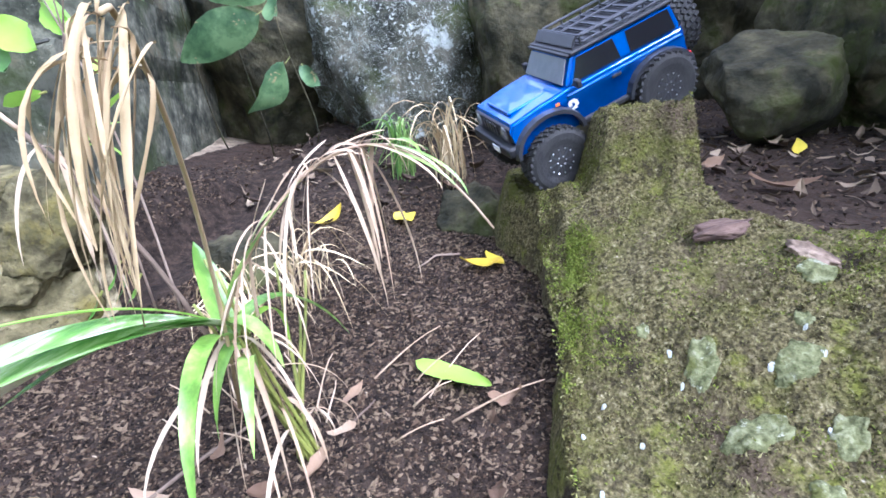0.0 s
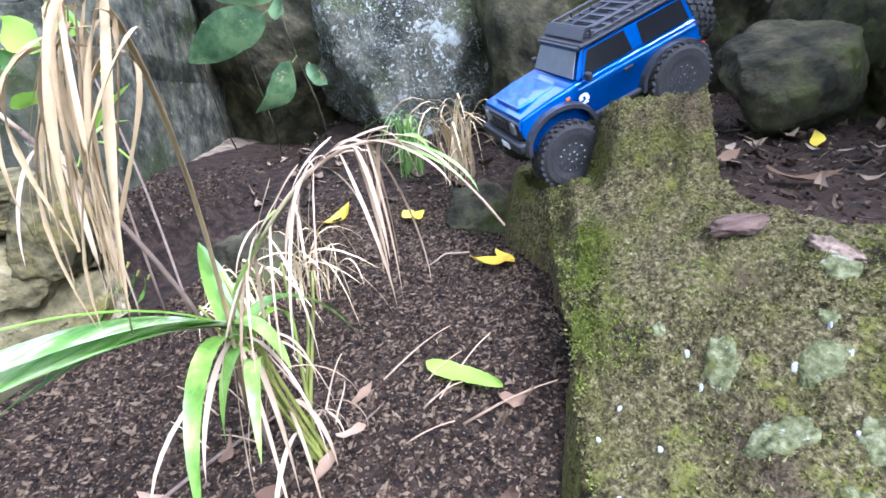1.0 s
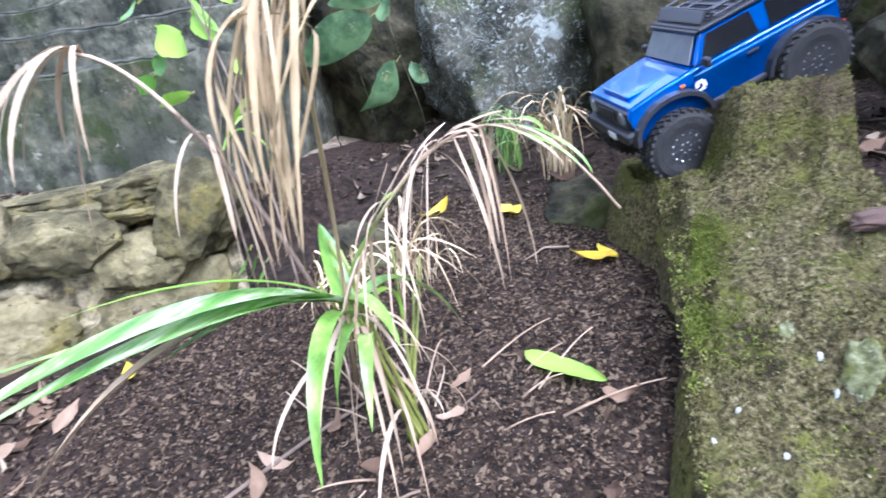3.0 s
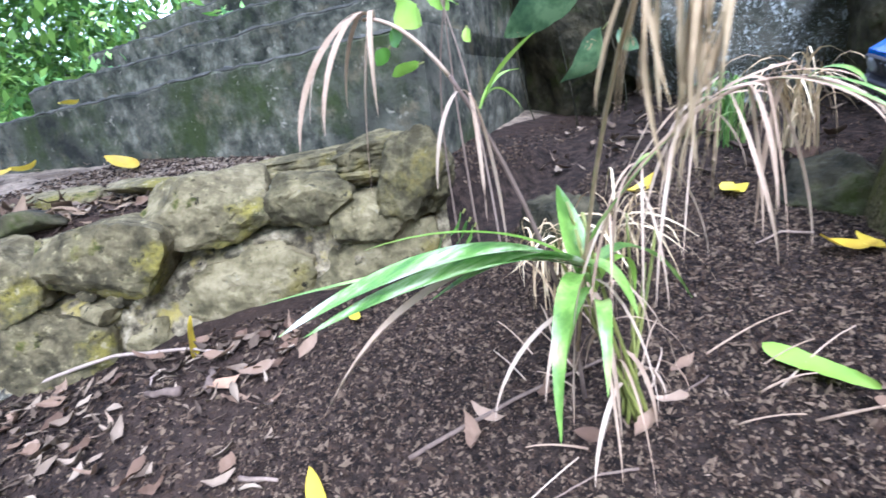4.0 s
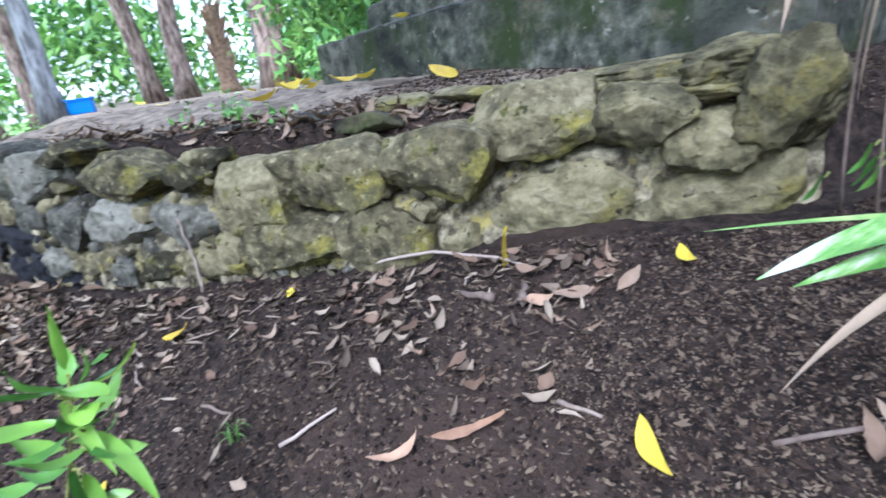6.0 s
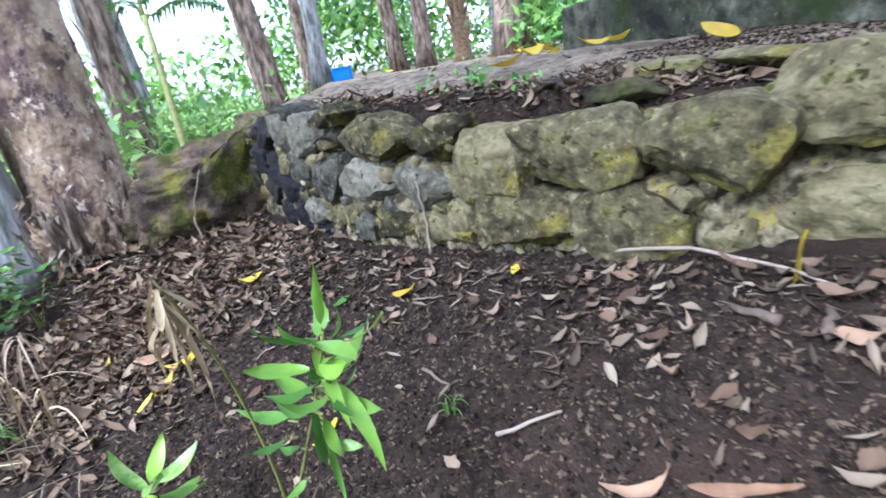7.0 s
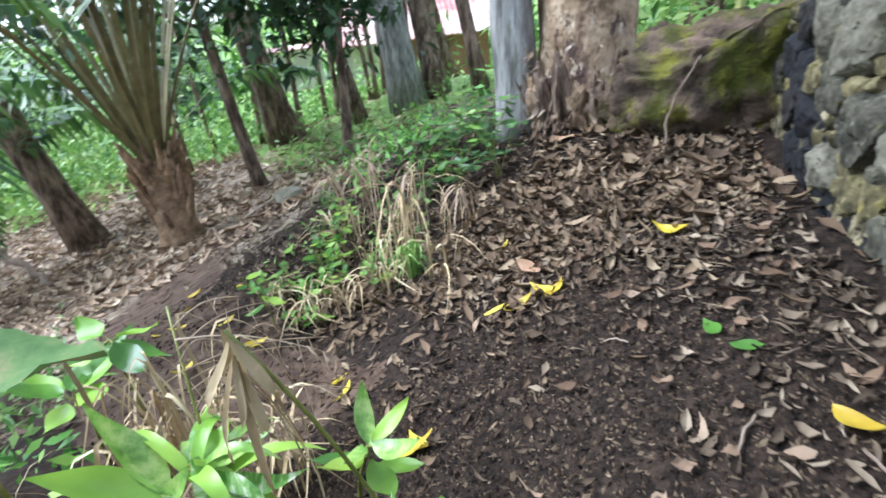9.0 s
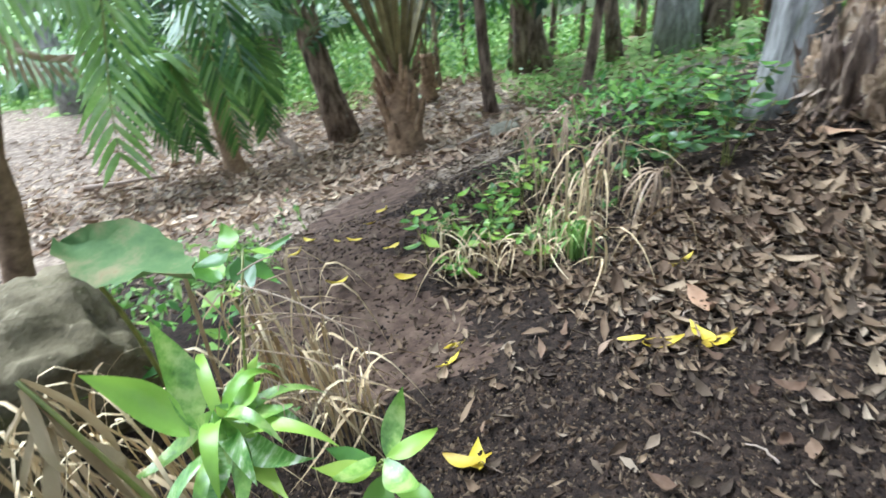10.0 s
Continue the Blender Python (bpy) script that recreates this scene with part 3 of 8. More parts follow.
core_v, core_f = [], []
su = np.arange(-1.62, 1.56, 0.011)
sv = np.linspace(-0.25, 1.0, 54)
BED = ((-1.5, -1.3, -1.09, -0.925, -0.66, -0.40, -0.2, 0.05, 0.4, 0.62, 1.0, 1.5), (0.30, 0.27, 0.235, 0.17, 0.15, 0.10, 0.21, 0.175, 0.145, 0.16, 0.12, 0.1))
sooty = []
for i, s in enumerate(su):
    top = float(np.interp(s, (-1.5, -1.2, -0.95, -0.75, -0.4, -0.1, 0.3, 0.9, 1.5), (0.36, 0.34, 0.30, 0.265, 0.25, 0.275, 0.30, 0.30, 0.27))) + 0.012 * fbm(s * 4, 0)
    for j, v in enumerate(sv):
        z = -0.25 + (top + 0.25) * min(v, 1.0) if v > 0 else v
        bed = float(np.interp(s, BED[0], BED[1])) + 0.012 * fbm(s * 9, 5.5)
        n = -0.066 - 0.050 * float(sstep(-0.90, -1.08, s)) + 0.022 * fbm(s * 6, z * 6, 1.5) + 0.022 * fbm(s * 24, z * 24, 4.0) + 0.010 * abs(fbm(s * 50, z * 50, 2.0)) - 0.03 * max(0.0, v)
        n += 0.046 * float(sstep(bed, bed - 0.03, z)) - 0.06 * math.exp(-((z - bed) / 0.011)**2)
        n -= 0.22 * float(sstep(-1.1, -1.35, s)) * float(sstep(0.27, 0.42, z))
        if j == len(sv) - 1:
            n, z = -0.25, top - 0.03
        x, y = wall_at(s, n)
        core_v.append((x, y, z))
        sooty.append(abs(s - 0.64 - 2.5 * z + 0.09 * fbm(s * 9, z * 9, 7.0)) < 0.19 and z < 0.24)
m = len(sv)
for i in range(len(su) - 1):
    for j in range(m - 1):
        a = i * m + j
        core_f.append((a, a + m, a + m + 1, a + 1))
wall = new("wall_terrace", mesh_of("wall_terrace", core_v, core_f, MORTAR))
wall.data.materials.append(BURNT)
wall.data.polygons.foreach_set("material_index", [1 if sooty[f[0]] else 0 for f in core_f])
tagged(wall, "low rough rubble retaining wall bedded in crumbling yellowish mortar", "wall", kind="structure")

WALL_YAW = math.degrees(math.atan2(WD[1], WD[0]))


def wall_stone(s, z, w, h, seed, material=None, out=0.0, depth=0.13, tilt=0.0):
    ob = new("stone", stone_mesh("stone", (w * 0.505, depth * 0.66, h * 0.50), seed, material or WALLSTONE, 5 if w > 0.09 else 3))
    x, y = wall_at(s, out - 0.42 * depth - 0.055 * float(sstep(-0.90, -1.08, s)))
    turn = 0.0 if s < 0.5 else 9.0
    ob.matrix_world = pose(x, y, z, 0, 0, WALL_YAW - turn) @ pose(0, 0, 0, 0, tilt, 0)
    ob.parent = wall
    return ob


# upper course, then lower, from the end near the big slab
UPPER = [(-1.33, 0.30, 0.17, 0.10), (-1.47, 0.235, 0.20, 0.12), (-1.10, 0.30, 0.27, 0.15), (-0.92, 0.24, 0.245, 0.15), (-0.645, 0.218, 0.275, 0.155),
         (-0.39, 0.165, 0.215, 0.195), (-0.20, 0.235, 0.19, 0.085), (0.085, 0.24, 0.35, 0.125)]
LOWER = [(-1.44, 0.13, 0.30, 0.20), (-1.14, 0.125, 0.34, 0.20), (-0.955, 0.05, 0.10, 0.09), (-0.765, 0.07, 0.235, 0.17), (-0.49, 0.055, 0.30, 0.15),
         (-0.30, 0.03, 0.10, 0.11), (-0.15, 0.11, 0.20, 0.16), (-0.20, -0.01, 0.25, 0.10), (0.12, 0.10, 0.25, 0.155), (0.0, -0.03, 0.20, 0.10)]
for i, (s, z, w, h) in enumerate(UPPER):
    wall_stone(s, z, w, h, 10 + i, BEDROCK if s < -1.2 else None, out=0.010 if s < -0.3 else 0.002, tilt=(i % 3 - 1) * 4)
for i, (s, z, w, h) in enumerate(LOWER):
    wall_stone(s, z, w, h, 40 + i, BEDROCK if s < -0.9 else GREYSTONE if i in (6, 8) else None, out=-0.012 if s < -0.9 else 0.004, tilt=(i % 3 - 1) * -4)
FAR = [(1.40, 0.22, 0.22, 0.2), (1.30, 0.02, 0.2, 0.18), (0.46, 0.25, 0.30, 0.15), (0.30, 0.315, 0.14, 0.06), (0.36, 0.10, 0.20, 0.15), (0.57, 0.11, 0.20, 0.15), (0.30, -0.03, 0.20, 0.11),
       (0.49, -0.04, 0.19, 0.12), (0.68, 0.25, 0.16, 0.15), (0.70, 0.13, 0.13, 0.11), (0.62, 0.32, 0.18, 0.06), (0.17, -0.05, 0.13, 0.10)]
rngf = random.Random(11)
for i, (s, z, w, h) in enumerate(FAR):
    wall_stone(s, z, w, h, 70 + i, GREYSTONE if i % 3 else None, out=rngf.uniform(-0.012, 0.012), tilt=rngf.uniform(-9, 9))
SOOT = [(1.0, 0.235, 0.25, 0.15), (1.10, 0.12, 0.18, 0.14), (0.92, 0.09, 0.17, 0.13), (0.74, 0.03, 0.20, 0.13), (0.62, -0.07, 0.18, 0.12), (0.82, -0.08, 0.16, 0.12), (1.02, -0.02, 0.16, 0.14)]
for i, (s, z, w, h) in enumerate(SOOT):
    wall_stone(s, z, w, h, 90 + i, SOOTSTONE if i in (0, 6) else BURNT, out=0.0 if i == 0 else 0.012)
rngw = random.Random(5)
for i in range(70):
    s = rngw.uniform(-0.95, 1.3)
    z = rngw.uniform(-0.03, 0.30) - 0.06 * float(sstep(-0.8, 0.6, s))
    d = rngw.uniform(0.035, 0.075)
    wall_stone(s, z, d, d * rngw.uniform(0.7, 1.0), 120 + i, GREYSTONE if rngw.random() < 0.3 else None, out=-0.016, depth=0.08)
# flat slabs on the terrace just behind the wall's head
for k, (cx, cy, cz, L, D, H) in enumerate(((-0.98, 0.99, 0.325, 0.17, 0.12, 0.035), (-1.05, 1.05, 0.355, 0.20, 0.13, 0.032), (-1.17, 0.94, 0.350, 0.19, 0.12, 0.030), (-0.90, 1.08, 0.375, 0.12, 0.10, 0.040))):
    boulder("ledge_slab", (cx, cy, cz), (L, D, H), 240 + k, BEDROCK, "layered pale rock ledge rising behind the wall face", (6, -4, 43 + 3 * k), 0.14, 5, 0.85)
boulder("capstone", (-1.36, 0.80, 0.350), (0.15, 0.09, 0.022), 203, WALLSTONE, "flat pale slab lying on the wall head", (0, 3, 30), 0.1, 4)
boulder("capstone", (-1.62, 0.66, 0.335), (0.14, 0.09, 0.03), 204, WALLSTONE, "flat pale slab lying on the wall head", (3, 0, 20), 0.1, 4)
boulder("capstone", (-1.47, 0.53, 0.315), (0.10, 0.055, 0.035), 205, DARKROCK, "dark green square block set in the wall head", (0, 0, 43), 0.06, 4, 0.8)
for k, (ws, wn_, wl, wd, wh) in enumerate(((0.28, -0.16, 0.07, 0.05, 0.022), (0.42, -0.20, 0.05, 0.035, 0.016), (-0.18, -0.24, 0.06, 0.04, 0.014), (0.60, -0.17, 0.06, 0.04, 0.02), (-0.42, -0.30, 0.07, 0.05, 0.015))):
    cx, cy = wall_at(ws, wn_)
    boulder("loose_stone", (cx, cy, gz(cx, cy) + wh * 0.5), (wl, wd, wh), 260 + k, GREYSTONE, "small pale angular stone lying on the wall head", (0, 5 - 3 * k, 30 + 50 * k), 0.1, 4, 0.7)
boulder("standing_slab", (-0.745, 1.03, 0.335), (0.105, 0.06, 0.125), 206, BEDROCK, "upright pale stone slab ending the wall", (0, 6, 35), 0.12, 5, 0.5)

# ---- big rocks ----


def big_rock_z(x, y):
    z = 0.085 + 0.36 * (x - 0.08) + 0.42 * (y - 0.6)
    ridge = 0.335
    z = z if z < ridge - 0.03 else ridge - 0.03 * math.exp(-(z - ridge + 0.03) / 0.03)
    z -= 0.025 * float(sstep(1.12, 1.2, y))
    z += 0.11 * math.exp(-(((x - 0.315) / 0.085)**2 + ((y - 1.33) / 0.13)**2))
    # the upright block before the toy car's wheels
    front = 1.03 + 0.02 * fbm(x * 14, 6.1)
    z += 0.118 * float(sstep(0.165, 0.205, x + 0.02 * fbm(y * 14, 2.2) - 0.05 * (y - 1.1)) * sstep(0.362, 0.335, x + 0.01 * fbm(y * 20, 9.0)) * sstep(front, front + 0.075, y) * sstep(1.30, 1.2, y))
    # beyond the back edge the rock dips under the soil of the bank
    back = float(np.interp(x, (0.30, 0.335, 0.365, 0.415, 0.46, 0.60, 1.2), (1.60, 1.02, 0.925, 0.895, 0.85, 0.80, 0.6))) + 0.02 * fbm(x * 16, 4.4)
    over = max(0.0, y - back)
    z -= 0.75 * over * over / (over + 0.03)
    z += 0.026 * fbm(x * 5, y * 5, 2.0) + 0.013 * fbm(x * 15, y * 15, 5.0) + 0.006 * abs(fbm(x * 40, y * 40, 1.0)) + 0.003 * fbm(x * 110, y * 110, 1.0)
    return z


rv, rf = [], []
rxs, rys = np.linspace(0, 1, 200) ** 1.4, np.linspace(0.15, 1.62, 230)
for y in rys:
    left = 0.075 + 0.03 * float(sstep(0.8, 1.0, y)) + 0.02 * fbm(y * 5, 7.7) - 0.09 * float(sstep(1.1, 1.28, y))
    for u in rxs:
        x = left + u * (1.15 - left)
        g = gz(x, y)
        k = float(sstep(0.0, 0.045, u)) ** 0.5
        z = big_rock_z(x, y)
        z = z - 0.9 * max(0.0, y - 1.46)
        z = (g - 0.06) * (1 - k) + z * k
        e = float(sstep(1.62, 1.48, y)) * float(sstep(1.0, 0.85, u)) * float(sstep(0.15, 0.3, y))
        rv.append((x, y, (g - 0.08) * (1 - e) + z * e))
for j in range(len(rys) - 1):
    for i in range(len(rxs) - 1):
        a = j * len(rxs) + i
        rf.append((a, a + 1, a + len(rxs) + 1, a + len(rxs)))
big_rock = new("mossy_rock", mesh_of("mossy_rock", rv, rf, MOSSROCK))
tagged(big_rock, "large sloping boulder covered in green moss and pale lichen", "rock")



def lichen_disc(x, y, r, seed, stretch=1.0, material=None):
    """A thin raised rosette of lichen lying on the big rock."""
    rng = random.Random(seed)
    V, F = [(x, y, big_rock_z(x, y) + 0.003)], []
    ph = [rng.uniform(0, 6) for _ in range(3)]
    n = 28
    for k, (u, dz) in enumerate(((0.35, 0.0035), (0.7, 0.003), (0.92, 0.0035), (1.0, -0.002))):
        for i in range(n):
            a = i * math.tau / n
            q = r * u * (1 + 0.16 * math.sin(2 * a + ph[0]) + 0.09 * math.sin(5 * a + ph[1]) + 0.06 * math.sin(9 * a + ph[2]))
            px, py = x + q * stretch * math.cos(a), y + q * math.sin(a)
            V.append((px, py, big_rock_z(px, py) + dz))
    for i in range(n):
        F.append((0, 1 + i, 1 + (i + 1) % n))
        for k in range(3):
            p, q = 1 + k * n + i, 1 + k * n + (i + 1) % n
            F.append((p, p + n, q + n, q))
    ob = new("lichen_patch", mesh_of("lichen_patch", V, F, material or LICHEN))
    ob.parent = big_rock
    return ob


for i, (x, y, r, st) in enumerate(((0.247, 0.742, 0.020, 0.9), (0.271, 0.664, 0.021, 1.3), (0.323, 0.71, 0.016, 1.5), (0.335, 0.644, 0.016, 1.0), (0.346, 0.752, 0.009, 1.0), (0.19, 0.60, 0.010, 1.2), (0.38, 0.80, 0.015, 1.4), (0.30, 0.60, 0.014, 1.1), (0.20, 0.80, 0.007, 1.0), (0.42, 0.70, 0.02, 1.2))):
    lichen_disc(x, y, r, 20 + i, st)
WHITELICHEN = mat("white_lichen", [(0.3, (0.22, 0.23, 0.20)), (0.7, (0.36, 0.37, 0.34))], scale=160, rough=0.95, bump=0.6, bscale=300)
rwl = random.Random(6)
for i in range(12):
    lichen_disc(rwl.uniform(0.12, 0.40), rwl.uniform(0.56, 0.78), rwl.uniform(0.001, 0.0026), 60 + i, rwl.uniform(0.8, 1.5), WHITELICHEN)


def moss_cushions(count, seed, material, label, everywhere=False):
    """Tiny upright moss tips on the big rock, thick on its damp edge and in patches, or all over."""
    rng = random.Random(seed)
    V, F = [], []
    while len(F) < count:
        if rng.random() < 0.5 and not everywhere:
            y = rng.uniform(0.45, 1.25)
            x = 0.105 + 0.03 * float(sstep(0.8, 1.0, y)) + abs(rng.gauss(0, 0.035))
        else:
            x, y = rng.uniform(0.1, 0.62), rng.uniform(0.45, 1.2)
        thick = fbm(x * 9, y * 9, 12.0) + (0.35 if x < 0.17 and 0.82 < y < 1.12 else 0.0)
        if not everywhere and thick < -0.05 + 0.75 * rng.random() or everywhere and fbm(x * 11, y * 11, 2.0) < rng.uniform(-0.6, 0.3):
            continue
        z = big_rock_z(x, y) - 0.001
        h, w, a = rng.uniform(0.001, 0.0035), rng.uniform(0.001, 0.0022), rng.uniform(0, math.tau)
        c, d = math.cos(a) * w, math.sin(a) * w
        k = len(V)
        V += [(x - c, y - d, z), (x + c, y + d, z), (x + rng.gauss(0, 0.002), y + rng.gauss(0, 0.002), z + h)]
        F.append((k, k + 1, k + 2))
    return tagged(new("moss", mesh_of("moss", V, F, material, False)), label, "moss", kind="stuff")


moss_cushions(26000, 9, MOSS, "short bright green moss growing on the boulder")
moss_cushions(60000, 10, DRYMOSS, "short brown and olive dry moss coating the boulder", True)
boulder("boulder", (0.63, 1.50, 0.455), (0.145, 0.135, 0.14), 301, DARKROCK, "rounded dark boulder with thin moss on soil", (0, 0, 20), 0.07, facet=0.12)
# rock masses added to keep light off the bed, not known to stand there
boulder("rock_bank", (1.95, 1.0, 1.0), (0.9, 1.6, 2.3), 312, DARKROCK, "high dark rock mass added to shade the bed", (0, 0, 0), 0.12)
boulder("rock_bank", (1.2, 3.9, 1.2), (2.2, 0.8, 1.9), 313, DARKROCK, "high dark rock mass added to shade the bed", (0, 0, 0), 0.12)
boulder("boulder", (-0.02, 1.42, 0.20), (0.10, 0.10, 0.09), 302, DARKROCK, "low mossy rock under the front of the toy car", (0, 0, 0), 0.12)
boulder("boulder", (0.98, 1.62, 0.62), (0.26, 0.30, 0.50), 303, DARKROCK, "dark boulder in the shade of the bank", (0, 0, 50), 0.14)
boulder("tall_rock", (-0.28, 2.35, 0.6), (0.42, 0.42, 0.75), 304, LICHENROCK, "tall dark rock face blotched with white lichen", (0, 0, 15), 0.12)
boulder("tall_rock", (0.28, 1.98, 0.55), (0.32, 0.35, 0.62), 305, DARKROCK, "tall mossy rock face beside the lichen rock", (0, 0, -20), 0.14)
boulder("tall_rock", (0.85, 2.5, 0.7), (0.6, 0.4, 0.7), 306, DARKROCK, "tall mossy rock bank closing the bed", (0, 0, 10), 0.14)
boulder("tall_rock", (-0.95, 2.55, 0.75), (0.55, 0.42, 0.8), 307, DARKROCK, "dark damp rock bank behind the bed", (0, 0, 8), 0.1)
boulder("boulder", (-0.49, 1.20, 0.15), (0.11, 0.11, 0.10), 308, DARKROCK, "dark mossy stone beside the wall end", (0, 0, 8), 0.12)
boulder("boulder", (-2.88, -1.10, -0.01), (0.42, 0.29, 0.37), 309, MOSSBOULDER, "rounded boulder under a cap of moss beside the tree", (0, -6, 127), 0.2, facet=0.2)
boulder("boulder", (-0.14, -1.02, -0.46), (0.36, 0.36, 0.30), 310, PALEROCK, "pale weathered boulder half sunk beside the path", (0, 0, 30), 0.12, facet=0.1)
boulder("stone", (-1.86, -3.88, gz(-1.86, -3.88) + 0.05), (0.13, 0.10, 0.09), 311, GREYSTONE, "grey cobble lying beside the trail", (0, 0, 0), 0.1, 4)

# ---- old stepped terrace ----
SO, SX, SY = Vector((-0.98, 1.235, 0)), Vector((-0.970, -0.242, 0)), Vector((-0.242, 0.970, 0))
RISE, TREAD = 0.155, 0.30


def sag(u):
    """How far the settled steps rise towards their near end."""
    return 0.045 * (0.67 - 0.97 * u)


def step_block(i, x0, x1, z0, z1, y0, depth):
    bm = bmesh.new()
    n = 90
    front = []
    for k in range(n + 1):
        u = x0 + (x1 - x0) * k / n
        ring = []
        for j, (yy, zz) in enumerate(((0.0, z0), (0.0, (z0 + z1) / 2), (0.0, z1 - 0.012), (0.014, z1), (depth, z1), (depth, z0))):
            w = 0.012 * fbm(u * 5, zz * 7, i) + 0.006 * fbm(u * 25, zz * 25, i)
            dz = 0.012 * fbm(u * 6, 3.0, i) if j in (2, 3) else 0.0
            p = SO + SX * u + SY * (y0 + yy + (w if j < 4 else 0)) + Vector((0, 0, zz + dz + (sag(u) if 0 < j < 5 else 0.0)))
            ring.append(bm.verts.new(p))
        front.append(ring)
    for r0, r1 in zip(front[:-1], front[1:]):
        for j in range(5):
            bm.faces.new((r0[j], r1[j], r1[j + 1], r0[j + 1]))
    bm.faces.new(front[0])
    bm.faces.new(front[-1][::-1])
    return bm


steps = tagged(new("old_steps"), "old dark concrete terrace steps stained by damp and moss", "steps", kind="structure")
for i in range(6):
    z1 = 0.62 + RISE * i
    part("step", step_block(i, -0.12, 1.98 - 0.03 * i, 0.2 if i == 0 else z1 - RISE - 0.03, z1, TREAD * i, 2.0 - 0.1 * i), CONCRETE, steps)
    pts = [SO + SX * u + SY * (TREAD * i + 0.008 + 0.012 * fbm(u * 5, z1 * 7, i)) + Vector((0, 0, z1 + sag(u) + 0.012 * fbm(u * 6, 3.0, i) - 0.002)) for u in np.linspace(-0.11, 1.95 - 0.03 * i, 80)]
    part("worn_edge", tube_bm(bmesh.new(), pts, [max(0.001, 0.004 + 0.007 * fbm(k * 0.9, i * 3.3)) for k in range(80)], 5), EDGEWEAR, steps)



# ---- toy car: x forward, y to its left, z up, wheels on z = 0 ----


def box_bm(bm, c, s, bev=0.0, m=None):
    r = bmesh.ops.create_cube(bm, size=1.0)
    for v in r["verts"]:
        v.co = Vector((c[0] + v.co.x * s[0], c[1] + v.co.y * s[1], c[2] + v.co.z * s[2]))
    if bev:
        bmesh.ops.bevel(bm, geom=[e for e in bm.edges if all(v in r["verts"] for v in e.verts)], offset=bev, segments=2, affect="EDGES", profile=0.5)
    return bm


def lathe_bm(profile, n=28, axis="y"):
    """profile: [(along, radius)] turned about the y axis."""
    bm = bmesh.new()
    rings = []
    for a, r in profile:
        rings.append([bm.verts.new((r * math.cos(k * math.tau / n), a, r * math.sin(k * math.tau / n))) for k in range(n)])
    for r0, r1 in zip(rings[:-1], rings[1:]):
        for k in range(n):
            bm.faces.new((r0[k], r1[k], r1[(k + 1) % n], r0[(k + 1) % n]))
    bm.faces.new(rings[0])
    bm.faces.new(rings[-1][::-1])
    return bm


PAINT = plain("blue_paint", (0.006, 0.12, 0.52), rough=0.26, metal=0.5, coat=0.9)
BLACK = plain("black_plastic", (0.018, 0.018, 0.02), rough=0.5)
SATIN = plain("grey_black_plastic", (0.035, 0.036, 0.04), rough=0.35)
RUBBER = mat("tyre_rubber", [(0.3, (0.012, 0.012, 0.012)), (0.7, (0.035, 0.033, 0.03))], scale=40, rough=0.85, bump=0.4, bscale=200)
TINT = plain("tinted_glass", (0.012, 0.012, 0.014), rough=0.12, spec=0.6)
SCREEN = plain("grey_screen", (0.22, 0.23, 0.24), rough=0.2, spec=0.6)
STEEL = plain("bright_bolt", (0.75, 0.75, 0.75), rough=0.3, metal=1.0)
WHITE = plain("white_print", (0.75, 0.75, 0.75), rough=0.5)
RED = plain("red_lens", (0.55, 0.02, 0.02), rough=0.2)
ORANGE = plain("orange_lens", (0.75, 0.16, 0.03), rough=0.2)


def wheel(parent, at, spare=False):
    w = part("wheel", lathe_bm([(-0.018, 0.012), (-0.019, 0.030), (-0.012, 0.031), (0.012, 0.031), (0.019, 0.030), (0.018, 0.012)], 24), BLACK, parent, sm=False)
    w.location = at
    tyre = lathe_bm([(-0.021, 0.030), (-0.0235, 0.040), (-0.0235, 0.051), (-0.019, 0.0575), (0.019, 0.0575), (0.0235, 0.051), (0.0235, 0.040), (0.021, 0.030)], 36)
    for k in range(30):
        a = k * math.tau / 30
        for row in (-0.0165, -0.0055, 0.0055, 0.0165):
            b = a + (0.1 if row in (-0.0055, 0.0165) else 0.0)
            r = bmesh.ops.create_cube(tyre, size=1.0)
            mm = Matrix.Rotation(b, 4, "Y") @ Matrix.Translation((0.0585, row, 0)) @ Matrix.Rotation(0.5 if row > 0 else -0.5, 4, "X") @ Matrix.Diagonal((0.005, 0.0085, 0.0065, 1))
            bmesh.ops.transform(tyre, matrix=mm, verts=r["verts"])
    part("tyre", tyre, RUBBER, w)
    out = 0.0195 if at[1] >= 0 else -0.0195
    face = lathe_bm([(out, 0.004), (out, 0.0275), (out * 0.72, 0.0285)], 24)
    part("rim", face, BLACK, w)
    bolts = bmesh.new()
    for rr, count in ((0.0235, 12), (0.0085, 6)):
        for k in range(count):
            a = k * math.tau / count
            bmesh.ops.create_icosphere(bolts, subdivisions=1, radius=0.0019, matrix=Matrix.Translation((rr * math.cos(a), out * 1.04, rr * math.sin(a))))
    part("rim_bolts", bolts, STEEL, w)
    spokes = bmesh.new()
    for k in range(8):
        a = k * math.tau / 8
        r = bmesh.ops.create_cube(spokes, size=1.0)
        bmesh.ops.transform(spokes, matrix=Matrix.Rotation(a, 4, "Y") @ Matrix.Translation((0.0165, out * 1.02, 0)) @ Matrix.Diagonal((0.017, 0.003, 0.0035, 1)), verts=r["verts"])
    part("spokes", spokes, SATIN, w)
    return w


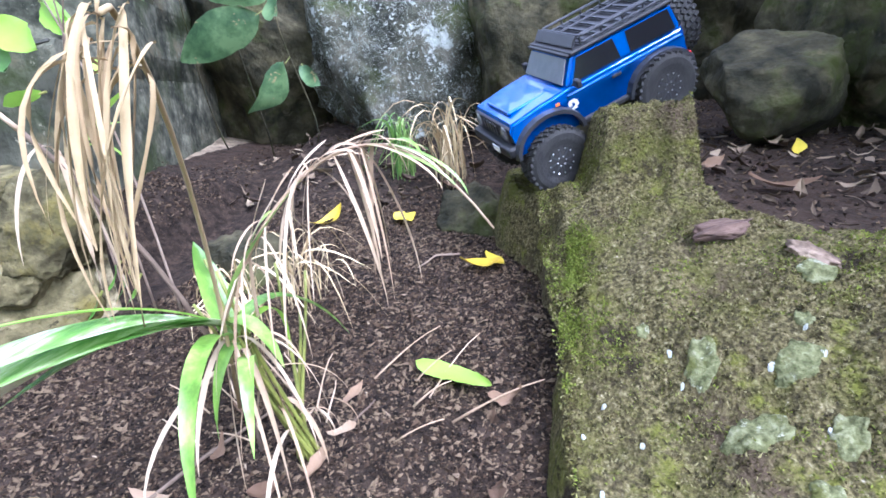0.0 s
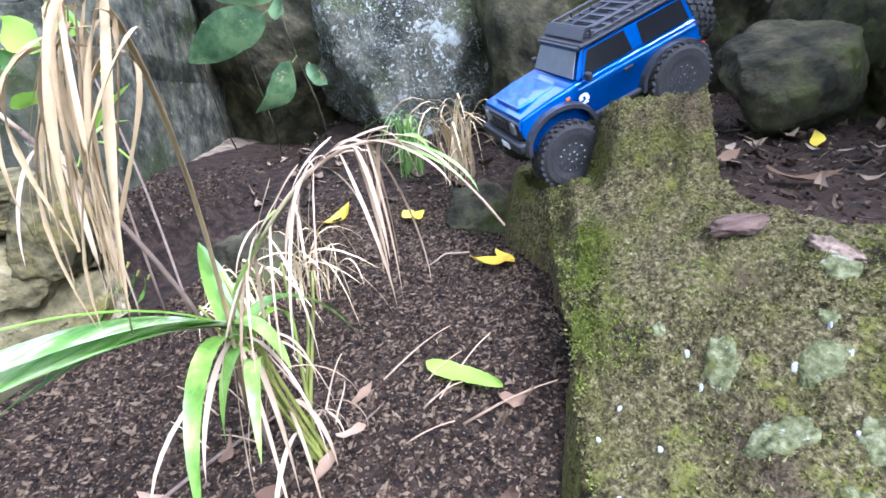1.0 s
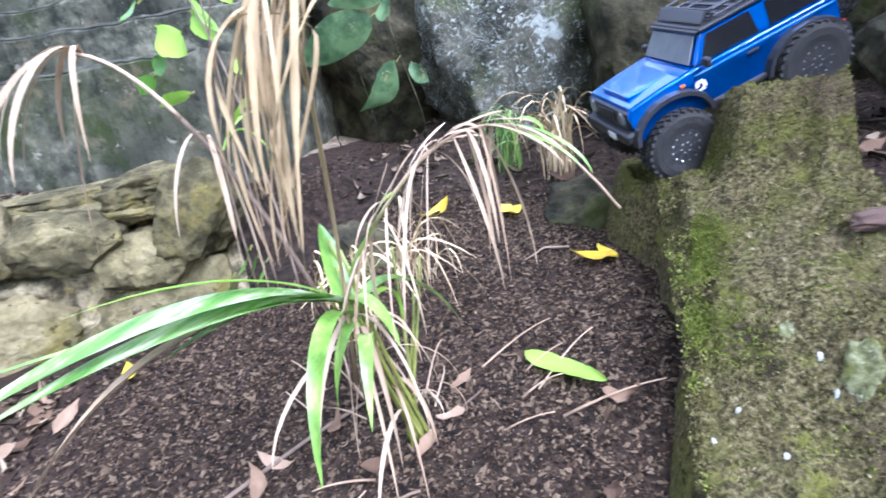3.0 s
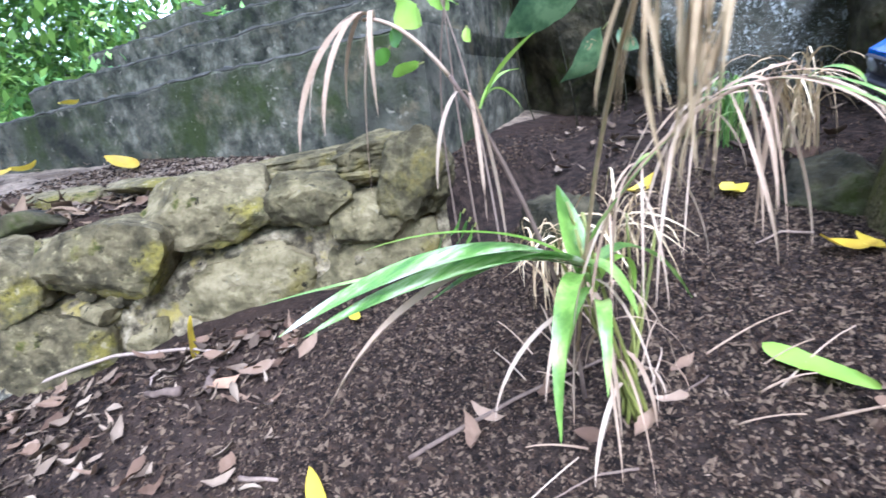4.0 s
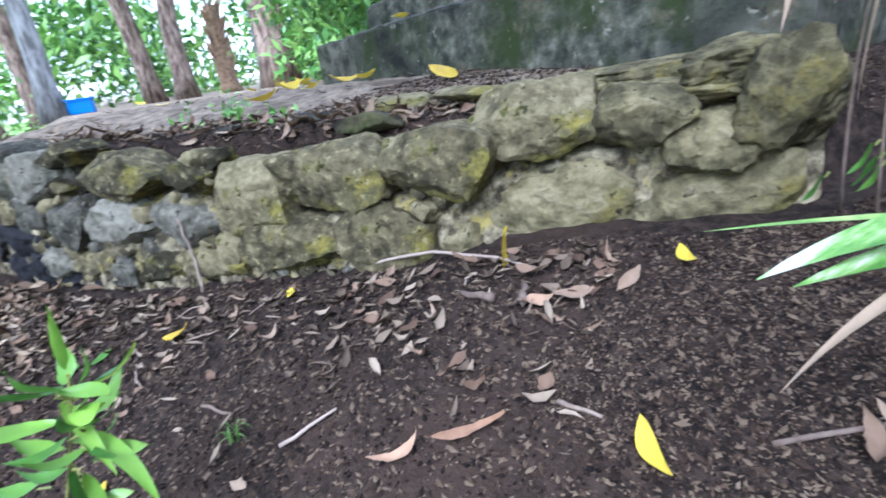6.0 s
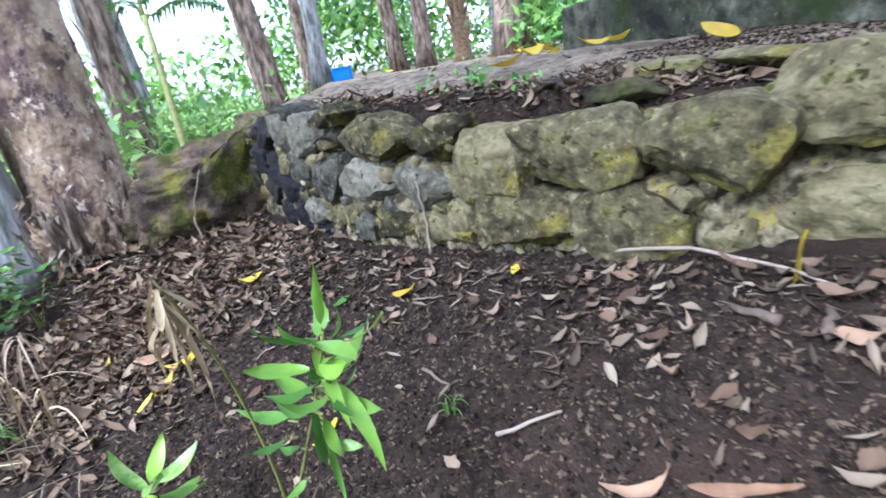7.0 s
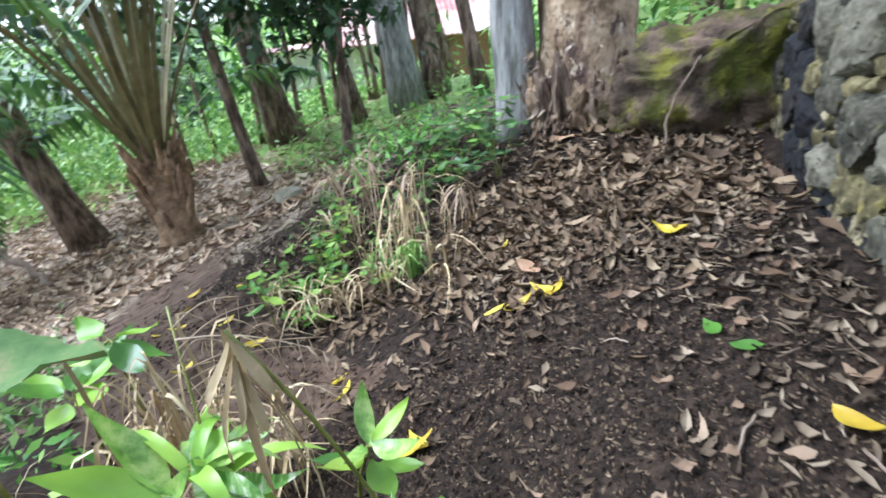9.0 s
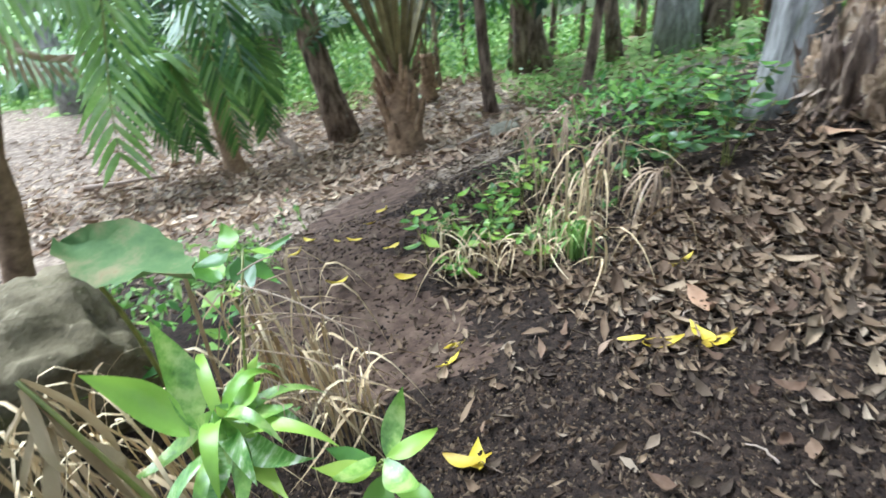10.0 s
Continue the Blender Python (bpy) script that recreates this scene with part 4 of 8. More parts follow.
def toy_car():
    car = tagged(new("toy_car"), "blue toy off-road car with black roof rack, nose-down on rock", "toy car")
    FX, RX, WR = 0.118, -0.112, 0.061
    # body side outline with wheel arches
    out = [(0.178, 0.083), (0.183, 0.118), (0.176, 0.131), (0.12, 0.138), (0.066, 0.141), (-0.172, 0.141), (-0.176, 0.115), (-0.174, 0.085), (-0.166, 0.072)]
    arch = []
    for cx in (RX, FX):
        arch.append([(cx - 0.063 * math.cos(k * math.pi / 10), 0.070 + 0.046 * math.sin(k * math.pi / 10)) for k in range(11)])
    out += arch[0] + arch[1]
    bm = bmesh.new()
    fl = [bm.verts.new((x, 0.080, z)) for x, z in out]
    fr = [bm.verts.new((x, -0.080, z)) for x, z in out]
    bm.faces.new(fl)
    bm.faces.new(fr[::-1])
    for k in range(len(out)):
        j = (k + 1) % len(out)
        bm.faces.new((fl[k], fr[k], fr[j], fl[j]))
    bmesh.ops.recalc_face_normals(bm, faces=bm.faces)
    bmesh.ops.bevel(bm, geom=[e for e in bm.edges if abs(e.verts[0].co.y - e.verts[1].co.y) < 1e-6 and min(v.co.z for v in e.verts) > 0.09], offset=0.005, segments=3, affect="EDGES")
    body = part("body", bm, PAINT, car)
    part("hood_bulge", box_bm(bmesh.new(), (0.118, 0, 0.1365), (0.094, 0.095, 0.007), 0.003), PAINT, body)
    for y in (0.0808, -0.0808):
        part("side_crease", box_bm(bmesh.new(), (-0.05, y, 0.128), (0.235, 0.004, 0.006), 0.002), PAINT, body)
    # cabin
    bm = bmesh.new()
    b = [(-0.170, 0.079), (0.064, 0.079), (0.064, -0.079), (-0.170, -0.079)]
    t = [(-0.160, 0.070), (0.036, 0.070), (0.036, -0.070), (-0.160, -0.070)]
    vb = [bm.verts.new((x, y, 0.140)) for x, y in b]
    vt = [bm.verts.new((x, y, 0.186)) for x, y in t]
    bm.faces.new(vb[::-1])
    bm.faces.new(vt)
    for k in range(4):
        bm.faces.new((vb[k], vb[(k + 1) % 4], vt[(k + 1) % 4], vt[k]))
    bmesh.ops.bevel(bm, geom=list(bm.edges), offset=0.005, segments=3, affect="EDGES")
    part("cabin", bm, PAINT, car)
    part("roof", box_bm(bmesh.new(), (-0.062, 0, 0.1885), (0.205, 0.146, 0.007), 0.003), BLACK, car)
    part("roof_visor", box_bm(bmesh.new(), (0.036, 0, 0.187), (0.02, 0.138, 0.005), 0.002), BLACK, car)

    def pane(name, pts, material, thick, off):
        bm = bmesh.new()
        bm.faces.new([bm.verts.new(p) for p in pts])
        r = bmesh.ops.extrude_face_region(bm, geom=list(bm.faces))
        bmesh.ops.translate(bm, vec=off, verts=[g for g in r["geom"] if isinstance(g, bmesh.types.BMVert)])
        bmesh.ops.recalc_face_normals(bm, faces=bm.faces)
        return part(name, bm, material, car)

    for sg in (1, -1):
        def sp(x, z):
            return (x, sg * (0.0796 - (z - 0.140) * 0.196), z)
        pane("side_window", [sp(-0.045, 0.145), sp(0.050, 0.145), sp(0.030, 0.180), sp(-0.040, 0.180)], TINT, 0.001, (0, sg * 0.0012, 0.0002))
        pane("side_window", [sp(-0.157, 0.145), sp(-0.066, 0.145), sp(-0.066, 0.180), sp(-0.150, 0.180)], TINT, 0.001, (0, sg * 0.0012, 0.0002))
        for cx in (RX, FX):
            fl = bmesh.new()
            rings = []
            for k in range(13):
                a = math.pi * (k / 12)
                for_r = []
                for rr, yy in ((0.062, 0.078), (0.062, 0.092), (0.069, 0.092), (0.071, 0.080)):
                    for_r.append(fl.verts.new((cx - rr * math.cos(a), sg * yy, 0.068 + (rr - 0.014) * math.sin(a))))
                rings.append(for_r)
            for r0, r1 in zip(rings[:-1], rings[1:]):
                for k in range(4):
                    fl.faces.new((r0[k], r0[(k + 1) % 4], r1[(k + 1) % 4], r1[k]))
            fl.faces.new(rings[0])
            fl.faces.new(rings[-1][::-1])
            bmesh.ops.recalc_face_normals(fl, faces=fl.faces)
            part("fender_flare", fl, SATIN, car)
        part("sill", box_bm(bmesh.new(), (0.003, sg * 0.081, 0.073), (0.11, 0.010, 0.010), 0.003), BLACK, car)
        part("door_handle", box_bm(bmesh.new(), (-0.030, sg * 0.0825, 0.121), (0.018, 0.004, 0.005), 0.0015), BLACK, car)
        mi = part("mirror", box_bm(bmesh.new(), (0.050, sg * 0.094, 0.147), (0.010, 0.018, 0.016), 0.004), BLACK, car)
        part("mirror_arm", box_bm(bmesh.new(), (0.050, sg * 0.083, 0.142), (0.005, 0.012, 0.004), 0.001), BLACK, mi)
        part("indicator", box_bm(bmesh.new(), (0.088, sg * 0.0812, 0.124), (0.008, 0.003, 0.005), 0.001), ORANGE, car)
        st = bmesh.new()
        for k in range(9):
            a, r = k * 0.7 * sg, 0.004 + 0.0012 * k
            box_bm(st, (0.062 + r * math.cos(a) * 0.9, sg * 0.0812, 0.112 + r * math.sin(a) * 0.75), (0.0065, 0.0012, 0.005))
        part("sticker", st, WHITE, car, "black and white sticker of unreadable print")
        part("headlight", lathe_bm([(-0.004, 0.006), (-0.004, 0.0125), (0.004, 0.0125), (0.006, 0.009)], 18), SCREEN, car).matrix_basis = pose(0.182, sg * 0.055, 0.112, 0, 0, -90)
        part("tail_light", box_bm(bmesh.new(), (-0.181, sg * 0.070, 0.088), (0.006, 0.018, 0.009), 0.002), RED, car)
    pane("windscreen", [(0.0640, 0.068, 0.145), (0.0640, -0.068, 0.145), (0.0425, -0.061, 0.181), (0.0425, 0.061, 0.181)], SCREEN, 0.001, (0.0018, 0, 0.001))
    pane("rear_window", [(-0.1690, 0.060, 0.146), (-0.1690, -0.060, 0.146), (-0.1625, -0.054, 0.180), (-0.1625, 0.054, 0.180)], TINT, 0.001, (-0.0018, 0, 0))
    part("brake_light", box_bm(bmesh.new(), (-0.1685, 0, 0.1845), (0.008, 0.03, 0.005), 0.001), RED, car)
    gr = part("grille", box_bm(bmesh.new(), (0.181, 0, 0.110), (0.008, 0.148, 0.032), 0.003), BLACK, car)
    for k in range(5):
        part("grille_slot", box_bm(bmesh.new(), (0.186, -0.026 + 0.013 * k, 0.112), (0.003, 0.008, 0.018), 0.001), SATIN, gr)
    part("front_bumper", box_bm(bmesh.new(), (0.188, 0, 0.083), (0.020, 0.165, 0.020), 0.005), BLACK, car)
    part("number_plate", box_bm(bmesh.new(), (0.1995, 0.03, 0.083), (0.002, 0.028, 0.012), 0.0008), WHITE, car)
    part("rear_bumper", box_bm(bmesh.new(), (-0.180, 0, 0.078), (0.016, 0.165, 0.018), 0.005), BLACK, car)
    part("chassis", box_bm(bmesh.new(), (0.0, 0, 0.068), (0.33, 0.075, 0.018), 0.004), BLACK, car)
    for cx in (FX, RX):
        ax = bmesh.new()
        wz = WR - (0.026 if cx > 0 else 0.0)
        tube_bm(ax, [(cx, -0.07, wz), (cx, 0.07, wz)], [0.008, 0.008], 10)
        bmesh.ops.create_icosphere(ax, subdivisions=2, radius=0.017, matrix=Matrix.Translation((cx, 0.012, wz)))
        part("axle", ax, BLACK, car)
        for sg in (1, -1):
            wheel(car, (cx, sg * 0.082, WR - (0.026 if cx > 0 else 0.0)))
            sh = bmesh.new()
            tube_bm(sh, [(cx * 0.86, sg * 0.05, 0.062), (cx * 0.8, sg * 0.05, 0.125)], [0.006, 0.006], 8)
            part("damper", sh, SATIN, car)
    sw = wheel(car, (-0.203, 0, 0.122))
    sw.matrix_basis = pose(-0.203, 0, 0.122, 0, 0, 90)
    # roof rack
    z0, z1 = 0.196, 0.207
    rails = []
    for z in (z0, z1):
        loop = [(-0.07, 0.064, z), (-0.151, 0.064, z), (-0.155, 0.060, z), (-0.155, -0.060, z), (-0.151, -0.064, z), (0.008, -0.064, z), (0.012, -0.060, z), (0.012, 0.060, z), (0.008, 0.064, z), (-0.07, 0.064, z)]
        rails.append(tube_bm(bmesh.new(), loop, [0.0022] * len(loop), 6))
    rack = part("roof_rack", rails[0], SATIN, car)
    part("rack_rail", rails[1], SATIN, rack)
    for k in range(7):
        x = -0.14 + k * 0.0235
        bm = bmesh.new()
        tube_bm(bm, [(x, -0.064, z0), (x, 0.064, z0)], [0.0026, 0.0026], 6)
        part("rack_bar", bm, SATIN, rack)
    for y in (-0.03, 0.03):
        bm = bmesh.new()
        tube_bm(bm, [(-0.155, y, z0 + 0.002), (0.012, y, z0 + 0.002)], [0.002, 0.002], 6)
        part("rack_bar", bm, SATIN, rack)
    for k in range(5):
        for y in (-0.064, 0.064):
            bm = bmesh.new()
            tube_bm(bm, [(-0.155 + k * 0.0418, y, 0.189), (-0.155 + k * 0.0418, y, z1)], [0.002, 0.002], 6)
            part("rack_post", bm, SATIN, rack)
    wd = box_bm(bmesh.new(), (0.024, 0, 0.2015), (0.004, 0.128, 0.02), 0.001)
    bmesh.ops.rotate(wd, cent=(0.024, 0, 0.2015), matrix=Matrix.Rotation(radians(-38), 3, "Y"), verts=wd.verts)
    part("wind_deflector", wd, SATIN, rack)
    an = bmesh.new()
    tube_bm(an, [(-0.15, -0.06, 0.19), (-0.155, -0.062, 0.30)], [0.0012, 0.0009], 6)
    part("aerial", an, BLACK, car)
    return car


car = toy_car()
car.matrix_world = pose(0.216, 1.297, 0.402, -12.6, 22.6, 199.8)


# ---- trees ----


def leaf_cloud(name, centres, count, spread, size, material, seed, squash=0.7):
    """Many small pointed leaves scattered in clumps round the centres, as one mesh."""
    rng = np.random.default_rng(seed)
    c = np.array(centres, float)
    pick = c[rng.integers(0, len(c), count)]
    p = pick + rng.normal(0, 1, (count, 3)) * np.array((spread, spread, spread * squash))
    d = rng.normal(0, 1, (count, 3)) + np.array((0, 0, -0.35))
    d /= np.linalg.norm(d, axis=1)[:, None]
    s = np.cross(d, rng.normal(0, 1, (count, 3)) * np.array((0.5, 0.5, 0.0)) + np.array((0, 0, 1.0)))
    s /= np.linalg.norm(s, axis=1)[:, None] + 1e-9
    L = size * rng.uniform(0.6, 1.3, (count, 1))
    up = np.cross(s, d) * L * 0.08
    v = np.stack([p, p + d * L * 0.45 + s * L * 0.2 + up, p + d * L, p + d * L * 0.45 - s * L * 0.2 + up], 1).reshape(-1, 3)
    f = np.arange(count * 4).reshape(-1, 4)
    return mesh_of(name, v.tolist(), f.tolist(), material)


def trunk_bm(base, top, r0, r1, seed, n=14, sides=12, bend=0.08, lump=0.08):
    bm = bmesh.new()
    base, top = Vector(base), Vector(top)
    pts, rad = [], []
    L = (top - base).length
    for i in range(n):
        t = i / (n - 1)
        p = base.lerp(top, t) + Vector((fbm(seed, t * 2), fbm(seed + 9, t * 2), 0)) * bend * L * 0.3 * math.sin(math.pi * t)
        pts.append(p)
        rad.append((r0 + (r1 - r0) * t) * (1 + 0.35 * math.exp(-t * L / 0.12)))
    tube_bm(bm, pts, rad, sides)
    for v in bm.verts:
        k = 1 + lump * fbm(v.co.x * 7 + seed, v.co.y * 7, v.co.z * 5)
        c = base.lerp(top, max(0, min(1, (v.co - base).dot(top - base) / (L * L))))
        v.co = c + (v.co - c) * k
    return bm


def tree(base, height, r, seed, bark, lean=(0, 0), crown=None, leaves=1400, label="", leaf=0.11, spread=0.45, low=0.45, material=None):
    x, y = base
    z = gz(x, y) - 0.05
    rng = random.Random(seed)
    tr = tagged(new("tree"), label or "slender brown-trunked tree with an open green crown", "tree")
    top = (x + lean[0], y + lean[1], z + height)
    part("trunk", trunk_bm((x, y, z), top, r, r * 0.45, seed), bark, tr, sm=True)
    cs = []
    for k in range(7):
        t = rng.uniform(low, 0.98)
        p = Vector((x, y, z)).lerp(Vector(top), t)
        a = rng.uniform(0, math.tau)
        q = p + Vector((math.cos(a), math.sin(a), rng.uniform(0.2, 0.8))) * height * rng.uniform(0.14, 0.3)
        bm = bmesh.new()
        tube_bm(bm, bez(p, p.lerp(q, 0.4) + Vector((0, 0, 0.05)), p.lerp(q, 0.8), q, 6), [r * 0.3, r * 0.25, r * 0.2, r * 0.16, r * 0.1, r * 0.05], 6)
        part("limb", bm, bark, tr, sm=True)
        cs += [q, p.lerp(q, 0.6) + Vector((0, 0, 0.15))]
    if leaves:
        part("crown", leaf_cloud("crown", cs, leaves, spread, leaf, material or FOLIAGE, seed), None, tr)
    return tr


def frond_into(V, F, root, tip, droop, count, length, seed, side_w=0.02, bare=0.33, thick=0.012, stalk_faces=None):
    """One palm frond: a rib with two rows of drooping leaflets."""
    rng = random.Random(seed)
    root, tip = Vector(root), Vector(tip)
    mid = root.lerp(tip, 0.5) + Vector((0, 0, droop))
    rib = bez(root, root.lerp(mid, 0.7), mid.lerp(tip, 0.4), tip, count)
    for i, p in enumerate(rib):
        t = i / (count - 1)
        d = (rib[min(i + 1, count - 1)] - rib[max(i - 1, 0)]).normalized()
        s = d.cross(Vector((0, 0, 1)))
        s = s.normalized() if s.length > 0.01 else Vector((1, 0, 0))
        # rib piece
        w = thick * (1 - t) ** 1.3 + 0.002
        if i < count - 1:
            q = rib[i + 1]
            k = len(V)
            V += [p - s * w, p + Vector((0, 0, w)), p + s * w, q + s * w * 0.9, q + Vector((0, 0, w * 0.9)), q - s * w * 0.9]
            if stalk_faces is not None and t < bare + 0.1:
                stalk_faces += [len(F), len(F) + 1]
            F += [(k, k + 1, k + 4, k + 5), (k + 1, k + 2, k + 3, k + 4)]
        if t < bare:
            continue
        for sg in (1, -1):
            L = length * math.sin(math.pi * (0.12 + 0.8 * t)) * rng.uniform(0.8, 1.1)
            e = (s * sg + d * 0.55 + Vector((0, 0, rng.uniform(-0.55, -0.1)))).normalized()
            a = p + e * L * 0.5 + Vector((0, 0, 0.02))
            b = p + e * L + Vector((0, 0, -0.28 * L))
            n = e.cross(Vector((0, 0, 1))).normalized() * side_w
            k = len(V)
            V += [p - n * 0.4, p + n * 0.4, a + n, a - n, b]
            F += [(k, k + 1, k + 2, k + 3), (k + 3, k + 2, k + 4)]


def palm(base, trunk_h, r, seed, fronds, reach, label, lean=(0, 0), leaflet=0.3, rise=1.1, droop=0.25, count=26, side_w=0.02, bare=0.33, thick=0.012, stubs=26, low=0.45):
    x, y = base
    z = gz(x, y) - 0.04
    rng = random.Random(seed)
    pm = tagged(new("palm"), label, "palm")
    top = Vector((x + lean[0], y + lean[1], z + trunk_h))
    part("trunk", trunk_bm((x, y, z), top, r, r * 0.8, seed, lump=0.14), BARK_PALM, pm, sm=True)
    for k in range(int(stubs * r / 0.15)):
        a, t = rng.uniform(0, math.tau), rng.uniform(0.25, 1.0)
        p = Vector((x, y, z)).lerp(top, t) + Vector((math.cos(a), math.sin(a), 0)) * r * 0.85
        q = p + Vector((math.cos(a) * 0.35, math.sin(a) * 0.35, 1.0)) * r * rng.uniform(0.8, 1.6)
        bm = bmesh.new()
        tube_bm(bm, [p, p.lerp(q, 0.5), q], [r * 0.17, r * 0.12, r * 0.05], 5)
        part("leaf_stub", bm, BARK_PALM, pm)
    for k in range(fronds):
        a = k * 2.399 + rng.uniform(-0.2, 0.2)
        ele = rng.uniform(low, 1.25)
        R = reach * rng.uniform(0.75, 1.1)
        V, F, stems = [], [], []
        tip = top + Vector((math.cos(a) * R * (1.15 - 0.55 * ele), math.sin(a) * R * (1.15 - 0.55 * ele), rise * R * (ele - 0.3)))
        frond_into(V, F, top + Vector((math.cos(a), math.sin(a), 0)) * r * 0.5, tip, droop * R + 0.3, count, leaflet, seed * 50 + k, side_w, bare, thick, stems)
        me = mesh_of("frond", V, F, FROND, sm=False)
        me.materials.append(PETIOLE)
        for f in stems:
            me.polygons[f].material_index = 1
        part("frond", me, None, pm)
    return pm


# the big leaning tree at the wall's far end: two trunks grown together
big = tagged(new("tree"), "large leaning tree with flaking tan bark and a grey second trunk", "tree")
part("trunk", trunk_bm((-2.84, -1.68, gz(-2.84, -1.68) - 0.05), (-2.98, -1.85, 3.2), 0.225, 0.19, 3, n=40, sides=28, bend=0.02, lump=0.10), BARK_TAN, big, sm=True)
part("trunk", trunk_bm((-2.57, -1.87, gz(-2.57, -1.87) - 0.05), (-2.60, -2.12, 3.2), 0.105, 0.085, 8, n=40, sides=24, bend=0.02, lump=0.08), BARK_GREY, big, "grey ribbed second trunk", sm=True)
part("crown", leaf_cloud("crown", [(-2.6, -1.8, 3.4), (-2.2, -2.2, 3.6), (-3.2, -1.6, 3.5), (-2.6, -1.2, 3.9), (-1.6, -1.6, 3.8), (-3.0, -2.4, 3.9)], 1100, 0.5, 0.14, FOLIAGE, 77), None, big)
# limbs and leaf canopy out of view, added overhead to shade the bed
reach = []
for k, (tx, ty, tz) in enumerate(((-0.9, -1.2, 4.0), (-0.1, -1.1, 3.9), (0.6, -0.8, 4.1), (1.3, -0.5, 4.3), (0.3, 0.2, 4.3), (-0.8, -0.2, 4.4), (1.3, -1.4, 4.4))):
    fork, tip = Vector((-2.96, -1.83, 2.7 + 0.06 * k)), Vector((tx, ty, tz))
    bm = bmesh.new()
    line = bez(fork, fork.lerp(tip, 0.3) + Vector((0, 0, 0.5)), fork.lerp(tip, 0.7) + Vector((0, 0, 0.4)), tip, 12)
    tube_bm(bm, line, [0.07 - 0.0055 * i for i in range(12)], 8)
    part("limb", bm, BARK_TAN, big, sm=True)
    reach += [line[6], line[8], line[10], line[11]]
part("crown", leaf_cloud("crown", reach, 11000, 0.45, 0.19, FOLIAGE, 78, 0.5), None, big)
rb = random.Random(8)
# lumps added for the foot's dark hollow, its shade put into brown colour
for k in range(9):
    a = -0.95 + 0.26 * k
    root = rock_mesh("root", (0.05, 0.06, 0.15 + 0.06 * (k % 3)), 610 + k, BARK_BROWN if k % 3 else BARK_TAN, 0.35, 3.0, 4, 0.0)
    ob = part("root", root, None, big, "bark-coloured lump standing in for the dark hollow at the trunk foot")
    ob.matrix_basis = pose(-2.84 + math.cos(a) * 0.28, -1.68 + math.sin(a) * 0.28, gz(-2.6, -1.6) + 0.06, 0, 16, math.degrees(a))
for k in range(130):
    a, zz = rb.uniform(-1.0, 1.2), rb.gauss(-0.02, 0.13)
    rr = 0.255 + 0.06 * float(sstep(0.05, -0.2, zz)) + rb.uniform(0.0, 0.045)
    flake = leaf_mesh("bark_flake", rb.uniform(0.04, 0.12), rb.uniform(0.010, 0.026), (STRAW, BARK_TAN, TWIG, STRAW, BARK_BROWN)[k % 5], rb.uniform(-0.6, 1.2), rb.uniform(0, 0.6), 640 + k, n=7, ragged=0.7)
    ob = part("bark_flake", flake, None, big)
    ob.matrix_basis = pose(-2.84 + math.cos(a) * rr, -1.68 + math.sin(a) * rr, max(zz, gz(-2.84 + math.cos(a) * rr, -1.68 + math.sin(a) * rr) + 0.06), 0, 0, math.degrees(a)) @ pose(0, 0, 0, rb.uniform(-35, 35), rb.uniform(40, 120), 0) @ pose(0, 0, 0, 0, 0, rb.uniform(-40, 40))

TREES = [(-9.5, -2.5, 0.21, 1), (-11.3, -2.05, 0.18, 2), (-14.7, -0.6, 0.22, 1), (-13.1, 0.1, 0.21, 1), (-8.3, 1.4, 0.25, 1), (-7.3, -3.8, 0.19, 1), (-18, 2.5, 0.24, 2), (-19, -5.6, 0.25, 1), (-14.0, -8.0, 0.24, 2), (-16.5, -3.4, 0.2, 1), (-10.5, -5.2, 0.16, 2)]
SLOPE = [(-4.75, -6.85, 0.25, 2), (-3.17, -7.82, 0.18, 1), (-2.95, -7.85, 0.13, 1), (-4.06, -7.17, 0.10, 1), (-5.2, -6.7, 0.165, 1), (-4.93, -5.26, 0.09, 1), (-0.19, -7.25, 0.19, 1), (6.4, -9.5, 0.2, 1), (-6.6, -8.4, 0.12, 1), (-7.4, -7.4, 0.13, 2), (1.5, -12.0, 0.22, 1), (-1.9, -13.0, 0.2, 2), (5.5, -11.0, 0.24, 2)]
for i, (x, y, r, b) in enumerate(TREES + SLOPE):
    tree((x, y), 7.0 + (i % 3) * 1.0, r, 20 + i, (BARK_BROWN, BARK_GREY)[b - 1], (((i * 7) % 5 - 2) * 0.25 + (0.8 if i >= len(TREES) else 0.0), ((i * 3) % 5 - 2) * 0.25 - (0.8 if i >= len(TREES) else 0.1)), leaves=850 if i < len(TREES) else 700 if i < len(TREES) + 5 else 240, leaf=0.24, spread=0.75, low=0.5 if i < len(TREES) else 0.66)
for i in range(14):
    x, y = -5.6 + 0.30 * i * (1 if i % 2 else 0.6), -8.2 - (i * 5 % 4) * 0.5
    tree((x, y), 4.2 + (i % 3) * 0.6, 0.045, 90 + i, BARK_BROWN, ((i % 3 - 1) * 0.1, 0.1), "", 160, "thin pole-like sapling standing before the house", 0.2, 0.4, 0.6)
palm((-1.08, -4.75), 0.80, 0.175, 5, 34, 3.6, "stout palm with a shaggy fibrous trunk and arching fronds", leaflet=0.5, side_w=0.016, count=62, bare=0.40, thick=0.030, stubs=40, low=0.75)
slim = palm((1.06, -6.16), 1.05, 0.12, 6, 18, 2.3, "slim palm with drooping dark fronds", leaflet=0.55, rise=0.8, side_w=0.035, count=30)
palm((-1.49, -7.8), 0.7, 0.12, 7, 14, 2.7, "palm standing behind the trail", leaflet=0.55, side_w=0.035, count=30)
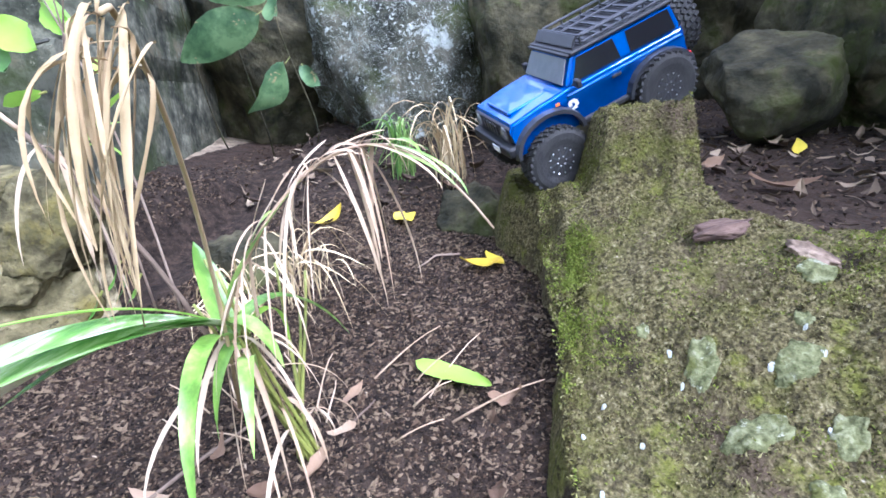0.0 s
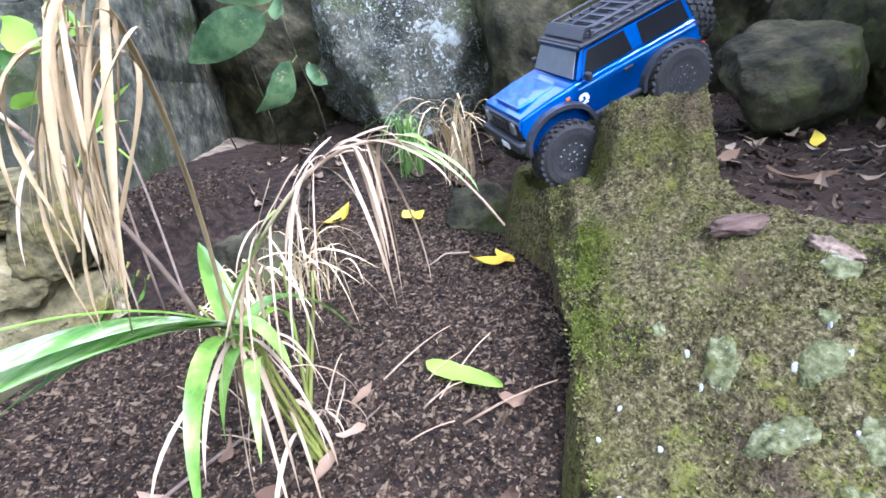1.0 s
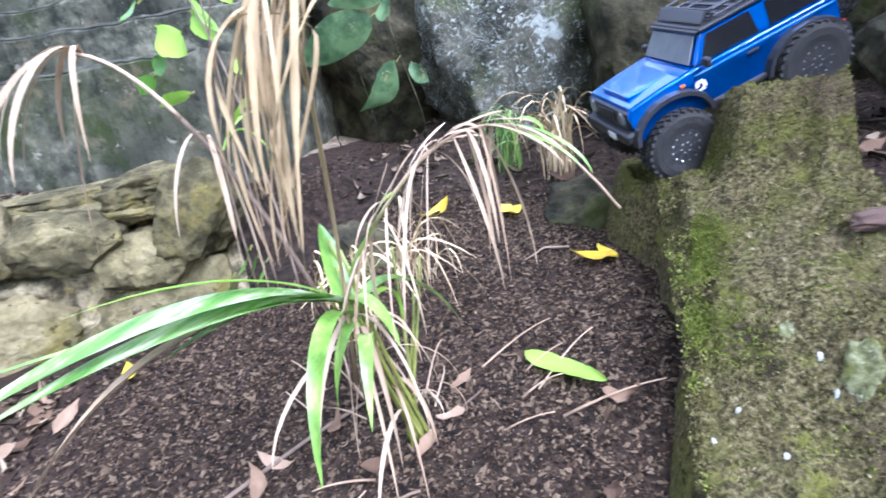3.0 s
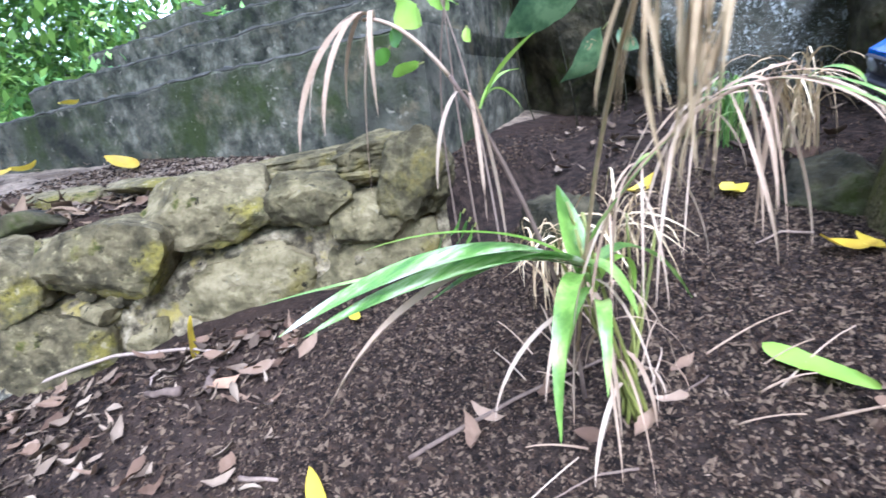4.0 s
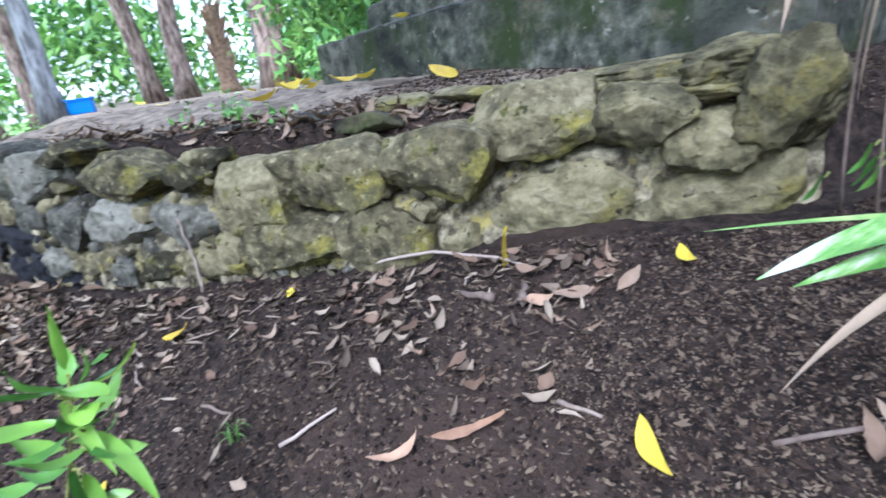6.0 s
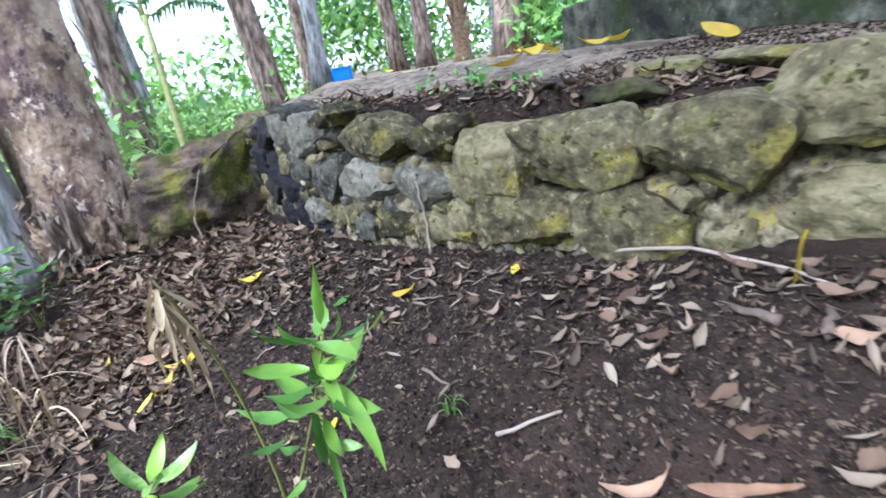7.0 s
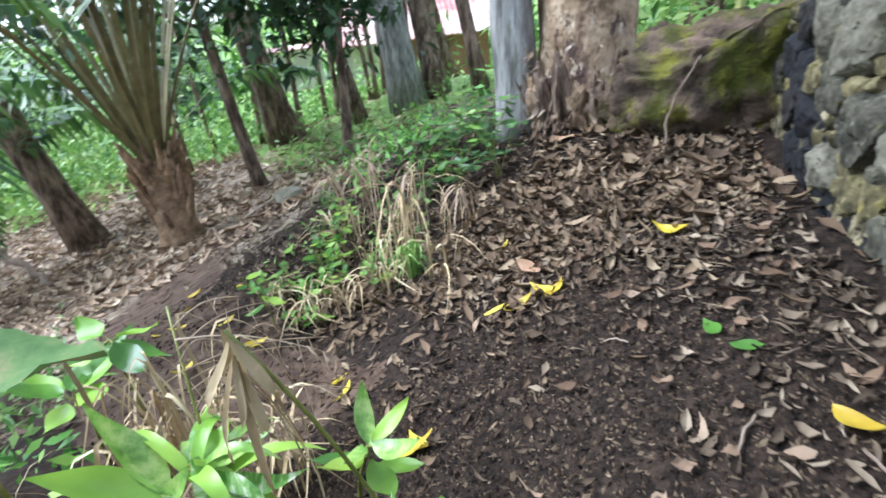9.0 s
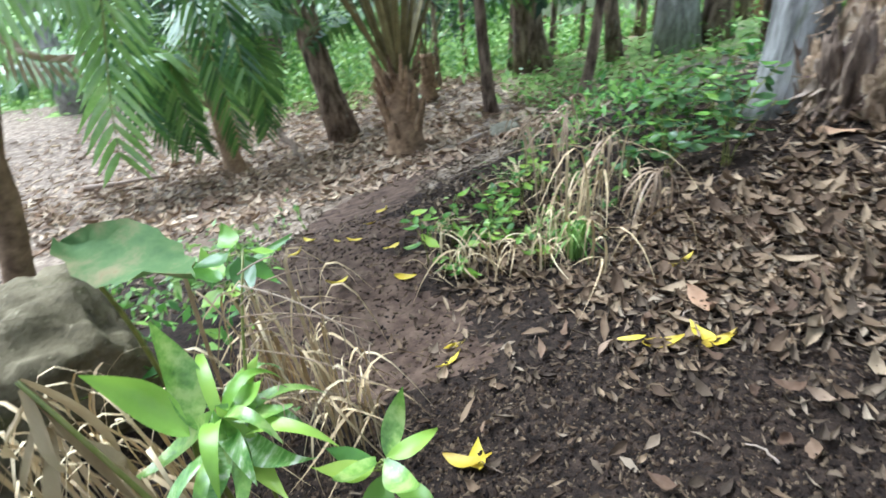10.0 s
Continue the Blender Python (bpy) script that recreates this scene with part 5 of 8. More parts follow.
palm((-8.6, -4.6), 1.6, 0.22, 11, 16, 3.2, "palm beyond the big tree", leaflet=0.55, side_w=0.035, count=30)
palm((-16.0, 1.2), 2.2, 0.25, 13, 16, 3.4, "tall palm beyond the terrace", leaflet=0.6, side_w=0.04, count=30)

# fronds hanging in over the path from the palm beside it
over = tagged(new("palm"), "leaning palm whose bright fronds hang low over the path", "palm")
part("trunk", trunk_bm((0.95, -2.25, gz(0.95, -2.25) - 0.05), (0.30, -2.42, 1.2), 0.07, 0.06, 12, lump=0.14), BARK_PALM, over, sm=True)
for k, (tx, ty, tz) in enumerate(((0.35, -1.7, 0.3), (-0.75, -2.2, 0.5), (-0.9, -2.7, 0.4), (0.5, -2.4, 0.3), (0.2, -3.3, 0.5), (-0.5, -3.3, 0.6), (-0.45, -1.95, 0.55), (0.0, -1.9, 0.6))):
    V, F = [], []
    frond_into(V, F, (0.30, -2.42, 1.2), (tx, ty, tz), 0.45, 34, 0.26, 900 + k)
    part("frond", mesh_of("frond", V, F, FROND, sm=False), None, over)


def hanging_frond(parent, rib, length, material, seed, w=0.012, sides=(1, -1), label="", start=0.15):
    """A frond along a given rib with glossy leaflets that hang from both sides."""
    rng = random.Random(seed)
    pts = bez(*rib, 30)
    V, F = [], []
    view = Vector((-0.45, 0.88, 0.15)).normalized()
    for i, p in enumerate(pts):
        t = i / 29
        d = (pts[min(i + 1, 29)] - pts[max(i - 1, 0)]).normalized()
        s = d.cross(view).normalized()
        if t < start:
            continue
        for sg in sides:
            L = length * (0.45 + 0.55 * math.sin(math.pi * min(1.0, 0.2 + 0.75 * t))) * rng.uniform(0.85, 1.1)
            e = (s * sg * 0.8 + d * 0.75 + Vector((0, 0, -0.35)) + view * rng.uniform(-0.25, 0.25)).normalized()
            k = len(V)
            n = (e.cross(view) + view * rng.uniform(-0.5, 0.5)).normalized() * w * 0.5
            for u, ww, dz in ((0, 0.5, 0), (0.3, 1.0, -0.01), (0.65, 0.85, -0.05), (1.0, 0.1, -0.14)):
                c = p + e * L * u + Vector((0, 0, dz * L))
                V += [c - n * ww, c + view * w * 0.15 * ww, c + n * ww]
            for r in range(3):
                for q in range(2):
                    b = k + r * 3 + q
                    F.append((b, b + 1, b + 4, b + 3))
    fr = part("frond", mesh_of("frond", V, F, material), None, parent, label)
    bm = bmesh.new()
    tube_bm(bm, pts, [0.007 - 0.005 * i / 29 for i in range(30)], 6)
    part("rib", bm, STEM, fr, sm=True)


NEARFROND = mat("bright_frond", [(0.3, (0.14, 0.26, 0.05)), (0.5, (0.28, 0.44, 0.11)), (0.7, (0.50, 0.62, 0.28))], scale=6, rough=0.22, bump=0, translucent=0.3, spec=0.6)
CROWN = (0.30, -2.42, 1.2)
hanging_frond(over, (CROWN, (-0.30, -2.5, 0.95), (0.04, -2.25, 0.25), (-0.098, -1.837, -0.115)), 0.26, NEARFROND, 1, 0.026, label="bright green hanging frond", start=0.3)
hanging_frond(over, (CROWN, (-0.1, -2.3, 0.75), (0.064, -2.023, 0.42), (0.26, -1.80, 0.28)), 0.26, NEARFROND, 2, 0.026, label="bright green hanging frond", start=0.3)
hanging_frond(over, (CROWN, (0.1, -2.3, 0.8), (0.10, -2.05, 0.52), (-0.15, -1.95, 0.40)), 0.24, NEARFROND, 6, 0.024, label="bright green hanging frond", start=0.3)
hanging_frond(over, (CROWN, (0.5, -2.3, 0.5), (0.45, -2.12, 0.17), (0.106, -2.132, 0.156)), 0.14, STRAW, 3, 0.018, label="dry tan frond", start=0.45)
hanging_frond(over, (CROWN, (-0.2, -2.7, 1.1), (-0.38, -2.6, 0.5), (-0.44, -2.4, 0.02)), 0.26, FROND, 4, 0.02, start=0.3)
hanging_frond(over, (CROWN, (0.0, -3.0, 1.1), (-0.18, -2.9, 0.5), (-0.2, -2.75, 0.0)), 0.28, FROND, 5, 0.02, start=0.3)
hanging_frond(over, (CROWN, (0.2, -3.0, 0.9), (0.2, -2.8, 0.2), (0.15, -2.6, -0.2)), 0.28, FROND, 7, 0.02, start=0.3)

for k in range(9):
    a = k * 0.7
    px, py = 1.06 + 0.16 * math.cos(a), -6.16 + 0.16 * math.sin(a)
    hanging_frond(slim, ((1.06, -6.16, -0.78), (px + 0.5 * math.cos(a), py + 0.5 * math.sin(a), 0.1), (px + 0.62 * math.cos(a), py + 0.62 * math.sin(a), -0.7), (px + 0.40 * math.cos(a), py + 0.40 * math.sin(a), -1.35)), 0.4, FROND, 30 + k, 0.035, start=0.25)

tree((-2.9, -5.1), 2.4, 0.06, 301, BARK_BROWN, (-0.35, -0.1), leaves=2600, leaf=0.17, spread=0.42, low=0.45, material=DARKLEAF, label="small tree with a dense dark crown above the trail")
tree((-2.1, -5.9), 3.0, 0.08, 302, BARK_BROWN, (0.2, -0.1), leaves=2200, leaf=0.17, spread=0.45, low=0.5, material=DARKLEAF, label="small tree with a dense dark crown behind the palm")

# ---- house on posts down the slope ----
house = tagged(new("house"), "weathered timber house on posts under rusty sheet roofing", "house")
FAR_SCALE = Matrix.Translation((-0.75, 0.13, 0.48)) @ Matrix.Scale(1.35, 4) @ Matrix.Translation((0.75, -0.13, -0.48))
HB = FAR_SCALE @ Matrix.Translation((-7.9, -11.9, -2.2)) @ pose(0, 0, 0, 0, 0, -30)
PLANK = mat("brown_planks", [(0.3, (0.10, 0.05, 0.03)), (0.6, (0.24, 0.125, 0.075)), (0.8, (0.36, 0.21, 0.14))], scale=3, rough=0.8, bump=0.3, stretch=(6, 6, 0.5))
PALEPLANK = mat("pale_planks", [(0.3, (0.34, 0.31, 0.25)), (0.6, (0.52, 0.48, 0.40)), (0.8, (0.62, 0.59, 0.5))], scale=3, rough=0.8, bump=0.3, stretch=(6, 6, 0.5))
ROOF = mat("sheet_roof", [(0.38, (0.26, 0.09, 0.07)), (0.5, (0.42, 0.24, 0.20)), (0.62, (0.55, 0.48, 0.45))], scale=0.6, rough=0.5, bump=0.2)


def hpart(name, bm, material, parent=None, label=""):
    bmesh.ops.transform(bm, matrix=HB, verts=bm.verts)
    return part(name, bm, material, parent or house, label)


for k in range(15):
    hpart("wall_board", box_bm(bmesh.new(), (-1.75 + k * 0.25, 0, 1.0), (0.24, 0.05 + 0.012 * (k % 3), 1.3), 0.004), PLANK if k < 11 else PALEPLANK)
hpart("side_wall", box_bm(bmesh.new(), (-1.9, -1.9, 1.0), (0.06, 3.8, 1.3), 0.004), PLANK)
hpart("side_wall", box_bm(bmesh.new(), (1.9, -1.9, 1.0), (0.06, 3.8, 1.3), 0.004), PALEPLANK)
hpart("floor", box_bm(bmesh.new(), (0, -1.9, 0.34), (3.85, 3.9, 0.08), 0.004), PLANK)
win = hpart("window", box_bm(bmesh.new(), (-0.6, 0.045, 1.1), (0.6, 0.05, 0.55), 0.004), BLACK)
hpart("window_frame", box_bm(bmesh.new(), (-0.6, 0.06, 1.4), (0.8, 0.06, 0.06), 0.004), PLANK, win)
for k in range(7):
    for yy in (0.0, -3.7):
        hpart("post", box_bm(bmesh.new(), (-1.85 + k * 0.617, yy, -0.1), (0.12, 0.12, 0.8), 0.01), PLANK)
for sg, nm in ((1, "roof"), (-1, "roof")):
    bm = bmesh.new()
    rows = []
    for i in range(61):
        x = -2.2 + i * 4.4 / 60
        w = 0.02 * (i % 2)
        rows.append([bm.verts.new((x, -1.9 + sg * 2.4, 1.5 + w)), bm.verts.new((x, -1.9, 2.45 + w))])
    for a, b2 in zip(rows[:-1], rows[1:]):
        bm.faces.new((a[0], b2[0], b2[1], a[1]))
    r = bmesh.ops.extrude_face_region(bm, geom=list(bm.faces))
    bmesh.ops.translate(bm, vec=(0, 0, 0.03), verts=[g for g in r["geom"] if isinstance(g, bmesh.types.BMVert)])
    hpart(nm, bm, ROOF)

shed = tagged(new("shed"), "low shed of pale upright boards under a flat sheet", "shed")
for k in range(10):
    bm = box_bm(bmesh.new(), (0.13 * k, 0, 0.45), (0.125, 0.03 + 0.01 * (k % 2), 0.9 + 0.02 * (k % 3)), 0.003)
    bmesh.ops.transform(bm, matrix=FAR_SCALE @ Matrix.Translation((-5.75, -12.95, -1.55)) @ pose(0, 0, 0, 0, 0, -22), verts=bm.verts)
    part("board", bm, PALEPLANK, shed)
bm = box_bm(bmesh.new(), (0.58, -0.6, 0.95), (1.6, 1.5, 0.03), 0.004)
bmesh.ops.transform(bm, matrix=FAR_SCALE @ Matrix.Translation((-5.75, -12.95, -1.55)) @ pose(0, 0, 0, 0, 0, -22), verts=bm.verts)
part("roof", bm, ROOF, shed)
for k in range(4):
    bm = box_bm(bmesh.new(), (0.05 + 0.37 * k, 0, -0.35), (0.07, 0.07, 0.75), 0.004)
    bmesh.ops.transform(bm, matrix=FAR_SCALE @ Matrix.Translation((-5.75, -12.95, -1.55)) @ pose(0, 0, 0, 0, 0, -22), verts=bm.verts)
    part("post", bm, PLANK, shed)

crate = tagged(new("blue_crate"), "small bright blue plastic crate standing on the terrace", "crate")
BLUE = plain("blue_plastic", (0.02, 0.22, 0.75), rough=0.4)
part("tub", box_bm(bmesh.new(), (-11.4, -1.62, gz(-11.4, -1.62) + 0.12), (0.36, 0.38, 0.24), 0.02), BLUE, crate)
part("rim", box_bm(bmesh.new(), (-11.4, -1.62, gz(-11.4, -1.62) + 0.245), (0.40, 0.42, 0.03), 0.006), BLUE, crate)

# leaning yellow-green pole beyond the big tree
pole = tagged(new("bamboo_pole"), "leaning yellow-green bamboo stem with a broken top", "bamboo")
bm = bmesh.new()
pp = [Vector((-4.87, -2.095, -0.1)).lerp(Vector((-5.32, -2.29, 1.15)), k / 20) for k in range(21)]
tube_bm(bm, pp, [0.034 - 0.0006 * k + (0.004 if k % 4 == 0 else 0) for k in range(21)], 12)
part("stem", bm, STEM, pole, sm=True)
bm = bmesh.new()
tube_bm(bm, bez(pp[-1], pp[-1] + Vector((0.0, 0, 0.1)), pp[-1] + Vector((0.05, 0, 0.2)), pp[-1] + Vector((0.05, 0.02, 0.35)), 8), [0.02 - 0.002 * k for k in range(8)], 8)
part("side_shoot", bm, STEM, pole, sm=True)
sb = [(-4.6 + 0.12 * (k % 5), -2.3 - 0.1 * (k % 7), gz(-4.6, -2.3) + 0.25 + 0.1 * (k % 4)) for k in range(14)]
tagged(new("weeds", leaf_cloud("weeds", sb, 150, 0.14, 0.16, BRIGHT, 15)), "light green broad-leaved plants behind the mossy boulder", "weeds", kind="stuff")

# far woods all round and undergrowth
rf_ = np.random.default_rng(4)
far_c = []
for k in range(170):
    a = rf_.uniform(0, math.tau)
    d = rf_.uniform(19, 34)
    x, y = math.cos(a) * d - 2, math.sin(a) * d - 1
    far_c.append((x, y, gz(x, y) + abs(rf_.normal(0, 2.4)) + 0.5))
woods = new("far_woods", leaf_cloud("far_woods", far_c, 60000, 1.4, 0.55, FOLIAGE, 12))
tagged(woods, "green belt of trees and bushes in the distance", "woods", kind="stuff")
und = []
for k in range(230):
    x, y = rf_.uniform(-7, 10), rf_.uniform(-17, -8.7)
    y -= 0.5 * max(0.0, x - 1.0)
    und.append((x, y, gz(x, y) + 0.3))
tagged(new("undergrowth", leaf_cloud("undergrowth", und, 32000, 0.5, 0.15, BRIGHT, 13, 0.5)), "bright green low plants filling the sunny clearing", "undergrowth", kind="stuff")
bush = []
for k in range(90):
    x, y = rf_.uniform(-14, -5.2), rf_.uniform(-6.5, -2.6)
    bush.append((x, y, gz(x, y) + rf_.uniform(0.1, 0.6)))
tagged(new("bushes", leaf_cloud("bushes", bush, 3600, 0.4, 0.17, BRIGHT, 14)), "light green bushes on the bank below the terrace", "bushes", kind="stuff")
bush2 = [(rf_.uniform(-13, -7.4), rf_.uniform(1.9, 4.2), 0) for k in range(60)]
bush2 = [(x, y, gz(x, y) + abs(rf_.normal(0.6, 0.9)) + 0.2) for x, y, _ in bush2]
tagged(new("bushes", leaf_cloud("bushes", bush2, 6000, 0.38, 0.19, FOLIAGE, 16)), "mixed green bushes beyond the end of the steps", "bushes", kind="stuff")
dark = []
for k in range(70):
    x, y = rf_.uniform(-3.0, 6.0), rf_.uniform(-15.0, -12.0)
    dark.append((x, y, gz(x, y) + rf_.uniform(0.9, 3.2)))
tagged(new("bushes", leaf_cloud("bushes", dark, 9000, 0.5, 0.22, DARKLEAF, 17)), "dark green trees and bushes closing off the clearing", "bushes", kind="stuff")
rdk = random.Random(27)
shade = [(rdk.uniform(-6.6, -5.0), rdk.uniform(1.2, 3.4), gz(-5.6, 2.0) + rdk.uniform(0.1, 2.0)) for _ in range(26)]
tagged(new("bushes", leaf_cloud("bushes", shade, 5200, 0.30, 0.14, FOLIAGE, 18)), "shaded green bushes behind the end of the steps", "bushes", kind="stuff")


# ---- plants ----


def blade(parent, pts, width, material, fold=0.3, twist=0.0, name="blade", n=12, tip=0.02, belly=0.35, base=0.5, wave=0.0, label=""):
    bm = bmesh.new()
    ribbon_bm(bm, bez(*pts, n), width, fold, twist, tip, belly, base, wave=wave)
    return part(name, bm, material, parent, label, sm=True)


def stalk(parent, pts, r0, r1, material, name="stem", n=10):
    bm = bmesh.new()
    p = bez(*pts, n)
    tube_bm(bm, p, [r0 + (r1 - r0) * i / (n - 1) for i in range(n)], 7)
    return part(name, bm, material, parent, sm=True)


def V3(a, b, k):
    return Vector(a).lerp(Vector(b), k)


def droop(parent, root, tip, width, material, lift=0.04, twist=0.0, name="dry_blade"):
    root, tip = Vector(root), Vector(tip)
    a = root.lerp(tip, 0.25) + Vector((0, 0, lift * 1.3))
    b = root.lerp(tip, 0.7) + Vector((0, 0, lift))
    b.x, b.y = tip.x * 0.75 + b.x * 0.25, tip.y * 0.75 + b.y * 0.25
    return blade(parent, (root, a, b, tip), width, material, twist=twist, name=name, belly=0.5)


rp = random.Random(21)
clump = tagged(new("grass_clump"), "tall grass clump, green blades among bleached dry ones, rooted in soil", "grass")
CB, CJ = (-0.21, 0.765, 0.05), (-0.25, 0.69, 0.28)
for k in range(4):
    o = Vector((rp.uniform(-0.02, 0.02), rp.uniform(-0.02, 0.02), 0))
    stalk(clump, (Vector(CB) + o, V3(CB, CJ, 0.35) + o * 1.4, V3(CB, CJ, 0.7) + o * 0.6, Vector(CJ) + o * 0.4 + Vector((0, 0, 0.02 * k))), 0.0032, 0.0020, STEM)
STRIPED = mat("striped_blade", [(0.36, (0.09, 0.24, 0.03)), (0.45, (0.19, 0.38, 0.06)), (0.52, (0.38, 0.54, 0.20)), (0.59, (0.74, 0.77, 0.58))], scale=11, rough=0.34, bump=0.4, bscale=160, translucent=0.25, spec=0.5, stretch=(6, 0.7, 6))
for k in range(2):
    blade(clump, (CJ, (-0.268 + 0.012 * k, 0.60, 0.345 - 0.012 * k), (-0.318 + 0.014 * k, 0.48, 0.352 - 0.014 * k), (-0.356 + 0.012 * k, 0.385 + 0.012 * k, 0.318 - 0.004 * k)), 0.048, STRIPED, 0.2, 0.1 * k, name="green_blade", base=0.6, n=18)
# a leaf withering from its tip
blade(clump, (CJ, (-0.262, 0.635, 0.318), (-0.280, 0.575, 0.326), (-0.305, 0.50, 0.308)), 0.042, STRIPED, 0.25, 0.35, name="green_blade", base=0.6)
blade(clump, ((-0.288, 0.552, 0.322), (-0.312, 0.48, 0.318), (-0.328, 0.44, 0.295), (-0.347, 0.402, 0.242)), 0.017, STRAW, 0.4, 0.5, name="dry_blade", belly=0.3)
blade(clump, (CJ, (-0.27, 0.62, 0.345), (-0.305, 0.53, 0.368), (-0.335, 0.46, 0.362)), 0.012, LIME, 0.3, 0.2, name="green_blade")
blade(clump, (CJ, (-0.275, 0.60, 0.325), (-0.335, 0.50, 0.335), (-0.41, 0.41, 0.325)), 0.014, BLADE, 0.3, name="green_blade")
blade(clump, (V3(CJ, CB, 0.1), (-0.235, 0.64, 0.32), (-0.225, 0.56, 0.28), (-0.215, 0.545, 0.165)), 0.020, BLADE, 0.3, name="green_blade")
blade(clump, (V3(CJ, CB, 0.3), (-0.22, 0.67, 0.285), (-0.20, 0.63, 0.25), (-0.195, 0.61, 0.18)), 0.016, BLADE, 0.3, name="green_blade")
blade(clump, (V3(CJ, CB, 0.1), (-0.235, 0.72, 0.31), (-0.20, 0.78, 0.30), (-0.165, 0.83, 0.20)), 0.022, BLADE, 0.3, name="green_blade")
blade(clump, (V3(CJ, CB, 0.12), (-0.24, 0.69, 0.27), (-0.250, 0.65, 0.245), (-0.255, 0.65, 0.167)), 0.016, BLADE, 0.35, name="green_blade")
blade(clump, (V3(CJ, CB, 0.05), (-0.262, 0.712, 0.30), (-0.28, 0.72, 0.335), (-0.287, 0.725, 0.362)), 0.030, BLADE, 0.3, name="green_blade")
blade(clump, (V3(CJ, CB, 0.15), (-0.26, 0.72, 0.30), (-0.262, 0.735, 0.32), (-0.29, 0.745, 0.31)), 0.013, LIME, 0.35, name="green_blade")
blade(clump, (CJ, (-0.225, 0.69, 0.295), (-0.205, 0.69, 0.275), (-0.187, 0.682, 0.235)), 0.022, BLADE, 0.3, name="green_blade")
blade(clump, (V3(CJ, CB, 0.2), (-0.235, 0.71, 0.285), (-0.205, 0.74, 0.31), (-0.21, 0.75, 0.23)), 0.015, LIME, 0.3, name="green_blade")
for k, (tx, ty, tz) in enumerate(((-0.272, 0.715, 0.345), (-0.209, 0.787, 0.256), (-0.228, 0.782, 0.317), (-0.285, 0.70, 0.30), (-0.20, 0.80, 0.30))):
    o = Vector((rp.uniform(-0.02, 0.02), rp.uniform(-0.02, 0.02), 0))
    stalk(clump, (Vector(CB) + o, V3(CB, (tx, ty, tz), 0.4) + o, V3(CB, (tx, ty, tz), 0.7), (tx, ty, tz)), 0.003, 0.0016, STEM)
# the arching stem with its fringe of dry strands
arch = bez(CJ, (-0.19, 0.67, 0.40), (-0.10, 0.77, 0.545), (0.035, 0.673, 0.379), 24)
bm = bmesh.new()
tube_bm(bm, arch, [0.0027 - 0.00007 * i for i in range(24)], 6)
part("arching_stem", bm, STRAW, clump, sm=True)
blade(clump, (arch[2], arch[5] + Vector((0.0, -0.02, 0.0)), arch[8], arch[11]), 0.017, BLADE, 0.3, name="green_blade")
for k in range(30):
    i = rp.randint(3, 17)
    p = arch[i]
    q = p + Vector((rp.uniform(-0.04, 0.05), rp.uniform(-0.07, 0.05), rp.uniform(-0.17, -0.03)))
    droop(clump, p, q, rp.uniform(0.0016, 0.0045), STRAW, rp.uniform(0.005, 0.035), rp.uniform(-2, 2))
for k in range(16):
    i = rp.randint(4, 18)
    j = min(23, i + rp.randint(3, 6))
    o = Vector((rp.uniform(-0.015, 0.015), rp.uniform(-0.03, 0.03), rp.uniform(-0.02, 0.02)))
    droop(clump, arch[i], arch[j] + o, rp.uniform(0.0016, 0.0045), STRAW if k % 4 else BLADE, 0.012, 1.0)
for k in range(22):
    t = rp.uniform(0.0, 0.9)
    p = V3(CJ, CB, t)
    q = p + Vector((rp.uniform(-0.10, 0.09), rp.uniform(-0.10, 0.08), rp.uniform(-0.22, -0.05) * (1 - t * 0.6)))
    q.z = max(q.z, gz(q.x, q.y) + 0.004)
    droop(clump, p, q, rp.uniform(0.0025, 0.007), STRAW, rp.uniform(0.02, 0.06), rp.uniform(-2, 2))
for k in range(18):
    a, a2, r = rp.uniform(0, math.tau), rp.uniform(-0.5, 0.5), rp.uniform(0.03, 0.20)
    p = Vector((CB[0] + math.cos(a) * r, CB[1] + math.sin(a) * r, 0))
    q = p + Vector((math.cos(a + a2), math.sin(a + a2), 0)) * rp.uniform(0.04, 0.15)
    p.z, q.z = gz(p.x, p.y) + 0.006, gz(q.x, q.y) + rp.uniform(0.004, 0.03)
    stalk(clump, (p, p.lerp(q, 0.35) + Vector((0, 0, 0.006)), p.lerp(q, 0.7) + Vector((rp.uniform(-0.01, 0.01), 0, 0.006)), q), rp.uniform(0.001, 0.002), 0.0008, STRAW, "dry_stalk", 6)

# second stalk with a nodding dry head
nod = tagged(new("grass_stalk"), "tall dry grass stalk with drooping bleached leaves", "grass")
stalk(nod, ((-0.285, 0.775, 0.045), (-0.29, 0.76, 0.25), (-0.335, 0.66, 0.44), (-0.343, 0.617, 0.49)), 0.0032, 0.0022, TWIG)
stalk(nod, ((-0.343, 0.617, 0.49), (-0.36, 0.60, 0.525), (-0.385, 0.59, 0.55), (-0.41, 0.58, 0.55)), 0.0022, 0.0016, STRAW)
for tx, ty, tz, w in ((-0.425, 0.49, 0.437, 0.010), (-0.409, 0.556, 0.38, 0.009), (-0.44, 0.52, 0.46, 0.007), (-0.46, 0.55, 0.45, 0.008), (-0.40, 0.50, 0.45, 0.006), (-0.47, 0.60, 0.47, 0.007), (-0.38, 0.55, 0.46, 0.006), (-0.36, 0.60, 0.38, 0.008), (-0.33, 0.64, 0.34, 0.007), (-0.32, 0.66, 0.30, 0.007)):
    root = (-0.40, 0.585, 0.55) if tz > 0.4 or tx < -0.4 else (-0.338, 0.64, 0.47)
    droop(nod, root, (tx, ty, tz), w, STRAW, 0.035, rp.uniform(-0.8, 0.8))
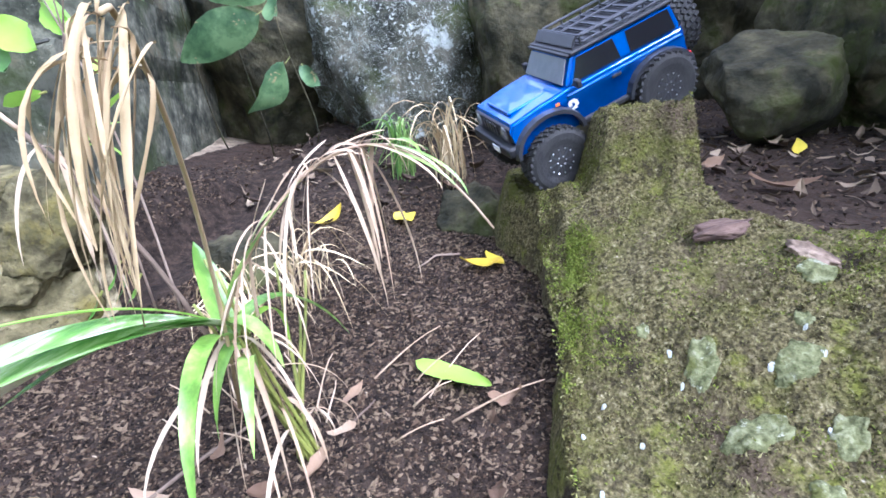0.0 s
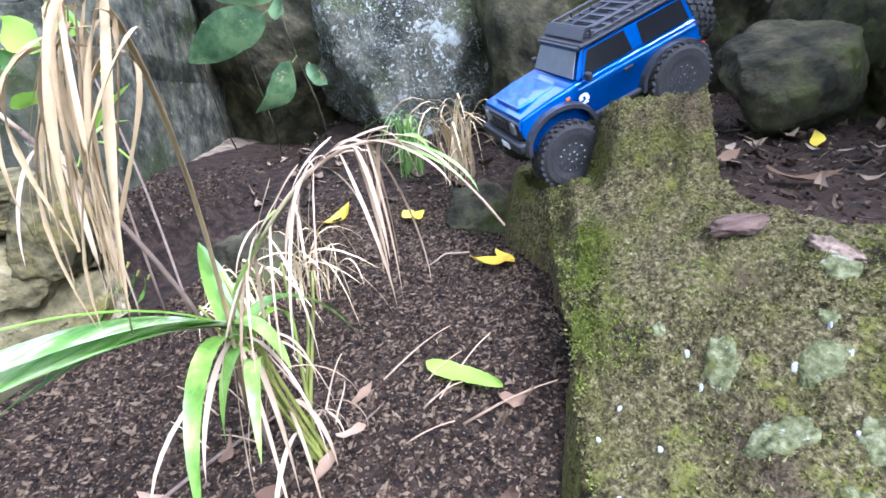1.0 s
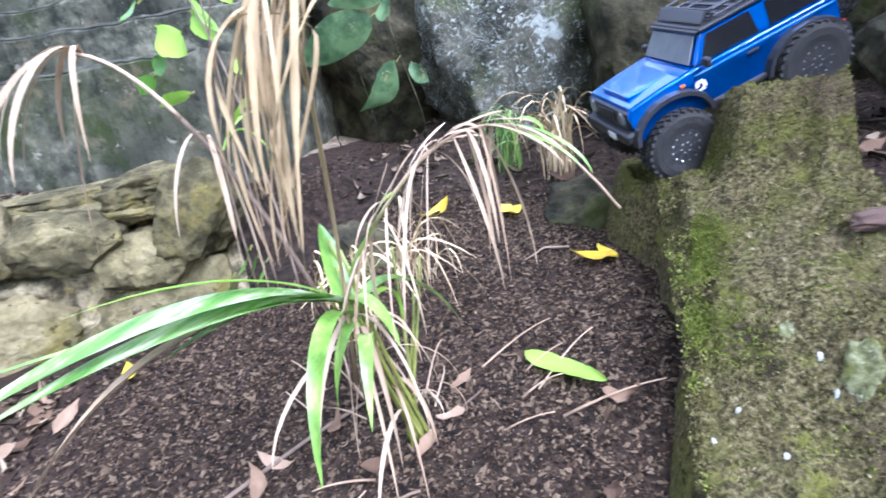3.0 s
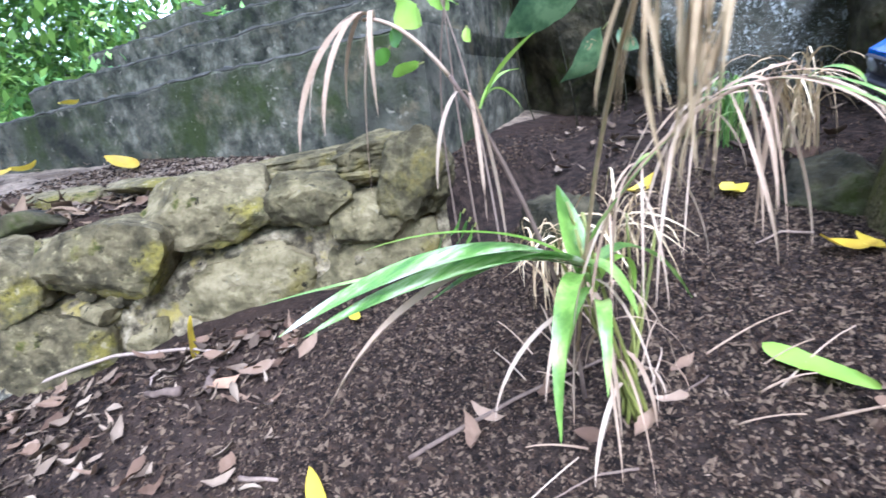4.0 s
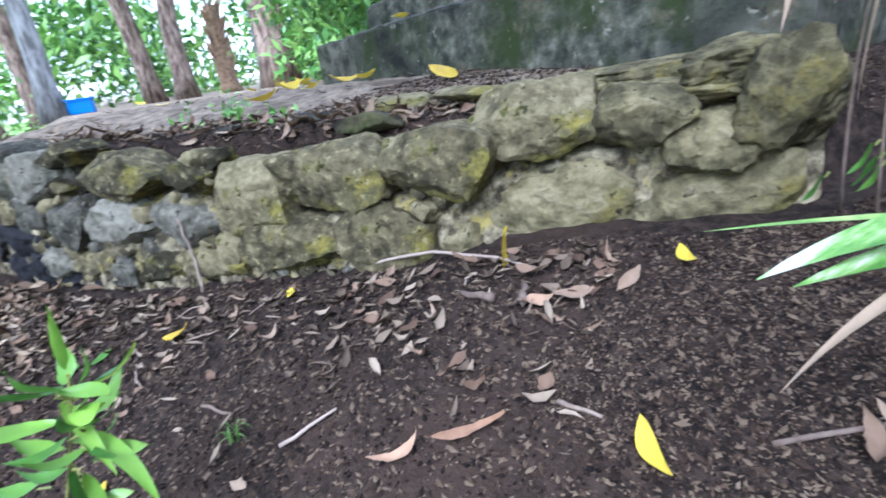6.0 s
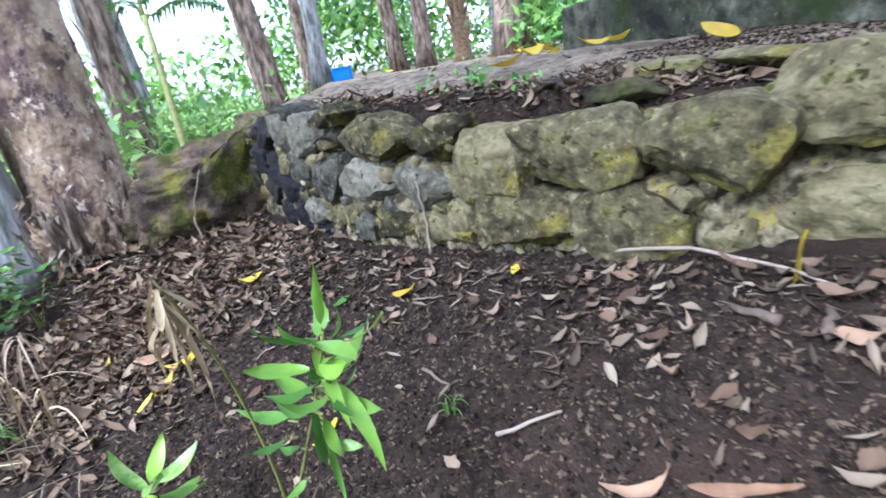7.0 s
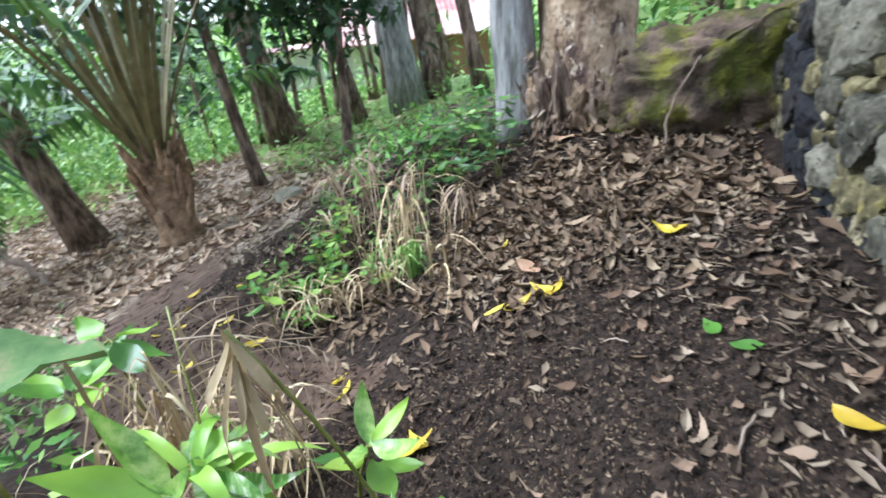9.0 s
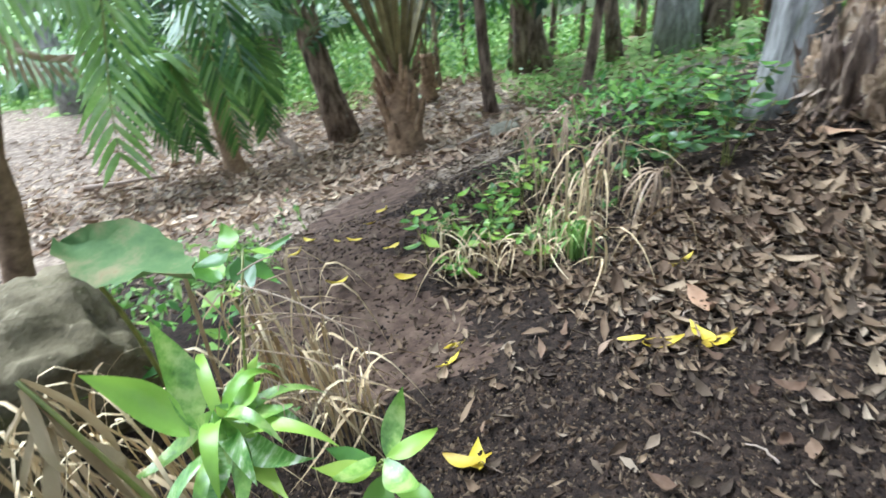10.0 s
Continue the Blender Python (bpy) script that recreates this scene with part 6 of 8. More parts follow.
for tx, ty, tz in ((-0.31, 0.70, 0.49), (-0.30, 0.68, 0.45), (-0.27, 0.66, 0.52)):
    blade(nod, ((-0.335, 0.655, 0.455), (-0.325, 0.67, 0.49), V3((-0.325, 0.67, 0.49), (tx, ty, tz), 0.6), (tx, ty, tz)), 0.012, LIME, name="green_blade")

# dead leaves hanging close by
hang = tagged(new("hanging_dead_grass"), "bunch of long dead tan grass leaves hanging from a bent stalk", "grass")
HT = Vector((-0.080, 0.398, 0.528))
stalk(hang, ((-0.27, 0.72, 0.16), (-0.21, 0.64, 0.46), (-0.11, 0.45, 0.56), HT), 0.0022, 0.0012, PALESTRAW)
for k in range(26):
    q = Vector((-0.084 + rp.gauss(0, 0.0055), 0.385 + rp.gauss(0, 0.005), rp.uniform(0.424, 0.465)))
    r = HT + Vector((rp.uniform(-0.010, 0.014), rp.uniform(-0.008, 0.008), rp.uniform(-0.022, 0.003)))
    out = Vector((rp.gauss(0, 0.004), rp.gauss(0, 0.004), 0)) * (1 if k % 4 else 2.6)
    blade(hang, (r, r + out + Vector((0, 0, 0.004)), q + out + Vector((rp.uniform(-0.004, 0.004), 0, 0.055)), q), rp.uniform(0.0010, 0.0036), PALESTRAW, rp.uniform(0.2, 0.7), rp.uniform(-2.2, 2.2), "dry_blade", belly=0.6, n=14, wave=0.12)
for k in range(6):
    t = (-0.118 + rp.uniform(-0.012, 0.012), 0.405 + rp.uniform(-0.01, 0.01), rp.uniform(0.445, 0.475))
    droop(hang, (-0.094, 0.408, 0.53), t, rp.uniform(0.0008, 0.0018), PALESTRAW, 0.010, rp.uniform(-1, 1))



def broad_leaf(parent, root, tip, width, material, seed, up=0.0, teeth=0.0, name="leaf", stem=0.15, curl=0.25, fold=0.2, ragged=0.0, sharp=0.95):
    """A broad leaf from root to tip on a short stalk."""
    root, tip = Vector(root), Vector(tip)
    d = tip - root
    L = d.length * (1 - stem)
    ob = part(name, leaf_mesh(name, L, width, material, curl, fold, seed, teeth, 13, ragged=ragged, sharp=sharp), None, parent)
    q = d.to_track_quat("X", "Z")
    ob.matrix_basis = Matrix.Translation(root + d * stem) @ q.to_matrix().to_4x4() @ pose(0, 0, -0.03 * L, up, 0, 0)
    bm = bmesh.new()
    tube_bm(bm, [root, root + d * (stem + 0.02)], [0.0022, 0.0016], 5)
    part("leaf_stalk", bm, STEM, parent)
    return ob


# seedling with a dry tassel
seed = tagged(new("seedling"), "leafy green seedling with a bent stem and dry tassel", "plant")
rs = random.Random(88)
SB = (-0.99, -0.255, gz(-0.99, -0.255) - 0.01)
stalk(seed, (SB, (-0.98, -0.24, -0.1), (-0.93, -0.24, 0.12), (-0.874, -0.261, 0.248)), 0.003, 0.0016, STEM)
stalk(seed, (SB, (-0.98, -0.21, -0.15), (-0.93, -0.13, 0.0), (-0.86, -0.075, 0.155)), 0.003, 0.0014, STEM)
for k in range(14):
    a, L = rp.uniform(0, math.tau), rp.choice((0.05, 0.09, 0.13, 0.18))
    p = Vector((-0.874, -0.261, 0.25 - 0.05 * rp.random()))
    q = p + Vector((math.cos(a) * 0.028, math.sin(a) * 0.028, -L))
    blade(seed, (p, p + Vector((math.cos(a) * 0.012, math.sin(a) * 0.012, -0.025)), q + Vector((rp.uniform(-0.012, 0.012), rp.uniform(-0.012, 0.012), L * 0.4)), q), rp.uniform(0.005, 0.011), PALESTRAW, 0.5, rp.uniform(-1, 1), "dry_blade", belly=0.5)
for i, (tx, ty, tz, w, rx, ry, rz) in enumerate(((-0.815, 0.01, 0.18, 0.030, -0.89, -0.10, 0.11), (-0.80, -0.11, 0.20, 0.045, -0.88, -0.09, 0.12), (-0.95, -0.10, 0.17, 0.045, -0.89, -0.09, 0.12), (-0.83, -0.04, 0.12, 0.05, -0.89, -0.10, 0.09),
                                                 (-0.93, -0.02, 0.13, 0.045, -0.89, -0.09, 0.11), (-0.85, -0.16, 0.17, 0.05, -0.88, -0.09, 0.12), (-0.84, -0.06, 0.25, 0.022, -0.87, -0.08, 0.14), (-0.93, -0.14, -0.12, 0.032, -0.92, -0.13, 0.02),
                                                 (-0.79, -0.02, 0.145, 0.032, -0.88, -0.10, 0.13), (-0.86, -0.19, 0.11, 0.05, -0.89, -0.10, 0.08), (-0.98, -0.05, 0.09, 0.05, -0.90, -0.10, 0.06), (-0.85, -0.02, 0.03, 0.045, -0.91, -0.12, 0.03), (-0.96, -0.20, 0.05, 0.05, -0.91, -0.12, 0.02),
                                                 (-0.97, -0.27, -0.02, 0.045, -0.94, -0.17, -0.03), (-0.90, -0.24, -0.05, 0.04, -0.945, -0.18, -0.06), (-0.88, -0.10, -0.06, 0.035, -0.92, -0.13, 0.0))):
    broad_leaf(seed, (rx, ry, rz), (tx, ty, tz), w * 0.58, LIME if i % 3 == 0 else GREEN, 60 + i, rp.uniform(-40, 40), ragged=0.12)
    root = Vector((rx, ry, rz - 0.02 - 0.03 * (i % 3)))
    broad_leaf(seed, root, root + (Vector((tx, ty, tz)) - Vector((rx, ry, rz))) * 0.62 + Vector((rs.uniform(-0.03, 0.03), rs.uniform(-0.03, 0.03), rs.uniform(-0.04, 0.01))), w * 0.36, GREEN, 360 + i, rs.uniform(-40, 40), ragged=0.1)

blade(seed, ((-0.895, -0.105, 0.11), (-0.893, -0.100, 0.09), (-0.875, -0.085, 0.065), (-0.850, -0.068, 0.012)), 0.020, LIME, 0.3, 0.3, name="green_blade")
blade(seed, ((-0.905, -0.115, 0.05), (-0.885, -0.08, 0.06), (-0.850, -0.045, 0.03), (-0.822, -0.03, -0.035)), 0.026, LIME, 0.3, 0.2, name="green_blade")

# broad-leaved plant by the path
bp = tagged(new("broad_plant"), "glossy broad-leaved green plant growing beside the path", "plant")
BC = Vector((-0.738, -0.565, -0.16))
for k in range(3):
    stalk(bp, (Vector((BC.x + 0.02 * k, BC.y - 0.02, gz(BC.x, BC.y) - 0.01)), BC + Vector((0.02 * k - 0.02, 0, -0.2)), BC + Vector((0, 0.01 * k, -0.08)), BC), 0.006, 0.004, STEM)
for i, (tx, ty, tz, w) in enumerate(((-0.680, -0.668, -0.02, 0.056), (-0.618, -0.59, -0.035, 0.052), (-0.86, -0.60, -0.10, 0.04), (-0.90, -0.56, -0.13, 0.04), (-0.93, -0.50, -0.18, 0.042), (-0.89, -0.46, -0.20, 0.04), (-0.83, -0.44, -0.21, 0.038), (-0.78, -0.44, -0.20, 0.036),
                                     (-0.84, -0.66, -0.10, 0.035), (-0.66, -0.52, -0.20, 0.04), (-0.88, -0.62, -0.20, 0.045), (-0.80, -0.68, -0.22, 0.04))):
    r = BC if i < 2 else BC + Vector((-0.05, 0.0, 0.03)) + Vector((rp.uniform(-0.01, 0.01), rp.uniform(-0.01, 0.01), rp.uniform(-0.03, 0.02)))
    broad_leaf(bp, r, (tx, ty, tz), w, (BLADE, LIME)[i] if i < 2 else (BLADE, STRIPED, LIME)[i % 3], 90 + i, (25, -25)[i] if i < 2 else rp.uniform(-20, 20), curl=0.3, stem=0.03, sharp=0.9 if i < 2 else 1.1, fold=0.45 if i < 2 else 0.2)
for k in range(12):
    a = 1.1 + k * 0.36 + rs.uniform(-0.1, 0.1)
    L, root = rs.uniform(0.12, 0.19), BC + Vector((-0.05, 0, rs.uniform(-0.04, 0.02)))
    e = Vector((math.cos(a) * L, math.sin(a) * L, 0))
    blade(bp, (root, root + e * 0.3 + Vector((0, 0, 0.06)), root + e * 0.7 + Vector((0, 0, 0.07)), root + e + Vector((0, 0, rs.uniform(-0.06, 0.03)))), rs.uniform(0.018, 0.030), (STRIPED, BLADE, LIME)[k % 3], 0.3, rs.uniform(-0.3, 0.3), name="green_blade")
near = tagged(new("broad_plant"), "low glossy green plant at the path edge beside dry grass", "plant")
NC = Vector((-1.02, -0.50, -0.20))
stalk(near, ((-1.0, -0.56, gz(-1.0, -0.56) - 0.01), (-1.0, -0.55, -0.3), (-1.01, -0.52, -0.25), NC), 0.005, 0.003, STEM)
for i, (tx, ty, tz, w) in enumerate(((-0.97, -0.42, -0.12, 0.05), (-0.93, -0.46, -0.14, 0.055), (-1.00, -0.38, -0.18, 0.06), (-1.08, -0.42, -0.15, 0.05), (-1.11, -0.50, -0.14, 0.04), (-0.93, -0.53, -0.19, 0.05), (-1.06, -0.58, -0.13, 0.045), (-1.09, -0.45, -0.24, 0.05))):
    broad_leaf(near, NC + Vector((0, 0, rp.uniform(-0.04, 0.02))), (tx, ty, tz), w * 0.75, (BLADE, LIME, GREEN)[i % 3], 120 + i, rp.uniform(-20, 20))
# large ragged leaf plant
taro = tagged(new("taro_plant"), "plant with one large ragged grey-green leaf, edges browned", "plant")
TAROLEAF = mat("ragged_leaf", [(0.3, (0.05, 0.11, 0.03)), (0.5, (0.10, 0.17, 0.05)), (0.66, (0.22, 0.20, 0.09)), (0.78, (0.20, 0.12, 0.05))], scale=11, rough=0.75, bump=0.6, bscale=40, translucent=0.15, spec=0.2)
stalk(taro, ((-0.45, -0.98, gz(-0.45, -0.98)), (-0.46, -0.98, -0.3), (-0.46, -0.95, -0.1), (-0.437, -0.915, 0.0)), 0.007, 0.004, STEM)
broad_leaf(taro, (-0.437, -0.915, 0.0), (-0.735, -0.765, -0.02), 0.15, TAROLEAF, 151, 4, 0.05, curl=0.2, stem=0.03, ragged=0.32, sharp=0.7)
lob = tagged(new("lobed_plant"), "young plant with pale green lobed leaves beside the trail", "plant")
stalk(lob, ((-0.55, -1.30, gz(-0.55, -1.30)), (-0.56, -1.26, -0.5), (-0.58, -1.22, -0.4), (-0.60, -1.18, -0.30)), 0.005, 0.003, STEM)
for i, (tx, ty, tz, w) in enumerate(((-0.642, -1.196, -0.335, 0.085), (-0.453, -1.254, -0.245, 0.09), (-0.50, -1.17, -0.36, 0.07), (-0.60, -1.34, -0.30, 0.06), (-0.68, -1.30, -0.30, 0.05), (-0.73, -1.40, -0.30, 0.05), (-0.47, -1.36, -0.28, 0.06))):
    broad_leaf(lob, (-0.56, -1.24, -0.34), (tx, ty, tz), w, GREEN if i % 2 else LIME, 160 + i, rp.uniform(-15, 15))

lob2 = tagged(new("lobed_plant"), "sprawling plant with fresh green lobed leaves over the pale boulder", "plant")
stalk(lob2, ((-0.70, -1.06, gz(-0.70, -1.06)), (-0.70, -1.05, -0.4), (-0.71, -1.03, -0.2), (-0.712, -1.013, -0.111)), 0.004, 0.002, STEM)
for i, (tx, ty, tz, w) in enumerate(((-0.618, -0.944, -0.096, 0.055), (-0.80, -1.03, -0.13, 0.05), (-0.755, -0.90, -0.15, 0.055), (-0.67, -1.10, -0.08, 0.05), (-0.80, -0.95, -0.17, 0.04), (-0.63, -1.02, -0.14, 0.045))):
    broad_leaf(lob2, (-0.712, -1.013, -0.111), (tx, ty, tz), w, (GREEN, LIME)[i % 2], 260 + i, rp.uniform(-20, 20), ragged=0.08)

# shrub at the back of the bed
shrub = tagged(new("shrub"), "shrub with large drooping spotted green leaves before the bank", "shrub")
SPOT = mat("spotted_leaf", [(0.38, (0.04, 0.09, 0.035)), (0.5, (0.085, 0.16, 0.06)), (0.62, (0.17, 0.27, 0.11))], scale=12, rough=0.45, bump=0.3, translucent=0.25, spots=[(14, 0.13, (0.34, 0.26, 0.13))])
for k in range(4):
    x = -0.66 - 0.17 * k
    stalk(shrub, ((x + 0.05, 2.02, gz(x, 2.02)), (x + 0.1 - 0.05 * k, 2.0, 0.5), (x - 0.10 + 0.06 * k, 1.95, 0.75), (x + 0.06, 1.86, 0.98)), 0.003, 0.0018, DARKROCK, n=12)
for i, (rx, ry, rz, tx, ty, tz, w) in enumerate(((-0.66, 1.86, 0.775, -0.94, 1.80, 0.64, 0.135), (-0.605, 1.86, 0.635, -0.735, 1.80, 0.47, 0.095), (-0.575, 1.87, 0.612, -0.50, 1.82, 0.54, 0.05), (-1.01, 1.84, 0.87, -1.055, 1.78, 0.74, 0.055), (-0.64, 1.86, 0.80, -0.60, 1.80, 0.74, 0.07),
                                               (-0.62, 1.88, 0.83, -0.79, 1.78, 0.80, 0.09), (-0.95, 1.84, 0.93, -1.18, 1.76, 0.80, 0.10), (-1.0, 1.84, 0.95, -0.86, 1.75, 0.82, 0.08))):
    broad_leaf(shrub, (rx, ry, rz), (tx, ty, tz), w, SPOT, 180 + i, rp.uniform(50, 75), stem=0.10, ragged=0.10, sharp=0.8)
sap = tagged(new("sapling"), "thin sapling with bright yellow-green leaves by the steps", "sapling")
for k in range(3):
    stalk(sap, ((-0.56 - 0.05 * k, 1.05, gz(-0.56 - 0.05 * k, 1.05)), (-0.57 - 0.05 * k, 1.03, 0.4), (-0.56 - 0.04 * k, 0.99, 0.55), (-0.62 + 0.04 * k, 0.96, 0.72)), 0.0024, 0.0012, TWIG)
for i, (rx, rz, tx, tz, w) in enumerate(((-0.715, 0.655, -0.640, 0.598, 0.052), (-0.635, 0.668, -0.580, 0.612, 0.034), (-0.730, 0.610, -0.706, 0.570, 0.034), (-0.665, 0.540, -0.735, 0.520, 0.030), (-0.563, 0.585, -0.548, 0.555, 0.018), (-0.60, 0.72, -0.66, 0.69, 0.035), (-0.58, 0.72, -0.53, 0.66, 0.030), (-0.62, 0.76, -0.70, 0.75, 0.035), (-0.74, 0.58, -0.77, 0.545, 0.03))):
    broad_leaf(sap, (rx, 1.0, rz), (tx, 0.985, tz), w, (LIME, LIME, GREEN)[i % 3], 200 + i, rp.uniform(40, 70), ragged=0.14, sharp=0.8)
for i in range(5):
    x, y, z = -0.60 + rp.uniform(-0.10, 0.08), 0.98 + rp.uniform(-0.05, 0.06), rp.uniform(0.62, 0.80)
    broad_leaf(sap, (x, y, z), (x + rp.uniform(-0.07, 0.07), y - rp.uniform(0.0, 0.05), z - rp.uniform(0.02, 0.09)), rp.uniform(0.022, 0.035), LIME if i % 2 else GREEN, 220 + i, rp.uniform(-30, 30))
for i in range(4):
    x, y, z = -0.66 + rp.uniform(-0.03, 0.1), 0.97 + rp.uniform(-0.02, 0.05), 0.16 + 0.02 * i
    broad_leaf(sap, (x, y, z + 0.05), (x - 0.02, y - 0.02, z), 0.02, GREEN, 230 + i)


def tuft(base, apex, count, spread, material, label, width=0.008, seed=1, name="dry_tuft", category="grass"):
    """Many thin blades from one base that arch over: one mesh, too fine to count."""
    rng = random.Random(seed)
    bm = bmesh.new()
    base, apex = Vector((base[0], base[1], gz(base[0], base[1]))), Vector(apex)
    for k in range(count):
        b = base + Vector((rng.uniform(-1, 1), rng.uniform(-1, 1), 0)) * spread * 0.35
        b.z = gz(b.x, b.y)
        h = (apex.z - base.z) * rng.uniform(0.45, 1.0)
        a = b.lerp(Vector((apex.x, apex.y, b.z)), rng.uniform(0.2, 0.9)) + Vector((rng.uniform(-1, 1) * spread * 0.6, rng.uniform(-1, 1) * spread * 0.6, h))
        e = a + Vector((rng.uniform(-1, 1) * spread, rng.uniform(-1, 1) * spread, -h * rng.uniform(0.15, 0.95)))
        ribbon_bm(bm, bez(b, b + Vector((0, 0, h * 0.8)), a + Vector((0, 0, h * 0.35)), e, 10), width * rng.uniform(0.5, 1.3), 0.3, rng.uniform(-1, 1), side=None)
    ob = part(name, bm, material, sm=True)
    return tagged(ob, label, category, kind="stuff")


spike = tagged(new("seed_stalk"), "green stalk with a branched dry seed head leaning over", "grass")
stalk(spike, ((-0.80, -0.60, gz(-0.80, -0.60)), (-0.80, -0.60, -0.25), (-0.815, -0.60, -0.10), (-0.835, -0.739, 0.05)), 0.004, 0.002, STEM)
for k in range(16):
    a = Vector((-0.80, -0.60, -0.2)).lerp(Vector((-0.83, -0.70, 0.03)), k / 15)
    b = a + Vector((rp.uniform(-0.24, -0.05), rp.uniform(-0.08, 0.10), rp.uniform(-0.08, 0.05)))
    mid = a.lerp(b, 0.5) + Vector((0, 0, 0.03))
    stalk(spike, (a, a.lerp(mid, 0.7), mid, b), 0.0014, 0.0008, STRAW, "branch")
    for j in range(3):
        c = mid.lerp(b, rp.random())
        droop(spike, c, c + Vector((rp.uniform(-0.02, 0.02), rp.uniform(-0.02, 0.02), rp.uniform(-0.07, -0.02))), 0.0022, STRAW, 0.004)
DRYL = "tuft of bleached dry grass arching over the litter"
tuft((-1.64, -1.52), (-1.76, -1.68, -0.08), 9, 0.26, STRAW_STUFF, DRYL, 0.008, 1)
tuft((-1.68, -1.25), (-1.69, -1.09, -0.18), 8, 0.2, STRAW_STUFF, DRYL, 0.008, 2)
tuft((-1.80, -1.75), (-1.85, -1.75, -0.15), 10, 0.26, STRAW_STUFF, DRYL, 0.008, 3)
tuft((-0.80, -0.95), (-0.785, -0.881, -0.08), 34, 0.19, STRAW_STUFF, DRYL, 0.0075, 4)
tuft((-0.92, -0.80), (-0.93, -0.72, -0.2), 30, 0.17, STRAW_STUFF, DRYL, 0.0075, 5)
tuft((-0.62, -0.62), (-0.62, -0.56, -0.06), 28, 0.17, STRAW_STUFF, DRYL, 0.0075, 6)
tuft((-0.50, -0.62), (-0.46, -0.60, 0.0), 26, 0.16, STRAW_STUFF, DRYL, 0.0075, 7)
tuft((-0.72, -0.88), (-0.72, -0.85, 0.02), 18, 0.20, STRAW_STUFF, DRYL, 0.007, 14)
tuft((-1.62, -1.42), (-1.62, -1.40, -0.34), 40, 0.08, BRIGHT, "tuft of fresh green grass among dry litter", 0.010, 8, "green_tuft")
tuft((-0.10, 1.62), (-0.12, 1.55, 0.50), 44, 0.12, STRAW_STUFF, "tuft of thin grass at the foot of the lichen rock", 0.005, 9)
tuft((-0.24, 1.66), (-0.24, 1.60, 0.48), 34, 0.09, BRIGHT, "tuft of green grass at the foot of the lichen rock", 0.006, 10, "green_tuft")
tuft((-0.40, 0.98), (-0.40, 0.92, 0.27), 26, 0.13, STRAW_STUFF, DRYL, 0.005, 11)
tuft((-0.34, 1.10), (-0.30, 1.05, 0.32), 22, 0.12, STRAW_STUFF, DRYL, 0.005, 12)
GRASSL = "tuft of fresh green grass and weeds beside the trail"
rt = random.Random(44)
for k, (tx, ty, h, dry) in enumerate(((-1.60, -1.45, 0.26, 1), (-1.64, -1.52, 0.30, 1), (-1.72, -1.62, 0.24, 1), (-1.56, -1.60, 0.18, 0), (-1.42, -1.84, 0.14, 0), (-1.30, -1.76, 0.10, 0), (-1.88, -1.52, 0.20, 1), (-1.80, -1.95, 0.12, 0),
                                      (-1.55, -2.25, 0.12, 0), (-1.75, -2.60, 0.12, 0), (-1.16, -1.62, 0.08, 1), (-1.95, -2.4, 0.12, 1), (-2.1, -2.9, 0.12, 0), (-0.42, -2.0, 0.12, 0), (-0.35, -2.5, 0.12, 1))):
    tuft((tx, ty), (tx + rt.uniform(-0.05, 0.05), ty + rt.uniform(-0.05, 0.05), gz(tx, ty) + h), 9 if dry else 14, 0.13, STRAW_STUFF if dry else BRIGHT, DRYL if dry else GRASSL, rt.uniform(0.004, 0.007), 60 + k, "dry_tuft" if dry else "green_tuft")


def leafy_plant(x, y, h, stems, leaves, size, materials, seed, label, spread=0.10, name="weed_plant"):
    """A small plant: thin stems that fan from one root, broad leaves in pairs along them."""
    rng = random.Random(seed)
    pl = tagged(new(name), label, "plant")
    g = gz(x, y)
    for k in range(stems):
        a = rng.uniform(0, math.tau)
        top = Vector((x + math.cos(a) * spread * rng.uniform(0.2, 1.0), y + math.sin(a) * spread * rng.uniform(0.2, 1.0), g + h * rng.uniform(0.6, 1.0)))
        foot = Vector((x + rng.uniform(-0.01, 0.01), y + rng.uniform(-0.01, 0.01), g - 0.01))
        line = (foot, foot + Vector((0, 0, h * 0.4)), foot.lerp(top, 0.7) + Vector((0, 0, h * 0.15)), top)
        stalk(pl, line, 0.0022, 0.0010, STEM)
        pts = bez(*line, 9)
        for j in range(leaves):
            p = pts[min(8, 3 + j * 6 // max(1, leaves))]
            b = j * 2.4 + rng.uniform(-0.4, 0.4)
            L = size * rng.uniform(0.7, 1.25)
            q = p + Vector((math.cos(b) * L, math.sin(b) * L, L * rng.uniform(-0.45, 0.3)))
            broad_leaf(pl, p, q, L * rng.uniform(0.36, 0.5), materials[j % len(materials)], seed * 40 + k * 9 + j, rng.uniform(-25, 25), stem=0.12)
    return pl


WEEDL = "small upright weed with fresh green leaves beside the trail"
for k, (px, py, h, st, lv, sz) in enumerate(((-1.13, -1.70, 0.26, 2, 5, 0.075), (-1.24, -1.82, 0.20, 2, 5, 0.06), (-1.30, -1.70, 0.12, 3, 4, 0.05), (-1.40, -1.88, 0.24, 3, 5, 0.06), (-1.47, -1.76, 0.22, 2, 6, 0.06), (-1.55, -1.95, 0.24, 3, 5, 0.06),
                                             (-1.20, -1.60, 0.09, 3, 4, 0.045), (-1.66, -2.10, 0.20, 3, 5, 0.06), (-1.85, -2.25, 0.16, 3, 5, 0.06))):
    leafy_plant(px, py, h, st, lv, sz, (GREEN, LIME, GREEN), 700 + k, WEEDL)
rb = random.Random(91)
